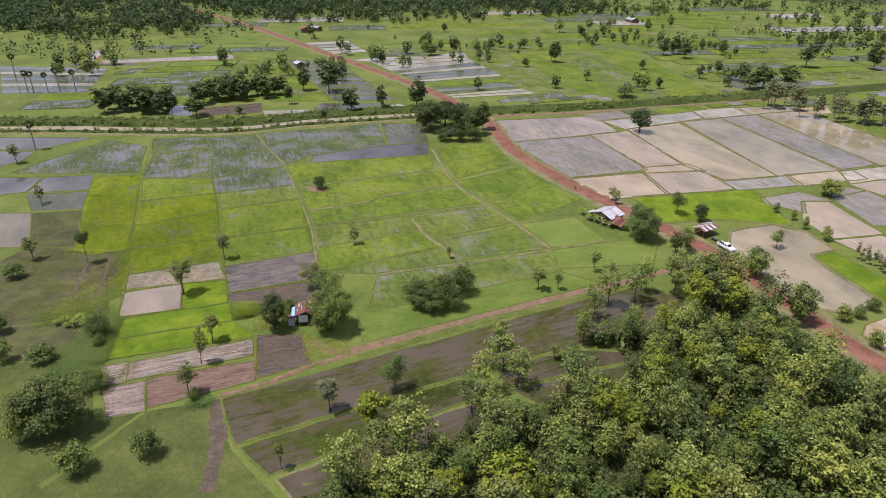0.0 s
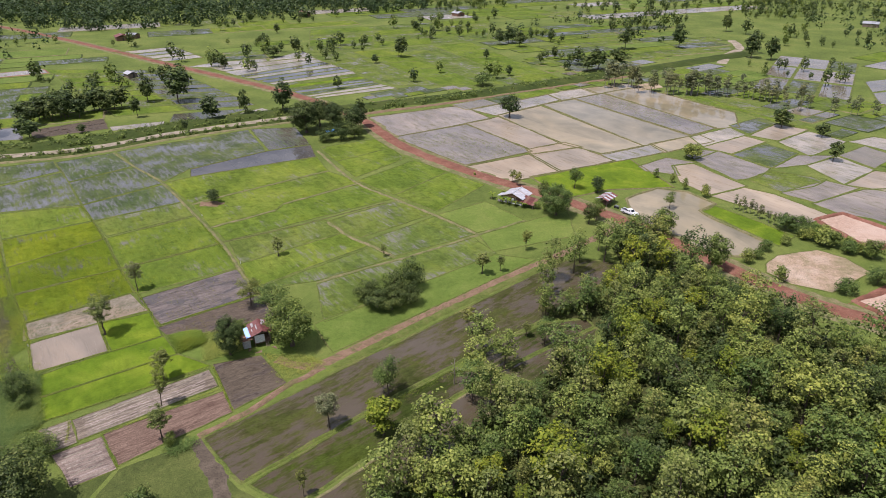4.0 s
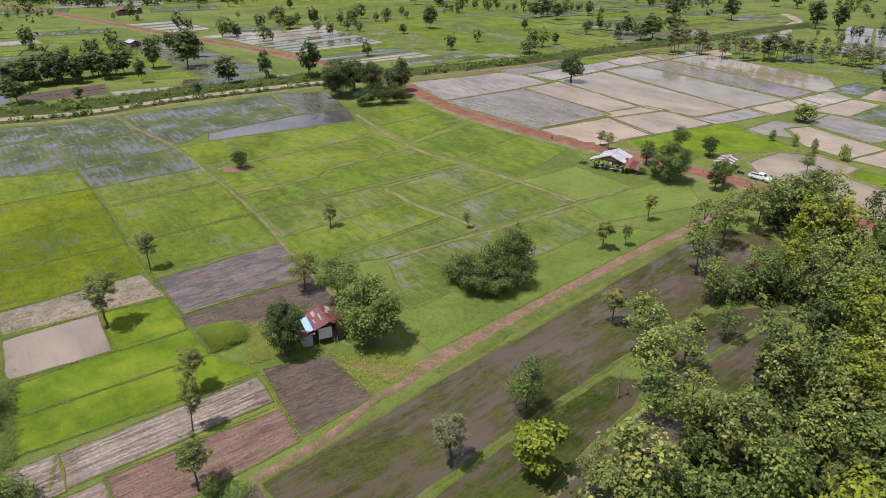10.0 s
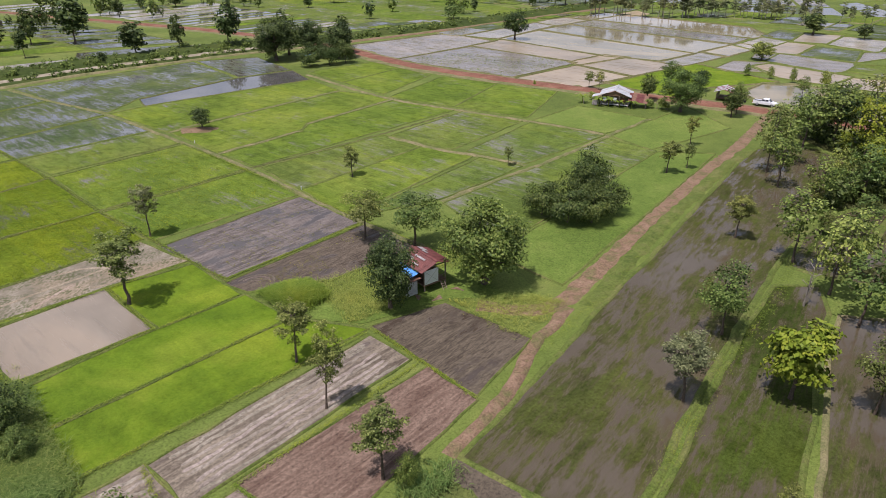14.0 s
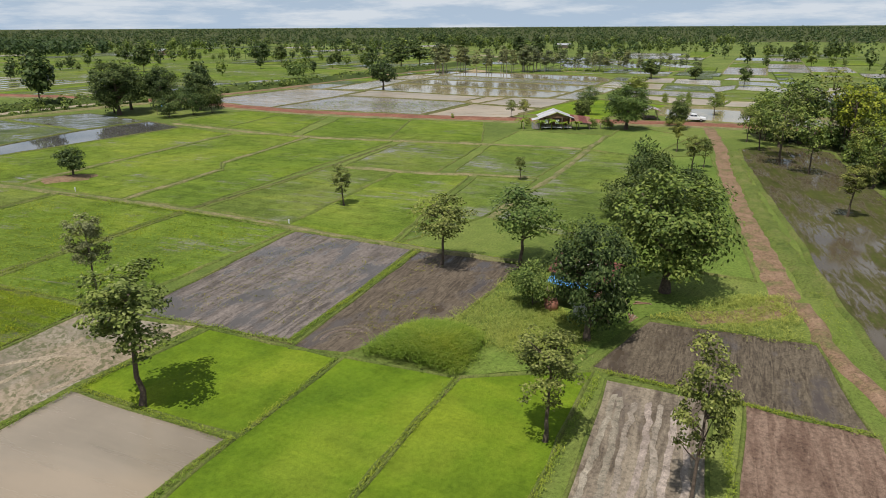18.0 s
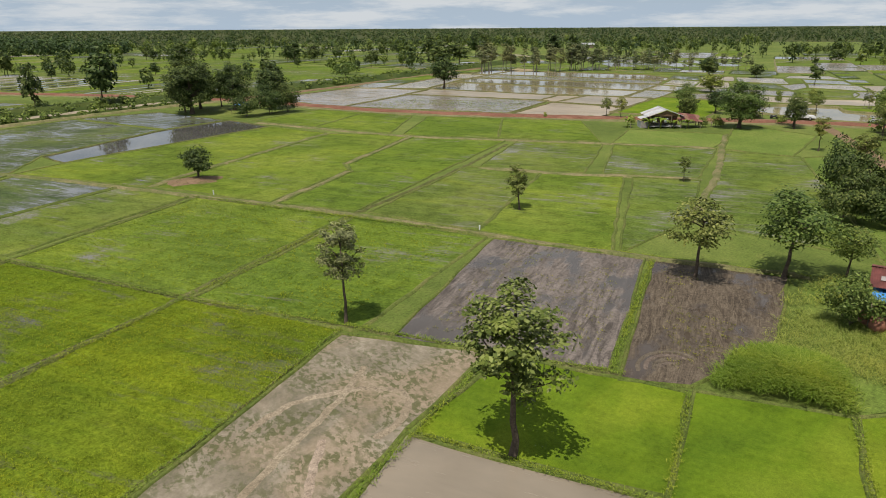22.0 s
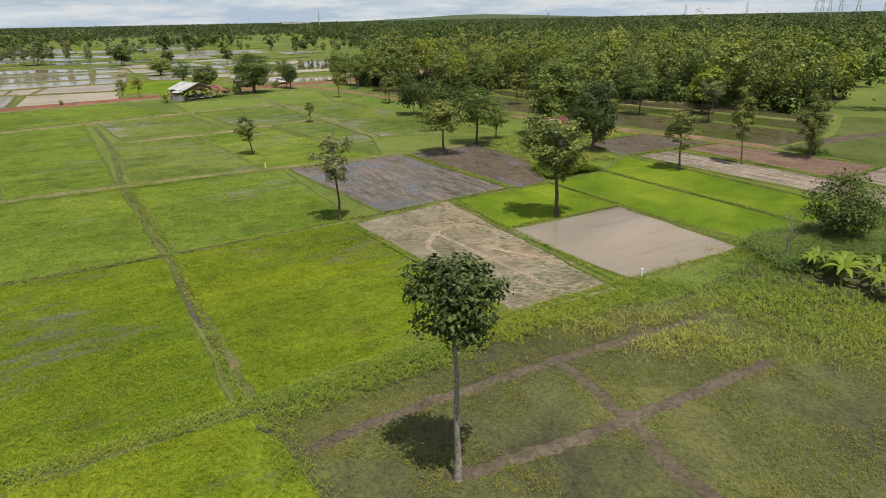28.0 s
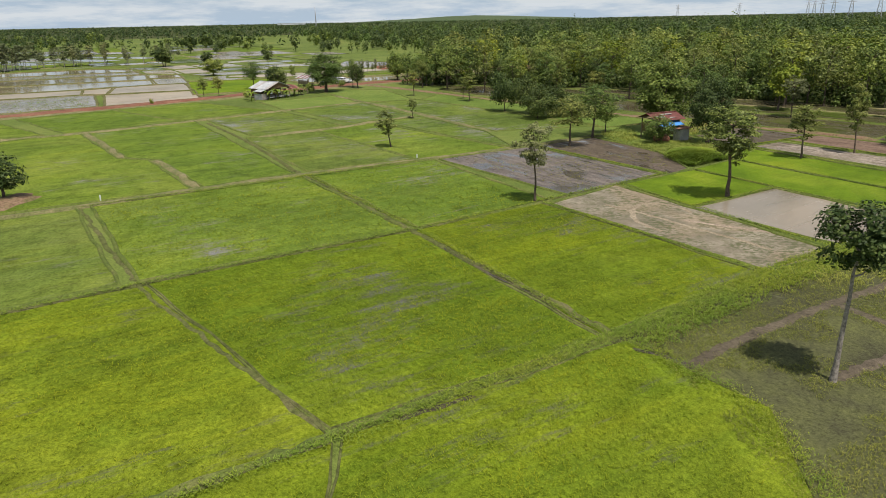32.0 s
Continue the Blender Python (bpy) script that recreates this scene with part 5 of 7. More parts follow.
for x, y, tall, wide, k in [(-72.6, 116.2, 6.0, 6.8, 4), (-65.4, 98.8, 5.0, 7.6, 5), (-45.7, 95.2, 3.4, 2.6, 5), (-80.0, 107.3, 4.6, 6.8, 0), (-87.4, 107.3, 5.6, 5.0, 1), (-94.6, 117.4, 5.6, 5.0, 2), (-106.1, 142.0, 4.6, 6.4, 0), (-33.9, 125.2, 4.6, 5.2, 5), (-58.0, 77.8, 6.4, 6.3, 2), (-48.5, 81.2, 6.2, 5.6, 0), (-70.9, 84.2, 8.0, 5.6, 1), (-71.2, 112.6, 3.2, 3.6, 5), (92.7, 332.7, 8.0, 12.5, 0), (0.5, 257.5, 7.0, 9.0, 3), (6.5, 257.0, 8.6, 9.0, 3), (12.0, 257.5, 8.8, 8.6, 3)]:
    build_tree("bush", BUSHES[k], "large rounded leafy bush reaching the ground", x, y, tall / 5.0, x * 13, "bushes", wide / tall * 5.0 / 6.0, "bush")
for x, y, tall, wide, k in [(100.7, 182.7, 4.0, 2.5, 1), (103.4, 177.3, 3.8, 2.6, 1), (103.6, 170.8, 4.6, 2.6, 1), (105.6, 163.1, 5.0, 4.0, 1), (*(87.8, 122.4), 4.8, 4.6, 1), (*(88.7, 112.1), 5.0, 4.4, 1), (*(99.1, 102.8), 4.6, 6.0, 0), (*(109.6, 104.3), 5.0, 7.0, 0), (*(116.4, 105.1), 5.0, 6.5, 2), (*(104.6, 128.1), 3.6, 4.0, 1), (*(96.8, 126.3), 3.8, 4.0, 2), (*(92.0, 123.4), 3.6, 3.6, 0)]:
    build_tree("bush", BUSHES[k], "leafy roadside bush by the ponds", x, y, tall / 5.0, x * 13, "bushes", wide / tall * 5.0 / 6.0, "bush")
for n in range(16):
    x, y = between((111.0, 135.1), (119.3, 114.7), n / 15)
    build_tree("bush", BUSHES[n % 3], "dense bush in a green hedge between ponds", x + rng.uniform(-1.5, 1.5), y + rng.uniform(-1.5, 1.5), rng.uniform(0.7, 1.25), n * 40, "pond hedge", rng.uniform(0.8, 1.1), "bush")
MIDS = [tree_meshes(80 + i, 10.0, 6.8, 0.04, 40, 950, 0.76, (M_LEAF_DEEP, M_LEAF_DARK, M_LEAF_DEEP)[i % 3], girth=0.014, gaps=0.35, clump=0.15, apart=False) for i in range(6)]
EUCS = [tree_meshes(90 + i, 14.0, 5.0, 0.16, 34, 900, 0.5, M_LEAF_PALE, girth=0.009, gaps=0.6, clump=0.12, bark=M_GREYBARK) for i in range(3)]
for x, y, tall, wide in [(*(-59.7, 343.3), 14.5, 11.9), (*(-42.9, 304.6), 10.5, 9.1), (*(-28.9, 307.3), 11.2, 4.9), (*(-12.6, 307.3), 14.0, 8.7), (*(-73.7, 347.9), 12.0, 7.4), (*(-112.6, 296.0), 8.0, 9.8), (*(-38.3, 423.2), 7.9, 5.9), (*(70.7, 427.8), 11.9, 7.8), (*(-8.2, 454.5), 6.9, 10.0), (*(-75.1, 319.1), 9.0, 4.4), (*(-53.7, 290.9), 4.0, 2.6), (*(-4.7, 277.0), 9.0, 7.0), (*(7.3, 280.6), 9.0, 6.0), (*(16.9, 272.8), 11.0, 6.0), (*(51.2, 412.9), 5.0, 5.0), (*(109.8, 542.2), 7.0, 6.0), (*(1.2, 562.5), 7.0, 5.0), (*(-94.4, 299.5), 3.6, 4.0)]:
    build_tree("dark_tree", MIDS[int(tall * 7) % 6], "tall dark tree among wet paddies", x, y, tall / 8.4, x * 5, "canal trees", wide / tall * 10.0 / 6.4)
for n in range(32):
    x, y = between((-158.0, 300.0), (-127.0, 298.0), n / 14) if n < 15 else between((-121.0, 318.0), (-86.0, 329.0), (n - 15) / 16)
    build_tree("dark_tree", MIDS[(1, 4)[n % 2]], "dark crowded tree in a grove beside the canal", x + rng.uniform(-2, 2), y + rng.uniform(-1, 15), rng.uniform(0.9, 1.35), n * 77, "grove", 1.3)
PALMS = []
for i in range(2):
    rg = np.random.default_rng(300 + i)
    v, f, fans = [], [], []
    tube(v, f, [Vector((0, 0, -0.2)), Vector((0.1, 0, 3.5)), Vector((0.05, 0.12, 7.0)), Vector((0.15, 0.1, 10.0))], [0.3, 0.22, 0.19, 0.17], 8)
    for k in range(30):
        d = unit(rg.normal(size=3) + np.array((0, 0, 0.25)))
        side = unit(np.cross(d, rg.normal(size=3)))
        foot = np.array((0.15, 0.1, 10.0)) + d * 0.7
        for j in range(9):
            a = (j - 4) * 0.3
            way = d * math.cos(a) + side * math.sin(a)
            edge = np.cross(way, np.cross(d, side)) * 0.1
            fans.append([foot, foot + way * 0.55 + edge, foot + way * 1.05 - np.array((0, 0, 0.12)), foot + way * 0.55 - edge])
    PALMS.append([("trunk", mesh("trunk", v, f, M_GREYBARK, True)), ("crown", quads("crown", fans, M_LEAF_DEEP))])
for n, (x, y, tall) in enumerate([(-217.0, 343.1, 11.5), (-214.0, 343.1, 11.0), (-206.3, 343.0, 10.5), (-201.5, 345.6, 12.5), (-193.1, 345.6, 11.5), (-247.1, 383.3, 13.0), (-158.5, 245.4, 11.5)]):
    build_tree("sugar_palm", PALMS[n % 2], "tall sugar palm with a round fan-leaved head", x, y, tall / 11.2, n * 70, "sugar palms", 1.15, "palm")
for x, y, tall, wide in [(*(185.4, 221.4), 7.5, 7.9), (*(189.7, 204.2), 5.3, 5.4), (*(170.5, 179.2), 7.0, 4.8), (*(161.8, 391.3), 8.0, 5.0), (*(170.5, 351.0), 12, 12), (*(183.1, 350.4), 12, 12), (*(162.7, 350.1), 9, 9), (*(280.9, 356.6), 15, 10), (*(287.4, 346.5), 14, 9), (*(156.4, 457.4), 11, 9), (*(158.7, 441.4), 10, 8), (*(148.1, 452.4), 10, 7), (*(69.7, 431.6), 11, 5), (*(110.6, 553.4), 7, 5), (*(260.4, 403.2), 15, 10), (*(223.2, 410.7), 14, 11), (*(341.8, 459.6), 12, 8), (*(380.5, 363.8), 9, 4), (*(184.7, 220.4), 7, 7), (*(145.9, 377.0), 8, 5), (*(120.8, 404.6), 6, 4), (*(115.1, 352.2), 6, 4)]:
    build_tree("field_tree", MIDS[int(tall * 7 + x) % 6], "single broadleaf tree standing among paddies", x, y, tall / 8.6, x * 5, "far field trees", wide / tall * 10.0 / 6.4)
for n in range(62):
    x, y = between((154.3, 300.5), (222.0, 248.0), n / 61)
    build_tree("eucalyptus", EUCS[n % 3], "tall thin eucalyptus with a pale trunk", x + rng.uniform(-3, 6), y + rng.uniform(-3, 18), rng.uniform(0.65, 1.15) * (1 - 0.3 * n / 61), n * 50, "eucalyptus row", rng.uniform(1.15, 1.6))
for n in range(22):
    x, y = between((108.3, 152.8), (112.1, 135.9), n / 21)
    build_tree("sapling", EUCS[n % 3], "thin young tree in a row along a pond bank", x + rng.uniform(-1, 1), y + rng.uniform(-1, 1), rng.uniform(0.25, 0.4), n * 50, "pond saplings", 0.9)
for n in range(14):
    x, y = between((206.7, 244.5), (241.8, 228.2), n / 13)
    build_tree("sapling", EUCS[n % 3], "thin young tree between distant ponds", x + rng.uniform(-6, 6), y + rng.uniform(-8, 8), rng.uniform(0.45, 0.7), n * 50, "pond saplings", 1.2)

for x, y, tall, wide in [(*(53.3, 192.7), 4.6, 3.4), (*(53.7, 189.3), 5.0, 3.6), (*(70.2, 181.7), 7.5, 6.0), (*(64.2, 156.2), 7.5, 4.8), (*(89.8, 158.4), 5.5, 4.4), (*(55.7, 139.2), 7.0, 4.6)]:
    build_tree("yard_tree", OPEN[int(tall * 10) % 2], "small leafy tree beside the farmhouse yard", x, y, tall / 6.4, x * 7, "yard trees", wide / tall * 7.0 / 5.6)
for x, y, tall, wide in [(*(45.9, 182.6), 2.4, 2.2), (*(46.2, 179.8), 1.5, 2.0), (*(52.0, 170.0), 2.6, 2.8), (*(53.8, 168.0), 3.0, 3.0), (*(43.6, 202.7), 1.6, 1.2), (*(54.7, 167.3), 1.8, 2.0), (*(65.8, 159.0), 2.4, 3.0)]:
    build_tree("bush", BUSHES[1], "low leafy shrub beside the farmhouse", x, y, tall / 5.0, x * 7, "yard shrubs", wide / tall * 5.0 / 6.0, "bush")

BROADS = [tree_meshes(60 + i, 12.0, 8.0, 0.14, 54 + 2 * i, 1050, 0.46, (M_LEAF_MID, M_LEAF_BUSH, M_LEAF_LIME, M_LEAF_MID, M_LEAF_BUSH, M_LEAF_TEAK, M_LEAF_MID, M_LEAF_DEEP)[i % 8], gaps=0.3, round_=0.55, clump=0.1, apart=False) for i in range(8)]


# the tall trees on the forest's edge, then the stand itself
for x, y, tall, wide, k in [(8.3, 97.5, 10.5, 7.4, 3), (11.7, 104.5, 10.5, 8.0, 6), (14.0, 99.0, 9.0, 7.0, 0), (5.0, 92.0, 9.0, 7.0, 1), (33.0, 122.5, 10.0, 6.5, 1), (37.5, 128.0, 11.5, 7.0, 5), (44.0, 130.0, 11.0, 7.5, 1), (48.0, 134.5, 10.0, 6.0, 3), (54.0, 133.0, 12.5, 9.0, 0), (60.0, 131.0, 13.0, 9.5, 0), (66.0, 133.0, 13.0, 9.5, 7), (59.0, 124.0, 12.5, 9.0, 7), (29.0, 113.5, 9.0, 6.0, 4), (24.5, 104.0, 7.0, 5.0, 1), (67.0, 141.0, 9.0, 6.0, 4)]:
    build_tree("edge_tree", BROADS[k], "tall leafy tree on the forest edge", x, y, tall / 12.0, x * 17, "forest edge", wide / tall * 12.0 / 8.0)
stand, tries = [], 0
while len(stand) < 290 and tries < 30000:
    tries += 1
    x, y = rng.uniform(-22, 105), rng.uniform(20, 145)
    gap = 2.8 + 2.2 * rng.random()
    if inside(x, y, FOREST) and (y > 46 or rng.random() < 0.25) and all((x - a) ** 2 + (y - b) ** 2 > gap * gap for a, b in stand):
        stand.append((x, y))
for n, (x, y) in enumerate(stand):
    build_tree("forest_tree", BROADS[rng.randrange(8)], "leafy dry-forest tree in a dense stand", x, y, 0.42 + 0.72 * rng.random() ** 1.4, rng.uniform(0, 360), "forest trees", rng.uniform(0.9, 1.2))


def woods(name, label, spots, leaf, count, mat, seed, low=0.62):
    """Trees too many to count: one mesh of ragged crowns and stems."""
    rg = np.random.default_rng(seed)
    spots = np.asarray(spots, float)
    n = len(spots)
    tall, wide = spots[:, 2], spots[:, 3]
    k = np.repeat(np.arange(n), count)
    d = unit(rg.normal(size=(n * count, 3)))
    lump = 1 + 0.28 * np.sin(d[:, :1] * 5 + k[:, None]) * np.cos(d[:, 1:2] * 4 + 2 * k[:, None])
    c = np.stack([spots[k, 0], spots[k, 1], tall[k] * low], 1) + d * np.stack([wide[k] * 0.42, wide[k] * 0.42, tall[k] * (0.97 - low)], 1) * (0.55 + 0.45 * rg.random((n * count, 1))) * lump
    nn = unit(d * 0.8 + np.array((0, 0, 0.4)) + rg.normal(size=d.shape) * 0.3)
    t = unit(np.cross(nn, rg.normal(size=d.shape)))
    b = np.cross(nn, t)
    s = (leaf * wide[k] * (0.6 + 0.8 * rg.random(n * count)))[:, None]
    crown = np.stack([c - t * s * 1.1, c + t * s * 0.6 + b * s * 0.95, c + t * s * 0.6 - b * s * 0.95], 1)
    w = 0.014 * tall
    z = np.zeros(n)
    x, y = spots[:, 0], spots[:, 1]
    stem = np.stack([np.stack([x - w, y + w, z], 1), np.stack([x + w, y - w, z], 1), np.stack([x, y, tall * 0.62], 1)], 1)
    v = np.concatenate([crown, stem]).reshape(-1, 3)
    me = bpy.data.meshes.new(name)
    me.from_pydata(v, [], np.arange(len(v)).reshape(-1, 3))
    me.materials.append(mat)
    return tagged(new(name, me), label, "woodland", kind="stuff")


spots = []
while len(spots) < 1500:
    x, y = rng.uniform(-22, 105), rng.uniform(20, 145)
    if inside(x, y, FOREST):
        spots.append((x, y, rng.uniform(2.0, 4.5), rng.uniform(2.5, 4.5)))
for n, mat in enumerate((M_LEAF_BUSH, M_LEAF_DARK, M_LEAF_DEEP)):
    woods("undergrowth", "thick green undergrowth filling the forest", spots[n::3], 0.085, 62, mat, 2 + 20 * n, 0.5)
near, far = [], []
while len(near) + len(far) < 2900:
    a, r = rng.uniform(0, 2 * math.pi), rng.random() ** 0.75 * 1000
    x, y = 60 + r * math.cos(a), 90 + r * math.sin(a)
    south = y < 70 and x > -22 - 0.5 * (70 - y) or (x > 112 and y < 92 + 0.1 * (x - 112))
    if south and not inside(x, y, FOREST) and (x < 66 or x > 150 or y < -40 or abs(x - 100 - (75 - y) * 0.5) > 6):
        high = 10.0 + 7 * noise.noise(Vector((x * 0.018, y * 0.018, 9.0)))
        (near if r < 190 else far).append((x, y, high * rng.uniform(0.55, 1.35), rng.uniform(5, 10)))
for n, mat in enumerate((M_LEAF_FAR, M_LEAF_DEEP, M_LEAF_BUSH, M_LEAF_TEAK)):
    woods("woods", "dense dry forest beyond the fields", near[n::4], 0.055, 170, mat, 3 + 30 * n, 0.56)
    woods("woods", "dense dry forest canopy stretching into the distance", far[n::4], 0.075, 76, mat if n < 3 else M_LEAF_FAR, 6 + 30 * n, 0.52)
# Dark floor colour stands in for the shade between the far crowns.
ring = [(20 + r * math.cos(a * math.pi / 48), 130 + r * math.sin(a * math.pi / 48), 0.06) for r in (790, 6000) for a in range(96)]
structure("forest_floor", mesh("forest_floor", ring, [(a, (a + 1) % 96, 96 + (a + 1) % 96, 96 + a) for a in range(96)], M_FLOORDUFF), "ground under the distant woods, coloured dark for canopy shade", "ground")
spots = []
while len(spots) < 15500:
    a, r = rng.uniform(0, 2 * math.pi), 380 + 3300 * rng.random() ** 1.5
    x, y = 20 + r * math.cos(a), 130 + r * math.sin(a)
    if x < -0.75 * y - 100 or (y < -300 and x < 0):
        continue
    open_ = noise.noise(Vector((x * 0.006, y * 0.006, 3.1))) * 1.2 - 0.0013 * max(0, 850 - r) + 0.6
    if rng.random() < open_ * 1.5 and (r > 640 or is_free(x, y)):
        spots.append((x, y, rng.uniform(6, 10.5), rng.uniform(4.5, 8) * (1 + r / 3000)))
for n, mat in enumerate((M_LEAF_FAR, M_LEAF_FAR, M_LEAF_DEEP)):
    woods("woods", "distant belts of trees along the horizon", spots[n::3], 0.112, 16, mat, 4 + 30 * n, 0.46)
spots = []
while len(spots) < 760:
    x, y = rng.uniform(-330, 620), rng.uniform(100, 760)
    if (y > 345 + abs(x - 60) * 0.05 or x > 240) and abs((x + 66) * 0.84 + (y - 440) * 0.545) > 9 and rng.random() < 0.1 + noise.noise(Vector((x * 0.016, y * 0.016, 0.4))) * 1.6:
        tall = rng.uniform(4, 8) if rng.random() < 0.7 else rng.uniform(8, 13)
        spots.append((x, y, tall, tall * rng.uniform(0.6, 0.9)))
for n, mat in enumerate((M_LEAF_FAR, M_LEAF_DEEP, M_LEAF_BUSH)):
    woods("woods", "scattered trees among distant paddies", spots[n::3], 0.09, 115, mat, 5 + 30 * n, 0.56)
spots = []
while len(spots) < 2100:
    x, y = rng.uniform(-620, 160), rng.uniform(560, 1050)
    if y > 620 + 0.25 * (x + 80) and abs((x + 178) * 0.807 + (y - 614) * 0.59) > 10 and rng.random() < 0.75 + noise.noise(Vector((x * 0.01, y * 0.01, 5.0))):
        spots.append((x, y, rng.uniform(9, 14), rng.uniform(10, 14)))
woods("woods", "dense forest block behind the northern paddies", spots, 0.08, 66, M_LEAF_FAR, 8, 0.46)
shrubs = []
for p, q in zip(CANAL, CANAL[1:]):
    for k in range(int(math.dist(p, q) / 0.32)):
        x, y = between(p, q, rng.random())
        shrubs.append((x + rng.uniform(-2, 2), y + rng.choice((-1, 10, 13, 16, 19)) + rng.uniform(-1.5, 1.5), rng.uniform(0.8, 2.8), rng.uniform(1.5, 3.4)))
for k in range(170):
    x, y = between((15, 298), (190, 342), rng.random())
    shrubs.append((x, y + rng.uniform(-4, 6), rng.uniform(1, 3.0), rng.uniform(2, 4)))
woods("shrubs", "low dark scrub along the canal bank", shrubs, 0.1, 55, M_LEAF_BUSH, 7, 0.45)

# ---- the things ----
def box(name, size, at, mat, parent, turn=(0, 0, 0), bevel=0.015, label=""):
    """A bevelled block; at is its centre."""
    bm = bmesh.new()
    bmesh.ops.create_cube(bm, size=1)
    bmesh.ops.scale(bm, vec=size, verts=bm.verts)
    if bevel:
        bmesh.ops.bevel(bm, geom=bm.edges, offset=min(bevel, min(size) * 0.3), segments=1, affect="EDGES")
    me = bpy.data.meshes.new(name)
    bm.to_mesh(me)
    bm.free()
    me.materials.append(mat)
    ob = part(name, me, parent, label)
    ob.matrix_basis = pose(*at, *turn)
    return ob


def rod(name, a, b, r, mat, parent, n=8, r2=None, label=""):
    v, f = [], []
    tube(v, f, [Vector(a), Vector(a).lerp(Vector(b), 0.5), Vector(b)], [r, (r + (r2 or r)) / 2, r2 or r], n)
    return part(name, mesh(name, v, f, mat, True), parent, label)


def corrugated(name, wide, long, mat, parent, at, turn, pitch=0.19, label=""):
    """A corrugated sheet with thickness; its waves run along y."""
    n = max(4, round(wide / pitch) * 4)
    v, f = [], []
    for lo in (0, 1):
        for j in (0, 1):
            for i in range(n + 1):
                v.append((wide * (i / n - 0.5), long * (j - 0.5), 0.028 * math.sin(i * math.pi / 2) - lo * 0.012))
    m = n + 1
    for i in range(n):
        f.append((i, i + 1, m + i + 1, m + i))
        f.append((2 * m + i, 3 * m + i, 3 * m + i + 1, 2 * m + i + 1))
        f.append((i, 2 * m + i, 2 * m + i + 1, i + 1))
        f.append((m + i, m + i + 1, 3 * m + i + 1, 3 * m + i))
    for i in (0, n):
        f.append((i, m + i, 3 * m + i, 2 * m + i))
    ob = part(name, mesh(name, v, f, mat), parent, label)
    ob.matrix_basis = pose(*at, *turn)
    return ob


def gable(parent, wide, long, eave, ridge, mats, sheet=0.85):
    """Two roof slopes of single sheets; the ridge runs along y."""
    half = wide / 2
    slope = math.hypot(half, ridge - eave)
    lean = math.degrees(math.atan2(ridge - eave, half))
    n = round(long / sheet)
    for side in (-1, 1):
        for k in range(n):
            y = (k + 0.5) * long / n - long / 2
            ob = corrugated("roof_sheet", long / n + 0.06, slope + 0.05, mats[(k * 2 + side) % len(mats)], parent, (0, 0, 0), (0, 0, 0))
            ob.matrix_basis = pose(side * half / 2, y, (eave + ridge) / 2 + 0.012 * (k % 2), 0, 0, 0) @ pose(0, 0, 0, 0, side * lean, 0) @ pose(0, 0, 0, 0, 0, 90)
    box("ridge_cap", (0.34, long + 0.1, 0.05), (0, 0, ridge + 0.03), mats[0], parent)


def lathe(name, profile, mat, parent, at=(0, 0, 0), n=14, label=""):
    v, f = [], []
    for r, z in profile:
        for k in range(n):
            v.append((r * math.cos(2 * math.pi * k / n), r * math.sin(2 * math.pi * k / n), z))
    for i in range(len(profile) - 1):
        for k in range(n):
            f.append((i * n + k, i * n + (k + 1) % n, (i + 1) * n + (k + 1) % n, (i + 1) * n + k))
    f.append(tuple(range(n))[::-1])
    f.append(tuple(range(len(v) - n, len(v))))
    ob = part(name, mesh(name, v, f, mat, True), parent, label)
    ob.location = at
    return ob


# the field hut under the mango trees
hut = tagged(new("hut"), "small stilted field hut with a rusty red tin roof", "hut")
for x in (-1.5, 1.5):
    for y in (-2.0, 0.0, 2.0):
        box("post", (0.14, 0.14, 3.0 if x else 3.4), (x, y, 1.5), M_WOOD, hut)
box("floor", (3.2, 4.2, 0.12), (0, 0, 0.75), M_PLANK, hut)
for k in range(9):
    box("plank", (0.33, 0.05, 1.5), (1.5 - 0.35 * k - 0.1, 2.02, 1.55), M_PLANK, hut)
for k in range(6):
    box("plank", (0.05, 0.33, 1.45), (1.52, 1.85 - 0.35 * k, 1.55), M_PLANK, hut)
box("panel", (1.95, 0.05, 1.75), (-0.55, -2.06, 1.75), M_WHITE, hut, label="white board wall panel with a thin cross")
for turn in (42, -42):
    box("brace", (2.4, 0.02, 0.035), (-0.55, -2.1, 1.75), M_CONCRETE, hut, (0, turn, 0), 0)
box("rail", (1.0, 0.06, 0.08), (1.0, -2.02, 1.45), M_WOOD, hut)
for x in (-1.6, 1.6):
    box("beam", (0.1, 4.8, 0.14), (x, 0, 2.98), M_WOOD, hut)
for y in (-2.0, 0, 2.0):
    box("beam", (3.3, 0.1, 0.12), (0, y, 2.95), M_WOOD, hut)
gable(hut, 4.5, 5.1, 2.85, 3.65, (M_ROOF_RED,), 0.75)
for x, y, w, l, z, lean in ((-1.35, 1.2, 0.5, 1.5, 3.24, -19.6), (-0.75, -0.2, 0.25, 1.9, 3.47, -19.6), (-1.7, -0.6, 0.2, 1.0, 3.11, -19.6), (0.9, 1.6, 0.7, 1.3, 3.4, 19.6), (0.5, 0.6, 0.4, 0.9, 3.55, 19.6)):
    box("patch", (w, l, 0.02), (x, y, z + 0.02), M_ROOF_PALE, hut, (0, lean, 0), 0.004, "pale bare zinc patch")
corrugated("awning", 4.0, 1.5, M_BLUE, hut, (-2.35, 0.3, 2.4), (0, -16, 0), label="bright blue corrugated awning").matrix_basis = pose(-2.35, 0.3, 2.42) @ pose(0, 0, 0, 0, -16, 0) @ pose(0, 0, 0, 0, 0, 90)
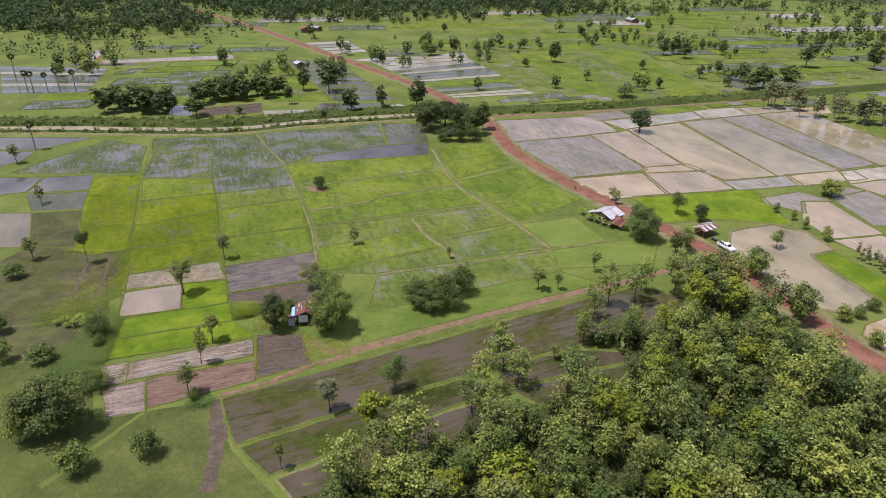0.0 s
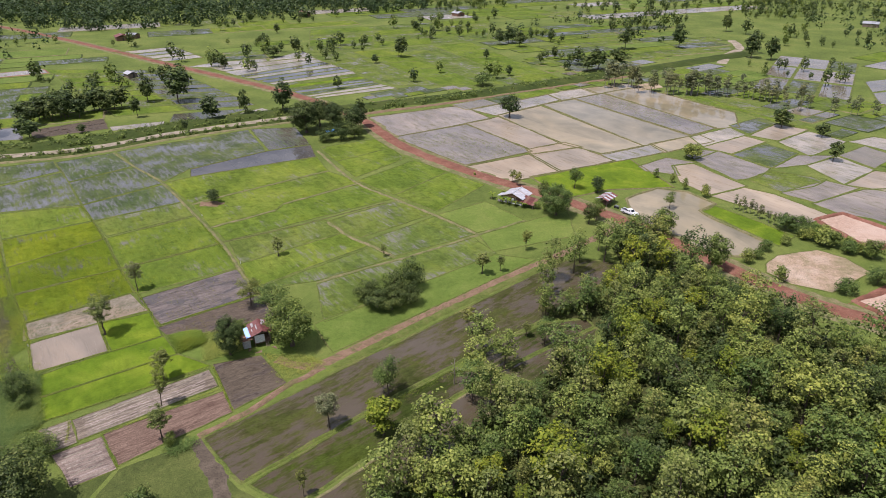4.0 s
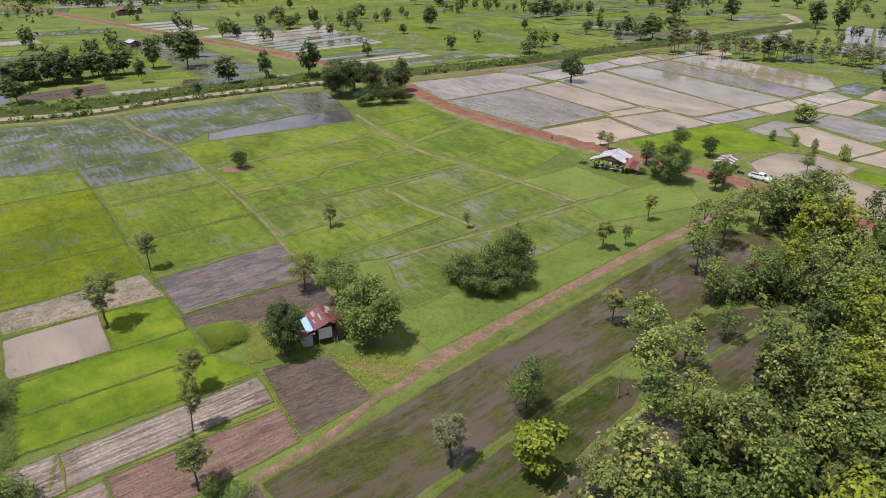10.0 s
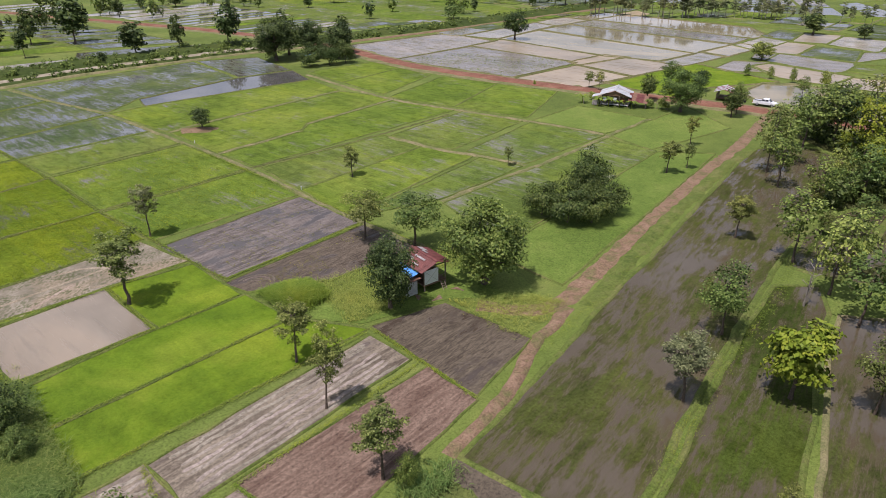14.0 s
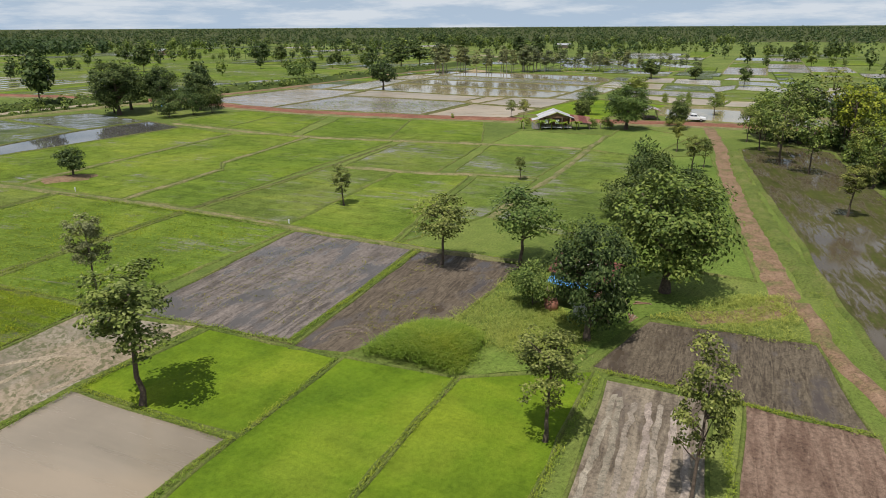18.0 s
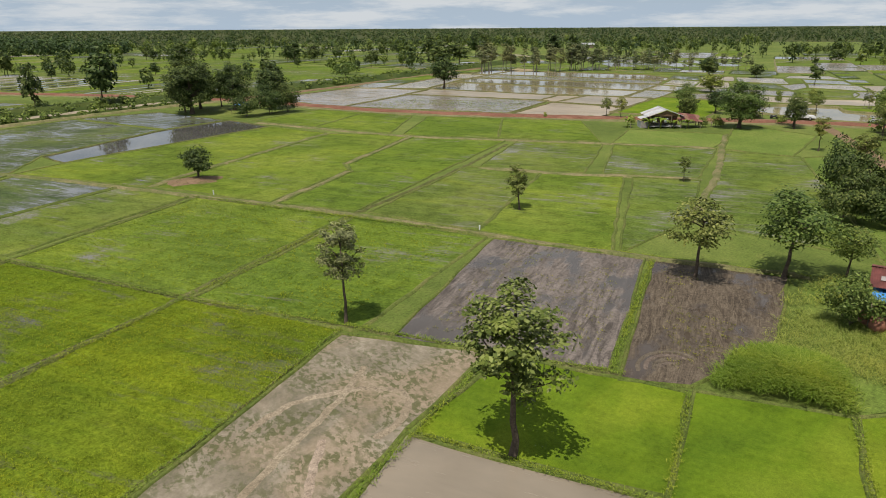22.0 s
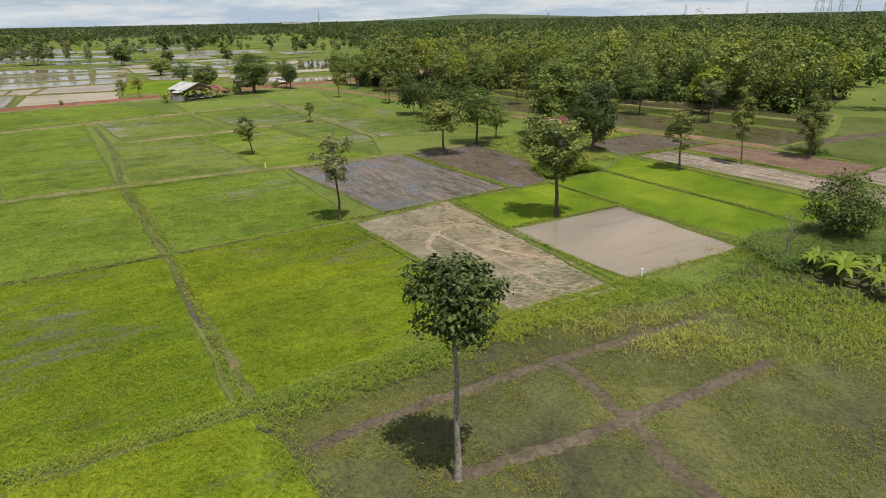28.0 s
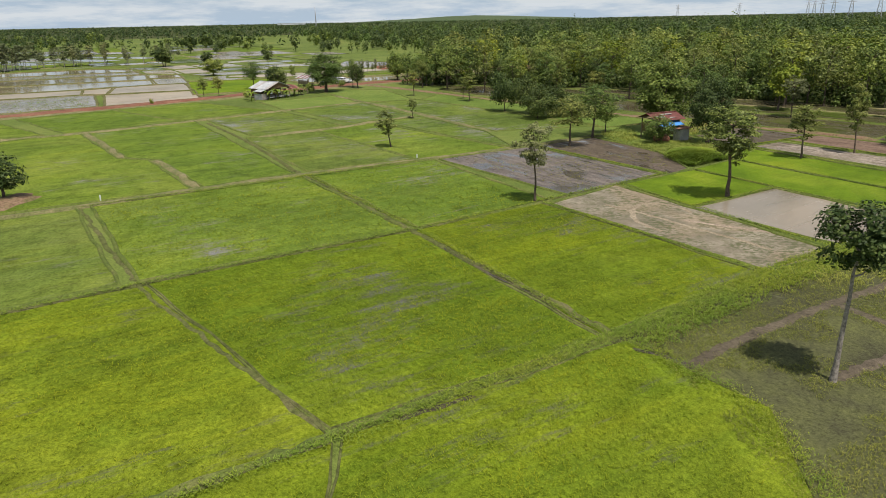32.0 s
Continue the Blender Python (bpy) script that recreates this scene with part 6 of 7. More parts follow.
for y in (-1.6, 2.2):
    rod("prop", (-3.0, y, 0), (-2.95, y, 2.25), 0.05, M_WOOD, hut)
steps = tagged(new("ladder"), "rough timber ladder leaning on the hut", "ladder")
for x in (-0.25, 0.25):
    rod("rail", (x, 0, 0), (x, 0.7, 1.0), 0.035, M_WOOD, steps)
for k in range(4):
    rod("rung", (-0.25, 0.14 + 0.15 * k, 0.2 + 0.21 * k), (0.25, 0.14 + 0.15 * k, 0.2 + 0.21 * k), 0.025, M_WOOD, steps)
hut.matrix_basis = pose(-30.1, 122.5, 0, 0, 0, 9)
steps.matrix_basis = pose(-28.9, 119.6, 0, 0, 0, 9)
shed = tagged(new("wash_shed"), "grey concrete wash shed with a rusty tin lid", "shed")
box("wall", (0.12, 1.5, 1.7), (-0.65, 0, 0.85), M_CONCRETE, shed)
box("wall", (1.3, 0.12, 1.7), (0.06, -0.7, 0.85), M_CONCRETE, shed)
box("wall", (1.3, 0.12, 1.5), (0.06, 0.7, 0.75), M_CONCRETE, shed)
for k in range(2):
    corrugated("roof_sheet", 1.1, 2.3, M_RUST, shed, (0, 0.55 - 1.0 * k, 1.86 + 0.03 * k), (0, 6, 90 + 4 * k), label="rust-brown corrugated sheet")
shed.matrix_basis = pose(-33.0, 120.9, 0, 0, 0, 9)
for n, (x, y) in enumerate(((-33.6, 123.6), (-32.7, 124.4))):
    jar = tagged(new("water_jar"), "round brown clay water jar", "jar", "water jars")
    lathe("jar", [(0.3, 0), (0.5, 0.25), (0.56, 0.55), (0.48, 0.85), (0.33, 1.0), (0.36, 1.06)], M_CLAY, jar)
    lathe("lid", [(0.38, 1.06), (0.36, 1.1), (0.05, 1.14)], M_RUST, jar)
    jar.location = (x, y, 0)
for n, (x, y, w) in enumerate(((-30.9, 118.2, 1.4), (-32.6, 119.4, 1.0), (-27.6, 118.8, 1.2))):
    heap = tagged(new("timber_pile"), "low pile of old boards on bare earth", "pile", "timber piles")
    for k in range(5):
        box("board", (w, 0.14, 0.04), (0.05 * k, 0.1 * k - 0.2, 0.04 + 0.04 * (k % 3)), M_WOOD if k % 2 else M_PLANK, heap, (0, 0, k * 9.0))
    heap.matrix_basis = pose(x, y, 0, 0, 0, n * 50)

# the farmhouse by the red road
house = tagged(new("farmhouse"), "low timber farmhouse with a wide pale zinc gable roof", "house")
for x in (-3.1, -1.1, 1.1, 3.1):
    for y in (-3.0, 0.0, 3.0):
        box("post", (0.16, 0.16, 2.45), (x, y, 1.225), M_WOOD, house)
box("floor", (6.4, 6.4, 0.12), (0, 0.1, 0.35), M_CONCRETE, house)
for k in range(17):
    box("plank", (0.36, 0.05, 1.95), (-3.04 + 0.38 * k, 0.0, 1.42), M_PLANK if k % 3 else M_WOOD, house)
for x in (-3.15, 3.15):
    for k in range(8):
        box("plank", (0.05, 0.37, 1.95), (x, 0.2 + 0.38 * k, 1.42), M_PLANK, house)
box("door", (0.9, 0.06, 1.8), (0.6, -0.06, 1.34), M_WOOD, house)
# Near-black slab on the planks paints the dark of the room behind.
box("window", (1.0, 0.06, 0.8), (-1.9, -0.06, 1.55), M_DARK, house, label="open shutter window, a dark panel for its unlit inside")
for k, (x, mat) in enumerate(((-2.2, M_WHITE), (-0.9, M_ROOF_RED), (0.1, M_WHITE), (1.9, M_ROOF_RED))):
    box("cloth", (0.75, 0.03, 0.9), (x, -2.9 + 0.06 * (k % 2), 1.55), mat, house, label="cloth hung under the porch")
gv = [(x, y, z) for y in (-3.05, -3.0) for x, z in ((-2.9, 2.35), (2.9, 2.35), (0, 3.5))]
part("gable_wall", mesh("gable_wall", gv, [(0, 1, 2), (3, 5, 4), (0, 3, 4, 1), (1, 4, 5, 2), (2, 5, 3, 0)], M_PLANK), house)
gable(house, 7.4, 6.6, 2.3, 3.65, (M_ROOF_GREY, M_ROOF_GREY, M_ROOF_GREY, M_ROOF_GREY, M_ROOF_PALE), 0.8)
for k in range(5):
    corrugated("lean_to_sheet", 0.92, 3.6, (M_ROOF_RED, M_RUST, M_ROOF_RED)[k % 3], house, (0, 0, 0), (0, 0, 0), label="rusted red roof sheet").matrix_basis = pose(3.5 + 0.86 * k, -1.9, 2.2 - 0.1 * k + 0.015 * (k % 2), 17, 7, 0)
for y, z in ((-3.4, 1.25), (-1.9, 1.7), (-0.4, 2.15)):
    box("post", (0.12, 0.12, z), (7.0, y, z / 2), M_WOOD, house)
for k in range(3):
    corrugated("awning_sheet", 0.95, 1.6, M_ROOF_GREY, house, (0, 0, 0), (0, 0, 0)).matrix_basis = pose(-4.4, -2.5 + 0.9 * k, 2.05) @ pose(0, 0, 0, 0, -13, 0) @ pose(0, 0, 0, 0, 0, 90)
for k in range(3):
    box("side_panel", (0.04, 0.86, 1.3), (-5.0, -2.5 + 0.9 * k, 0.68), M_ROOF_GREY, house, label="grey zinc side panel")
box("side_panel", (1.5, 0.04, 1.3), (-4.25, -2.95, 0.68), M_ROOF_PALE, house, label="grey zinc side panel")
house.matrix_basis = pose(48.4, 177.2, 0, 0, 0, -49)
for n in range(9):
    post = tagged(new("fence_post"), "weathered grey timber fence post", "fence post", "yard fence")
    rod("post", (0, 0, -0.1), (0.02, 0.03, 1.3), 0.06, M_WOOD, post, 7, 0.05)
    x, y = between((41.5, 180.5), (54.5, 166.8), n / 8)
    post.location = (x, y, 0)

# the roadside shelter
shelter = tagged(new("shelter"), "open roadside shelter under a patched tin roof", "shelter")
for x in (-2.4, 0.2, 2.4):
    for y in (-1.5, 1.5):
        box("post", (0.13, 0.13, 2.2), (x, y, 1.1), M_WOOD, shelter)
box("platform", (4.4, 2.6, 0.1), (0, 0, 0.55), M_PLANK, shelter)
for k in range(5):
    box("plank", (0.9, 0.05, 1.0), (-2.0 + 1.0 * k, 1.5, 1.1), M_WOOD, shelter)
gable(shelter, 4.2, 6.2, 2.2, 2.85, (M_ROOF_PALE, M_ROOF_RED, M_ROOF_PALE, M_ROOF_GREY), 0.85)
shelter.matrix_basis = pose(73.6, 167.4, 0, 0, 0, -58)
for ob in shelter.children:
    if ob.name.startswith(("post", "platform", "plank")):
        ob.matrix_basis = pose(0, 0, 0, 0, 0, 90) @ ob.matrix_basis

# the white pickup
truck = tagged(new("pickup"), "white double-cab pickup parked beside the red road", "car")


def extrude_side(name, outline_, wide, mat, parent, y0=0.0, bevel=0.04, taper=1.0, label=""):
    """A solid from a side view in x, z, spread over its width in y."""
    bm = bmesh.new()
    a = [bm.verts.new((x, y0 - wide / 2 * (taper if z > 1.15 else 1), z)) for x, z in outline_]
    b = [bm.verts.new((x, y0 + wide / 2 * (taper if z > 1.15 else 1), z)) for x, z in outline_]
    bm.faces.new(a), bm.faces.new(b[::-1])
    for i in range(len(a)):
        j = (i + 1) % len(a)
        bm.faces.new((a[j], a[i], b[i], b[j]))
    bmesh.ops.recalc_face_normals(bm, faces=bm.faces)
    if bevel:
        bmesh.ops.bevel(bm, geom=bm.edges, offset=bevel, segments=2, affect="EDGES")
    me = bpy.data.meshes.new(name)
    bm.to_mesh(me)
    bm.free()
    me.materials.append(mat)
    return part(name, me, parent, label)


extrude_side("body", [(-2.6, 0.45), (2.55, 0.45), (2.62, 0.75), (2.5, 0.98), (1.25, 1.08), (-0.75, 1.05), (-2.6, 1.05)], 1.78, M_CARPAINT, truck, 0, 0.06)
extrude_side("cab", [(1.3, 1.05), (0.62, 1.68), (-0.5, 1.72), (-0.85, 1.05)], 1.66, M_CARPAINT, truck, 0, 0.05, 0.86)
box("windscreen", (0.03, 1.3, 0.72), (0.99, 0, 1.36), M_GLASSDARK, truck, (0, -47, 0))
box("rear_window", (0.03, 1.25, 0.5), (-0.69, 0, 1.4), M_GLASSDARK, truck, (0, 28, 0))
for s in (-1, 1):
    for x in (0.4, -0.35):
        box("side_window", (0.62, 0.03, 0.4), (x, s * 0.765, 1.4), M_GLASSDARK, truck, (s * 13, 0, 0))
    box("headlight", (0.1, 0.35, 0.16), (2.56, s * 0.68, 0.82), M_LAMPCLEAR, truck)
    box("tail_light", (0.06, 0.14, 0.35), (-2.6, s * 0.8, 0.85), M_LAMPRED, truck)
    box("wing_mirror", (0.1, 0.2, 0.15), (0.95, s * 0.98, 1.15), M_CARPAINT, truck)
    for x in (1.65, -1.55):
        wheel = tagged(new("wheel"), "")
        wheel.parent = truck
        wheel.matrix_basis = pose(x, s * 0.8, 0.36, 90, 0, 0)
        lathe("tyre", [(0.2, -0.12), (0.34, -0.12), (0.37, -0.06), (0.37, 0.06), (0.34, 0.12), (0.2, 0.12)], M_TYRE, wheel, n=18)
        lathe("rim", [(0.21, -0.125), (0.05, -0.13), (0.05, 0.13), (0.21, 0.125)], M_CHROME, wheel, n=14)
box("load_bed", (1.55, 1.45, 0.04), (-1.75, 0, 1.045), M_DARK, truck, label="dark open load bed")
for s in (-1, 1):
    box("bed_rail", (1.75, 0.1, 0.12), (-1.72, s * 0.83, 1.1), M_CARPAINT, truck)
box("tailgate", (0.08, 1.7, 0.14), (-2.56, 0, 1.09), M_CARPAINT, truck)
box("bumper", (0.14, 1.7, 0.22), (2.62, 0, 0.55), M_CARPAINT, truck)
box("bumper", (0.14, 1.6, 0.18), (-2.66, 0, 0.5), M_CHROME, truck)
box("grille", (0.05, 0.9, 0.2), (2.62, 0, 0.8), M_CHROME, truck)
truck.matrix_basis = pose(76.0, 157.9, 0.08, 0, 0, -68)

bike = tagged(new("motorbike"), "dark motorbike with a side cart", "motorbike")
for x in (-0.6, 0.6):
    wheel = tagged(new("wheel"), "")
    wheel.parent = bike
    wheel.matrix_basis = pose(x, 0, 0.29, 90, 0, 0)
    lathe("tyre", [(0.22, -0.04), (0.28, -0.04), (0.29, 0), (0.28, 0.04), (0.22, 0.04)], M_TYRE, wheel, n=16)
    lathe("rim", [(0.2, -0.02), (0.03, -0.03), (0.03, 0.03), (0.2, 0.02)], M_CHROME, wheel, n=12)
extrude_side("frame", [(-0.6, 0.35), (0.25, 0.3), (0.5, 0.85), (0.35, 0.9), (0.1, 0.6), (-0.2, 0.62), (-0.75, 0.7)], 0.2, M_DARK, bike, 0, 0.02)
box("seat", (0.75, 0.26, 0.1), (-0.35, 0, 0.76), M_DARK, bike)
rod("handlebar", (0.42, -0.33, 1.0), (0.42, 0.33, 1.0), 0.02, M_CHROME, bike)
box("cart", (1.2, 0.8, 0.08), (-0.1, 0.75, 0.5), M_CHROME, bike, label="pale steel side cart")
for s in (-0.65, 0.45):
    box("cart_rail", (0.05, 0.8, 0.35), (s, 0.75, 0.68), M_CHROME, bike)
wheel = tagged(new("wheel"), "")
wheel.parent = bike
wheel.matrix_basis = pose(-0.1, 1.2, 0.26, 90, 0, 0)
lathe("tyre", [(0.2, -0.04), (0.26, -0.04), (0.26, 0.04), (0.2, 0.04)], M_TYRE, wheel, n=16)
bike.matrix_basis = pose(74.6, 163.0, 0.02, 0, 0, -60)


def small_house(name, label, x, y, turn, wide, long, eave, ridge, mats, wall):
    ob = tagged(new(name), label, "house")
    box("wall", (wide - 0.8, 0.12, eave), (0, -long / 2 + 0.5, eave / 2), wall, ob)
    box("wall", (wide - 0.8, 0.12, eave), (0, long / 2 - 0.5, eave / 2), wall, ob)
    for s in (-1, 1):
        box("wall", (0.12, long - 1.1, eave), (s * (wide / 2 - 0.45), 0, eave / 2), wall, ob)
    box("door", (0.9, 0.06, 1.95), (0.5, -long / 2 + 0.42, 0.98), M_DARK, ob)
    gable(ob, wide, long, eave, ridge, mats, 1.0)
    ob.matrix_basis = pose(x, y, 0, 0, 0, turn)


small_house("field_hut", "small tin-roofed hut among distant paddies", *(-89.2, 414.7), 30, 6, 7, 2.3, 3.4, (M_ROOF_PALE, M_ROOF_GREY), M_WOOD)
small_house("far_house", "distant farm building with a pale roof", *(-113.4, 565.4), 15, 9, 12, 2.8, 4.2, (M_ROOF_PALE, M_ROOF_RED), M_PLANK)
small_house("far_house", "distant farm building with a pale roof", *(-106.2, 571.7), 60, 7, 9, 2.8, 4.0, (M_ROOF_GREY,), M_PLANK)
small_house("far_house", "distant dark wooden house at the edge of the woods", *(33.7, 670.0), 15, 9, 14, 2.8, 4.6, (M_RUST,), M_PLANK)
small_house("far_house", "distant house with a grey roof", *(171.4, 623.1), 15, 8, 12, 2.8, 4.4, (M_ROOF_GREY,), M_PLANK)
small_house("far_house", "distant house with a grey roof", *(469.0, 443.8), 35, 8, 12, 2.8, 4.4, (M_ROOF_GREY,), M_WOOD)
hall = tagged(new("warehouse"), "long white warehouse far off on the skyline", "warehouse")
for k in range(6):
    box("bay", (22, 40, 9), (22.6 * k - 56, 0, 4.5), M_WHITE, hall)
    box("roof", (22.4, 42, 0.6), (22.6 * k - 56, 0, 9.3), M_WHITE, hall)
hall.matrix_basis = pose(2290, 125, 6, 0, 0, 88) @ Matrix.Diagonal((0.7, 0.7, 0.55, 1))
tent = tagged(new("tarp_shelter"), "blue tarpaulin shelter under the canal trees", "shelter")
for x in (-1.8, 1.8):
    for y in (-1.3, 1.3):
        rod("pole", (x, y, 0), (x, y, 1.9), 0.05, M_WOOD, tent)
v = [(x, y, 1.9 + 0.5 * (1 - abs(y) / 1.6) - 0.06 * math.sin(x * 2) + dz) for dz in (0, -0.03) for x in (-2.1, -1, 0, 1, 2.1) for y in (-1.6, 0, 1.6)]
f = [(i * 3 + j, i * 3 + j + 1, i * 3 + j + 4, i * 3 + j + 3) for i in range(4) for j in range(2)]
part("tarp", mesh("tarp", v, f + [tuple(q + 15 for q in g)[::-1] for g in f], M_BLUE), tent, "sagging blue tarpaulin")
tent.matrix_basis = pose(3.2, 264.5, 0, 0, 0, 25)

# marker posts along the bunds
for x, y in ((-33.6, 158.6), (-43.9, 193.2), (-75.4, 133.6)):
    peg = tagged(new("marker_post"), "short white concrete marker post on a bund", "post", "marker posts")
    box("post", (0.11, 0.11, 0.55), (0, 0, 0.27), M_WHITE, peg)
    box("cap", (0.13, 0.13, 0.05), (0, 0, 0.56), M_WHITE, peg)
    peg.location = (x, y, 0.1)
mv, mf = [], []
for i, (r, z) in enumerate(((3.4, 0), (2.4, 0.3), (1.2, 0.5), (0.1, 0.55))):
    for k in range(14):
        w = r * (1 + 0.2 * math.sin(k * 2.3))
        mv.append((w * 1.2 * math.cos(k * math.pi / 7), w * 0.7 * math.sin(k * math.pi / 7), z))
for i in range(3):
    for k in range(14):
        mf.append((i * 14 + k, i * 14 + (k + 1) % 14, (i + 1) * 14 + (k + 1) % 14, (i + 1) * 14 + k))
mound = tagged(new("earth_mound", mesh("earth_mound", mv, mf, M_TRACK, True)), "low mound of bare tan earth under a bush", "mound")
mound.matrix_basis = pose(-41.6, 202.6, 0, 0, 0, -20)

# bananas and the dead tree by the boggy fallow
BANANA = []
for i in range(2):
    rg = np.random.default_rng(i)
    v, f, leaves_ = [], [], []
    tube(v, f, [Vector((0, 0, -0.1)), Vector((0.02, 0, 0.7)), Vector((0, 0.04, 1.5))], [0.13, 0.1, 0.07], 8)
    for k in range(9):
        a, rise = k * 2.4 + i, 0.5 + 0.7 * rg.random()
        lv, lf = [], []
        for s in range(7):
            q = s / 6
            out_, up_ = 1.9 * q, 1.5 + rise * math.sin(q * 2.3) - 0.5 * q * q
            w = 0.27 * math.sin(math.pi * min(0.97, q * 0.9 + 0.1))
            for side in (-1, 0, 1):
                lv.append((out_ * math.cos(a) - side * w * math.sin(a), out_ * math.sin(a) + side * w * math.cos(a), up_ - 0.07 * abs(side)))
        for s in range(6):
            for j in (0, 1):
                lf.append((s * 3 + j, s * 3 + j + 1, s * 3 + j + 4, s * 3 + j + 3))
        leaves_.append(("leaf", mesh("leaf", lv, lf, M_LEAF_BANANA, True)))
    BANANA.append([("stem", mesh("stem", v, f, M_LEAF_LIME, True)), *leaves_])
for n, (x, y) in enumerate(((-76.4, 121.2), (-77.4, 122.4), (-78.6, 121.4), (-79.8, 122.4), (-80.9, 121.2), (-78.0, 120.0), (-79.9, 119.8), (-82.4, 121.6), (-81.4, 119.6), (-84.0, 120.6), (43.2, 177.4), (44.8, 175.6), (46.4, 173.6), (48.2, 171.6), (42.0, 181.4))):
    build_tree("banana_plant", BANANA[n % 2], "banana plant with broad yellow-green leaves", x, y, (0.5 if n < 10 else 0.72) + 0.08 * (n % 4), n * 61, "banana plants", 1.0, "banana plant")
def dead_tree(label, x, y, tall, seed):
    """A bare tree: leaning trunk, crooked branches, each with two twigs."""
    rg = random.Random(seed)
    root = tagged(new("dead_tree"), label, "dead tree")
    v, f = [], []
    spine = [Vector((rg.uniform(-0.04, 0.04) * tall * i / 6, rg.uniform(-0.04, 0.04) * tall * i / 6, tall * i / 6 - 0.1)) for i in range(7)]
    tube(v, f, spine, [0.024 * tall * (1 - 0.14 * i) for i in range(7)], 7)
    part("trunk", mesh("trunk", v, f, M_DEAD, True), root)
    for k in range(9):
        i = 2 + k % 4
        foot, a, out = spine[i].lerp(spine[i + 1], rg.random()), k * 2.4 + rg.uniform(-0.4, 0.4), tall * rg.uniform(0.12, 0.24)
        tip = foot + Vector((out * math.cos(a), out * math.sin(a), out * rg.uniform(0.4, 1.1)))
        knee = foot.lerp(tip, 0.5) + Vector((rg.uniform(-0.1, 0.1), rg.uniform(-0.1, 0.1), 0.08)) * out
        v, f = [], []
        tube(v, f, [foot, knee, tip], [0.008 * tall, 0.005 * tall, 0.002 * tall], 5)
        for side in (-0.7, 0.7):
            end = knee + Vector((0.4 * out * math.cos(a + side), 0.4 * out * math.sin(a + side), 0.35 * out))
            tube(v, f, [knee, knee.lerp(end, 0.5), end], [0.004 * tall, 0.003 * tall, 0.0015 * tall], 4)
        part("branch", mesh("branch", v, f, M_DEAD, True), root)
    root.location = (x, y, 0)


dead_tree("bare grey dead tree beside the banana plants", -75.6, 123.0, 3.8, 1)
dead_tree("bare grey snag beside the flooded strip", 3.4, 97.2, 5.2, 2)


# far masts on the skyline
def pylon(x, y, tall, arms, label):
    ob = tagged(new("pylon" if arms else "mast"), label, "pylon" if arms else "mast", "power line" if arms else "")
    w = tall * (0.1 if arms else 0.02)
    for sx in (-1, 1):
        for sy in (-1, 1):
            rod("leg", (sx * w, sy * w, 0), (sx * w * 0.12, sy * w * 0.12, tall), tall * 0.008, M_STEEL, ob, 4)
    for k in range(8):
        z = tall * k / 8
        s = w * (1 - 0.88 * k / 8)
        rod("brace", (-s, -s, z), (s * 0.9, -s * 0.9, z + tall / 8), tall * 0.005, M_STEEL, ob, 4)
        rod("brace", (s, s, z), (-s * 0.9, s * 0.9, z + tall / 8), tall * 0.005, M_STEEL, ob, 4)
    for k in range(3 if arms else 0):
        z = tall * (0.68 + 0.12 * k)
        rod("crossarm", (-tall * 0.17, 0, z), (tall * 0.17, 0, z), tall * 0.008, M_STEEL, ob, 4)
    ob.matrix_basis = pose(x, y, 0, 0, 0, 40)


for bearing, far_, tall in ((-45.5, 1500, 50), (-43.8, 1700, 50), (-42.7, 1850, 50), (-42.0, 2000, 50), (-41.5, 2150, 50), (-41.1, 2400, 50), (-36.5, 2700, 50), (-32.1, 3200, 55)):
    pylon(-114 + far_ * math.cos(radians(bearing)), 170 + far_ * math.sin(radians(bearing)), tall, True, "tall steel lattice power pylon on the skyline")
pylon(-114 + 1900 * math.cos(radians(-3.0)), 170 + 1900 * math.sin(radians(-3.0)), 52, False, "thin steel radio mast on the skyline")

# ---- grass, rice and weeds ----
def plants(name, label, spots, tall, blades, wide, mat, seed, spread=0.12):
    me = quads(name, tufts(np.random.default_rng(seed), spots, tall, blades, wide, spread), mat)
    return tagged(new(name, me), label, "plants", kind="stuff")


def patchy(spots, scale, keep):
    """Leaves out spots so that bare places show."""
    on = [noise.noise(Vector((p[0] * scale, p[1] * scale, 1.7))) > keep for p in spots]
    return spots[np.array(on)]


def along(rg, line, per_m, wide, z=0.15):
    pts = smooth_line(line, 1.0 / per_m)
    p = np.array([(q.x, q.y, z) for q in pts])
    return p + rg.normal(size=p.shape) * np.array((wide, wide, 0))


rg = np.random.default_rng(11)
RICE_NEAR = [[(-62.6, 164.4), (-83.8, 158.2), (-78.2, 144.2), (-57.8, 151.6)], [(-69.2, 184.2), (-88.9, 173.6), (-84.5, 158.9), (-63.0, 165.2)], [(-74.0, 198.4), (-96.4, 191.5), (-90.0, 175.4), (-69.8, 184.6)], [(-85.9, 157.6), (-90.4, 172.8), (-106.2, 176.2), (-99.0, 158.2)], [(-90.9, 174.4), (-98.4, 198.0), (-114.6, 198.0), (-106.6, 177.6)]]
for n, q in enumerate(RICE_NEAR):
    plants("rice_plants", "young green rice standing in shallow water", patchy(strew(rg, q, 30 if n != 2 else 14, 0.04), 0.22, -0.6), 0.13, 3, 0.024, M_BLADE, 20 + n)
plants("rice_plants", "young green rice standing in shallow water", np.concatenate([strew(rg, [(-38.2, 172.3), (-61.8, 164.2), (-57.2, 152.2), (-35.0, 157.3)], 4, 0.05), strew(rg, [(-46.4, 193.5), (-68.3, 185.2), (-62.2, 165.2), (-38.6, 173.3)], 4, 0.05)]), 0.16, 4, 0.035, M_BLADE, 30)
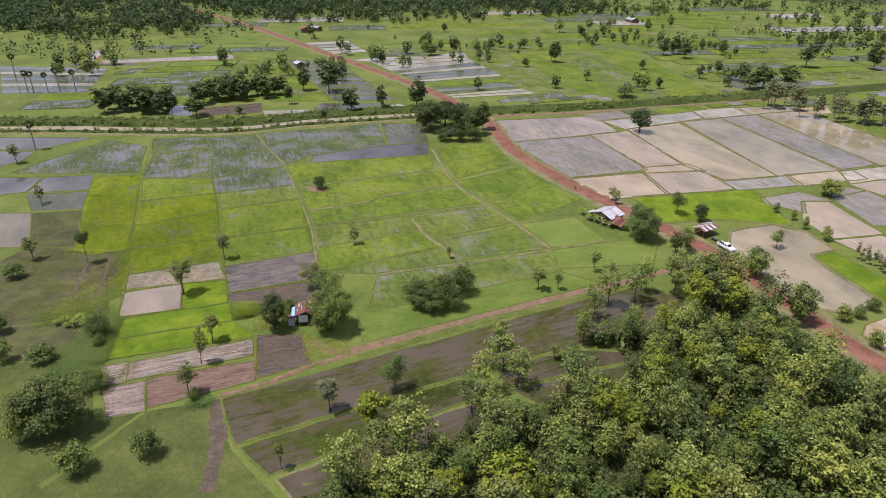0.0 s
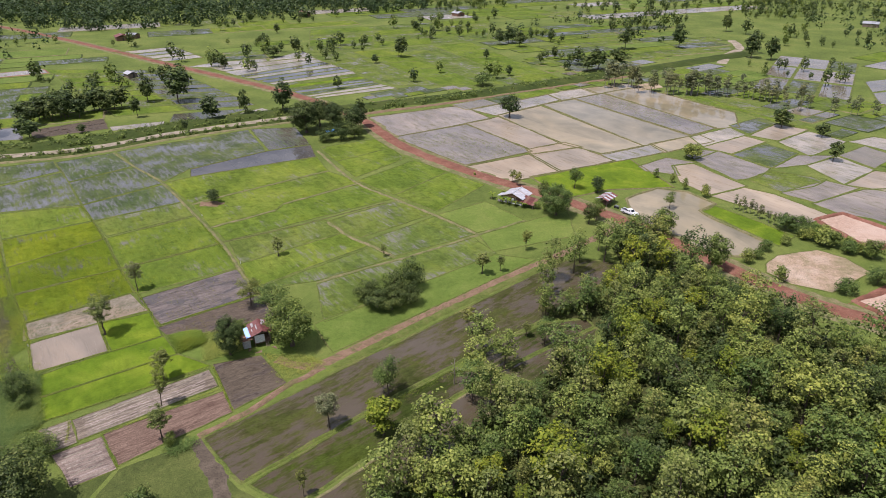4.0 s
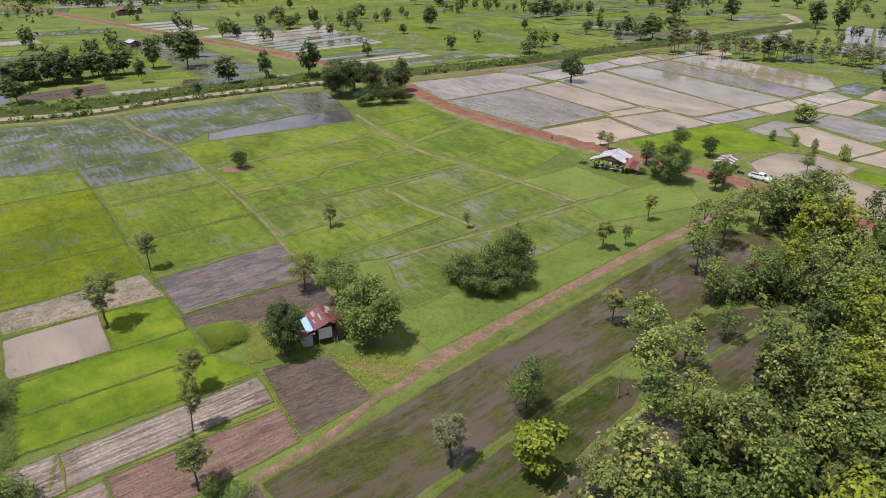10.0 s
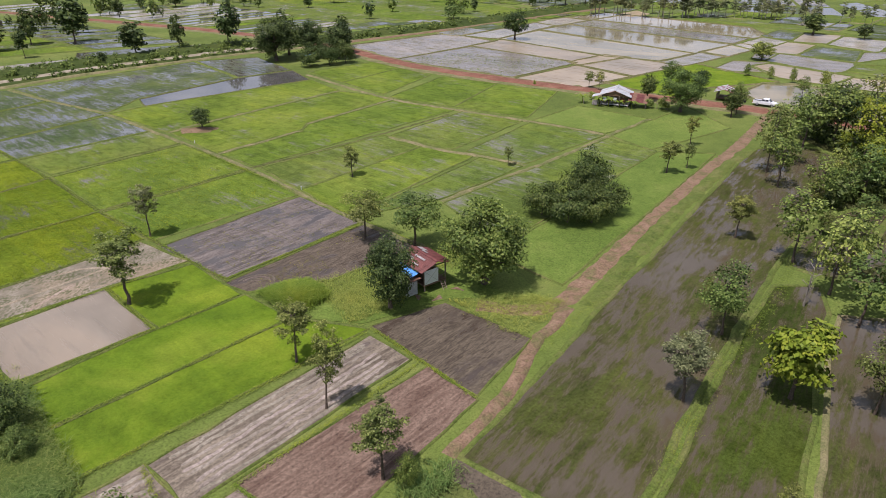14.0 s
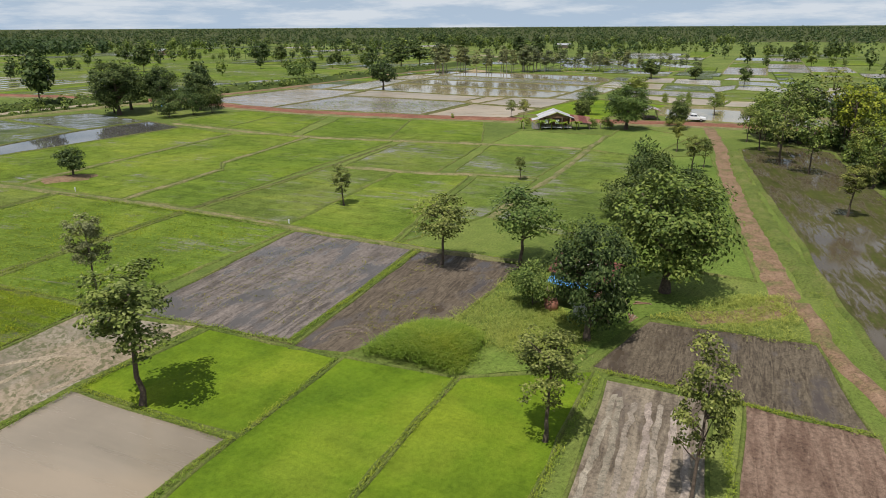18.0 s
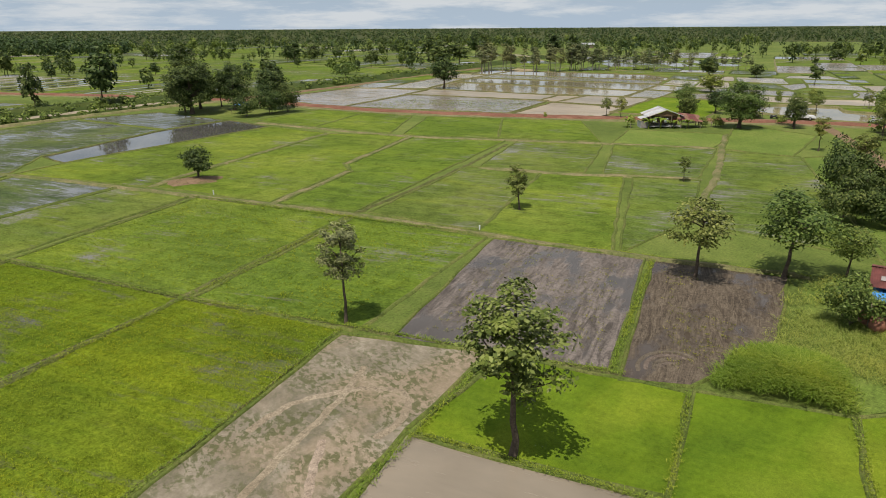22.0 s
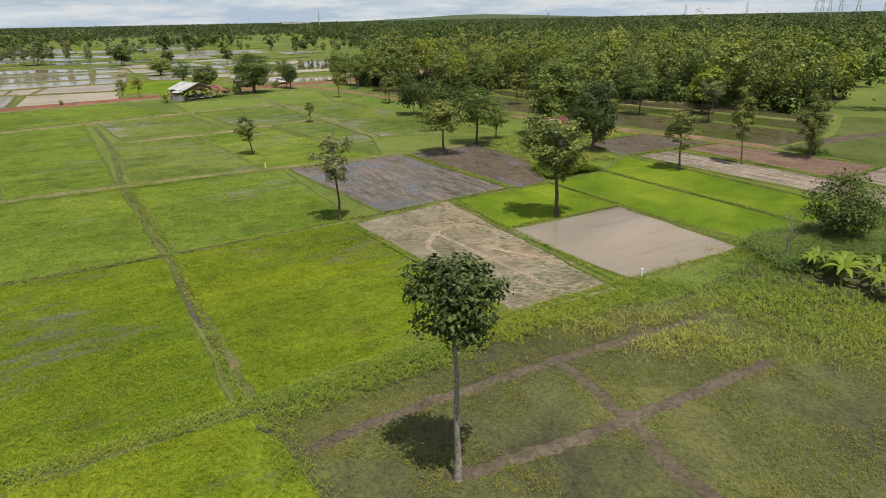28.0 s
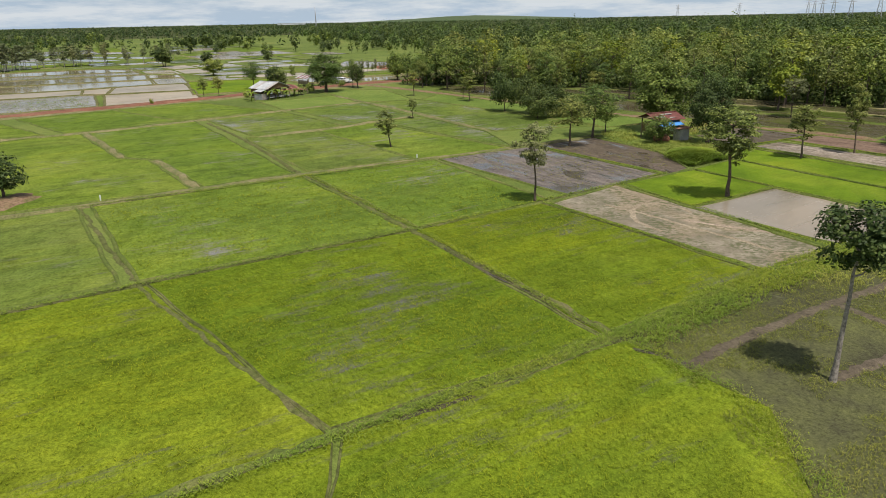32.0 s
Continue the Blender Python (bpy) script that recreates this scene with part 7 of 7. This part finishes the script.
bog = [[(-85.0, 156.4), (-108.0, 158.2), (-116.0, 140.0), (-80.0, 143.0)], [(-80.0, 143.0), (-116.0, 140.0), (-104.0, 119.0), (-80.0, 131.0)]]
clear = np.array([(q.x, q.y) for line in TRAILS for q in smooth_line(line, 0.4)])


def off_trails(spots):
    gap = np.min(np.linalg.norm(spots[:, None, :2] - clear[None], axis=2), 1)
    return spots[gap > 0.36]


def loose(spots, by):
    """Strays a few steps off, so that a patch has no hard edge."""
    return spots + rg.normal(size=spots.shape) * np.array((by, by, 0))


plants("coarse_grass", "coarse yellow-green grass on boggy ground", off_trails(np.concatenate([patchy(strew(rg, q, 34, 0.02), 0.3, -0.16) for q in bog])), 0.12, 4, 0.022, M_STRAW, 31, 0.2)
plants("coarse_grass", "pale long grass along the edge of the bog", off_trails(loose(patchy(strew(rg, [(-80.2, 142.0), (-85.0, 138.0), (-90.0, 122.0), (-78.0, 128.0)], 22, 0.02), 0.25, -0.15), 1.0)), 0.3, 4, 0.026, M_HAY, 41, 0.25)
plants("weeds", "rank green weeds and creepers", loose(np.concatenate([strew(rg, [(-75.6, 128.0), (-72.0, 122.0), (-71.4, 106.6), (-77.2, 117.4)], 16, 0.02), strew(rg, [(-79.0, 133.0), (-76.0, 127.0), (-87.0, 119.0), (-92.0, 124.0)], 14, 0.02), strew(rg, [(-71.0, 106.6), (-68.0, 106.0), (-66.0, 98.0), (-76.0, 100.0)], 10, 0.02)]), 0.9), 0.3, 6, 0.045, M_WEED, 32, 0.25)
plants("weeds", "tall lush weeds in a tangled thicket", loose(np.concatenate([strew(rg, [(-77.5, 124.0), (-71.8, 123.0), (-67.6, 107.0), (-75.0, 104.5)], 42, 0.02), strew(rg, [(-79.0, 112.0), (-73.0, 108.0), (-66.5, 100.5), (-76.0, 100.0)], 26, 0.02), strew(rg, [(-46.5, 95.2), (-42.5, 95.4), (-42.0, 93.8), (-45.5, 93.2)], 18, 0.02)]), 0.5), 0.62, 6, 0.06, M_THICKET, 51, 0.3)
plants("weeds", "green creepers over the broad bund", loose(np.concatenate([strew(rg, [(-78.4, 142.4), (-84.6, 157.6), (-86.4, 156.4), (-80.2, 141.0)], 34, 0.05), strew(rg, [(-75.6, 133.0), (-78.6, 142.6), (-80.4, 141.4), (-78.0, 131.0)], 34, 0.05)]), 0.35), 0.2, 5, 0.045, M_WEED, 42, 0.2)
mound = loose(strew(rg, [(-48.0, 129.2), (-42.6, 128.8), (-41.4, 124.6), (-46.0, 122.6)], 110, 0.02), 0.35)
mound[:, 2] += 0.1 + 0.75 * np.maximum(0, 1 - ((mound[:, 0] + 44.6) / 3.8) ** 2 - ((mound[:, 1] - 126.2) / 3.4) ** 2)
plants("weeds", "bright green mound of weeds beside the brown plot", mound, 0.45, 6, 0.045, M_WEED, 33, 0.25)
plants("meadow_grass", "long pale yellow-green grass round the hut", loose(np.concatenate([strew(rg, [(-42.0, 128.4), (-33.0, 128.6), (-34.0, 120.0), (-41.0, 118.0)], 34, 0.02), strew(rg, [(-33.0, 130.0), (-24.0, 128.5), (-20.0, 122.0), (-30.0, 125.5)], 16, 0.02), strew(rg, [(-30.0, 117.0), (-21.0, 113.5), (-19.0, 110.8), (-27.0, 106.8)], 20, 0.02)]), 0.4), 0.34, 5, 0.03, M_HAY, 34, 0.2)
WATERED = [[(126.8, 290.5), (143.7, 295.4), (157.4, 229.1), (142.3, 223.5)], [(28.5, 253.8), (60.7, 262.4), (71.4, 222.4), (44.4, 215.4)]]
plants("stubble", "sparse green stubble standing in flooded fields", np.concatenate([patchy(strew(rg, q, 1.2, 0.05), 0.07, -0.1) for q in WATERED]), 0.2, 4, 0.07, M_WEED, 43, 0.3)
lines = [[(-50.4, 133.6), (-57.2, 151.4), (-62.4, 164.6), (-69.2, 185.2), (-80.5, 215)], [(-71.0, 106.0), (-72.6, 123.0), (-78.4, 143.0), (-84.6, 158.0), (-90.2, 173.6), (-102, 205)], [(-38.3, 172.8), (-62.0, 164.6), (-84.2, 158.2)], [(-30.4, 141.4), (-50.4, 134.4)], [(-57.8, 151.2), (-78.2, 143.8)], [(-54.0, 141.0), (-76.4, 135.2)], [(-59.4, 127.0), (-71.6, 123.4)], [(-59.6, 127.0), (-63.0, 138.4)], [(-50.0, 129.8), (-59.0, 126.9)], [(-46.7, 122.1), (-70.2, 114.8)], [(-40.4, 115.6), (-69.0, 107.2)], [(-38.4, 108.2), (-57.0, 101.2)], [(-36.0, 101.4), (-39.6, 115.8)], [(-25.6, 129.8), (-34.2, 156.6), (-46.8, 197)], [(-62.2, 101.0), (-62.8, 106.6)], [(-57.0, 101.2), (-53.4, 92.6)]]
plants("bund_grass", "tufts of grass and creeper along the bunds", np.concatenate([along(rg, line, 16, 0.12 if k > 2 else 0.16) for k, line in enumerate(lines)]), 0.11, 5, 0.045, M_WEED, 35, 0.16)
plants("bund_grass", "thick weeds along the flooded strip", np.concatenate([along(rg, [(44.5, 137.6), (26.0, 129.8), (2.0, 118.6), (-17.0, 108.6), (-27, 104.6)], 14, 0.5), along(rg, [(-34.6, 83.3), (-15.6, 92.9), (4.7, 101.0), (22.8, 111.9)], 14, 0.5), along(rg, [(-78.6, 143.2), (-84.8, 158.0), (-90.4, 173.8)], 50, 0.4), along(rg, [(-84.8, 157.6), (-88.6, 156.2), (-93.2, 155.2), (-103.0, 157.4)], 45, 0.4)]), 0.09, 5, 0.035, M_WEED, 36, 0.2)
rows = []
for k in range(15):
    a, b = between((-54.0, 146.6), (-34.6, 154.0), (k + 0.5) / 15), between((-49.0, 136.2), (-31.8, 143.4), (k + 0.5) / 15)
    rows.append(along(rg, [a, b], 3.2, 0.22, 0.05))
for k in range(12):
    a, b = between((-48.0, 131.8), (-31.0, 139.8), (k + 0.5) / 12), between((-44.0, 130.0), (-29.0, 132.4), (k + 0.5) / 12)
    rows.append(along(rg, [a, b], 5, 0.3, 0.05))
plants("stubble", "tufts of straw stubble left in ploughed mud", patchy(np.concatenate(rows), 0.2, -0.1), 0.1, 6, 0.035, M_STRAW, 37, 0.16)
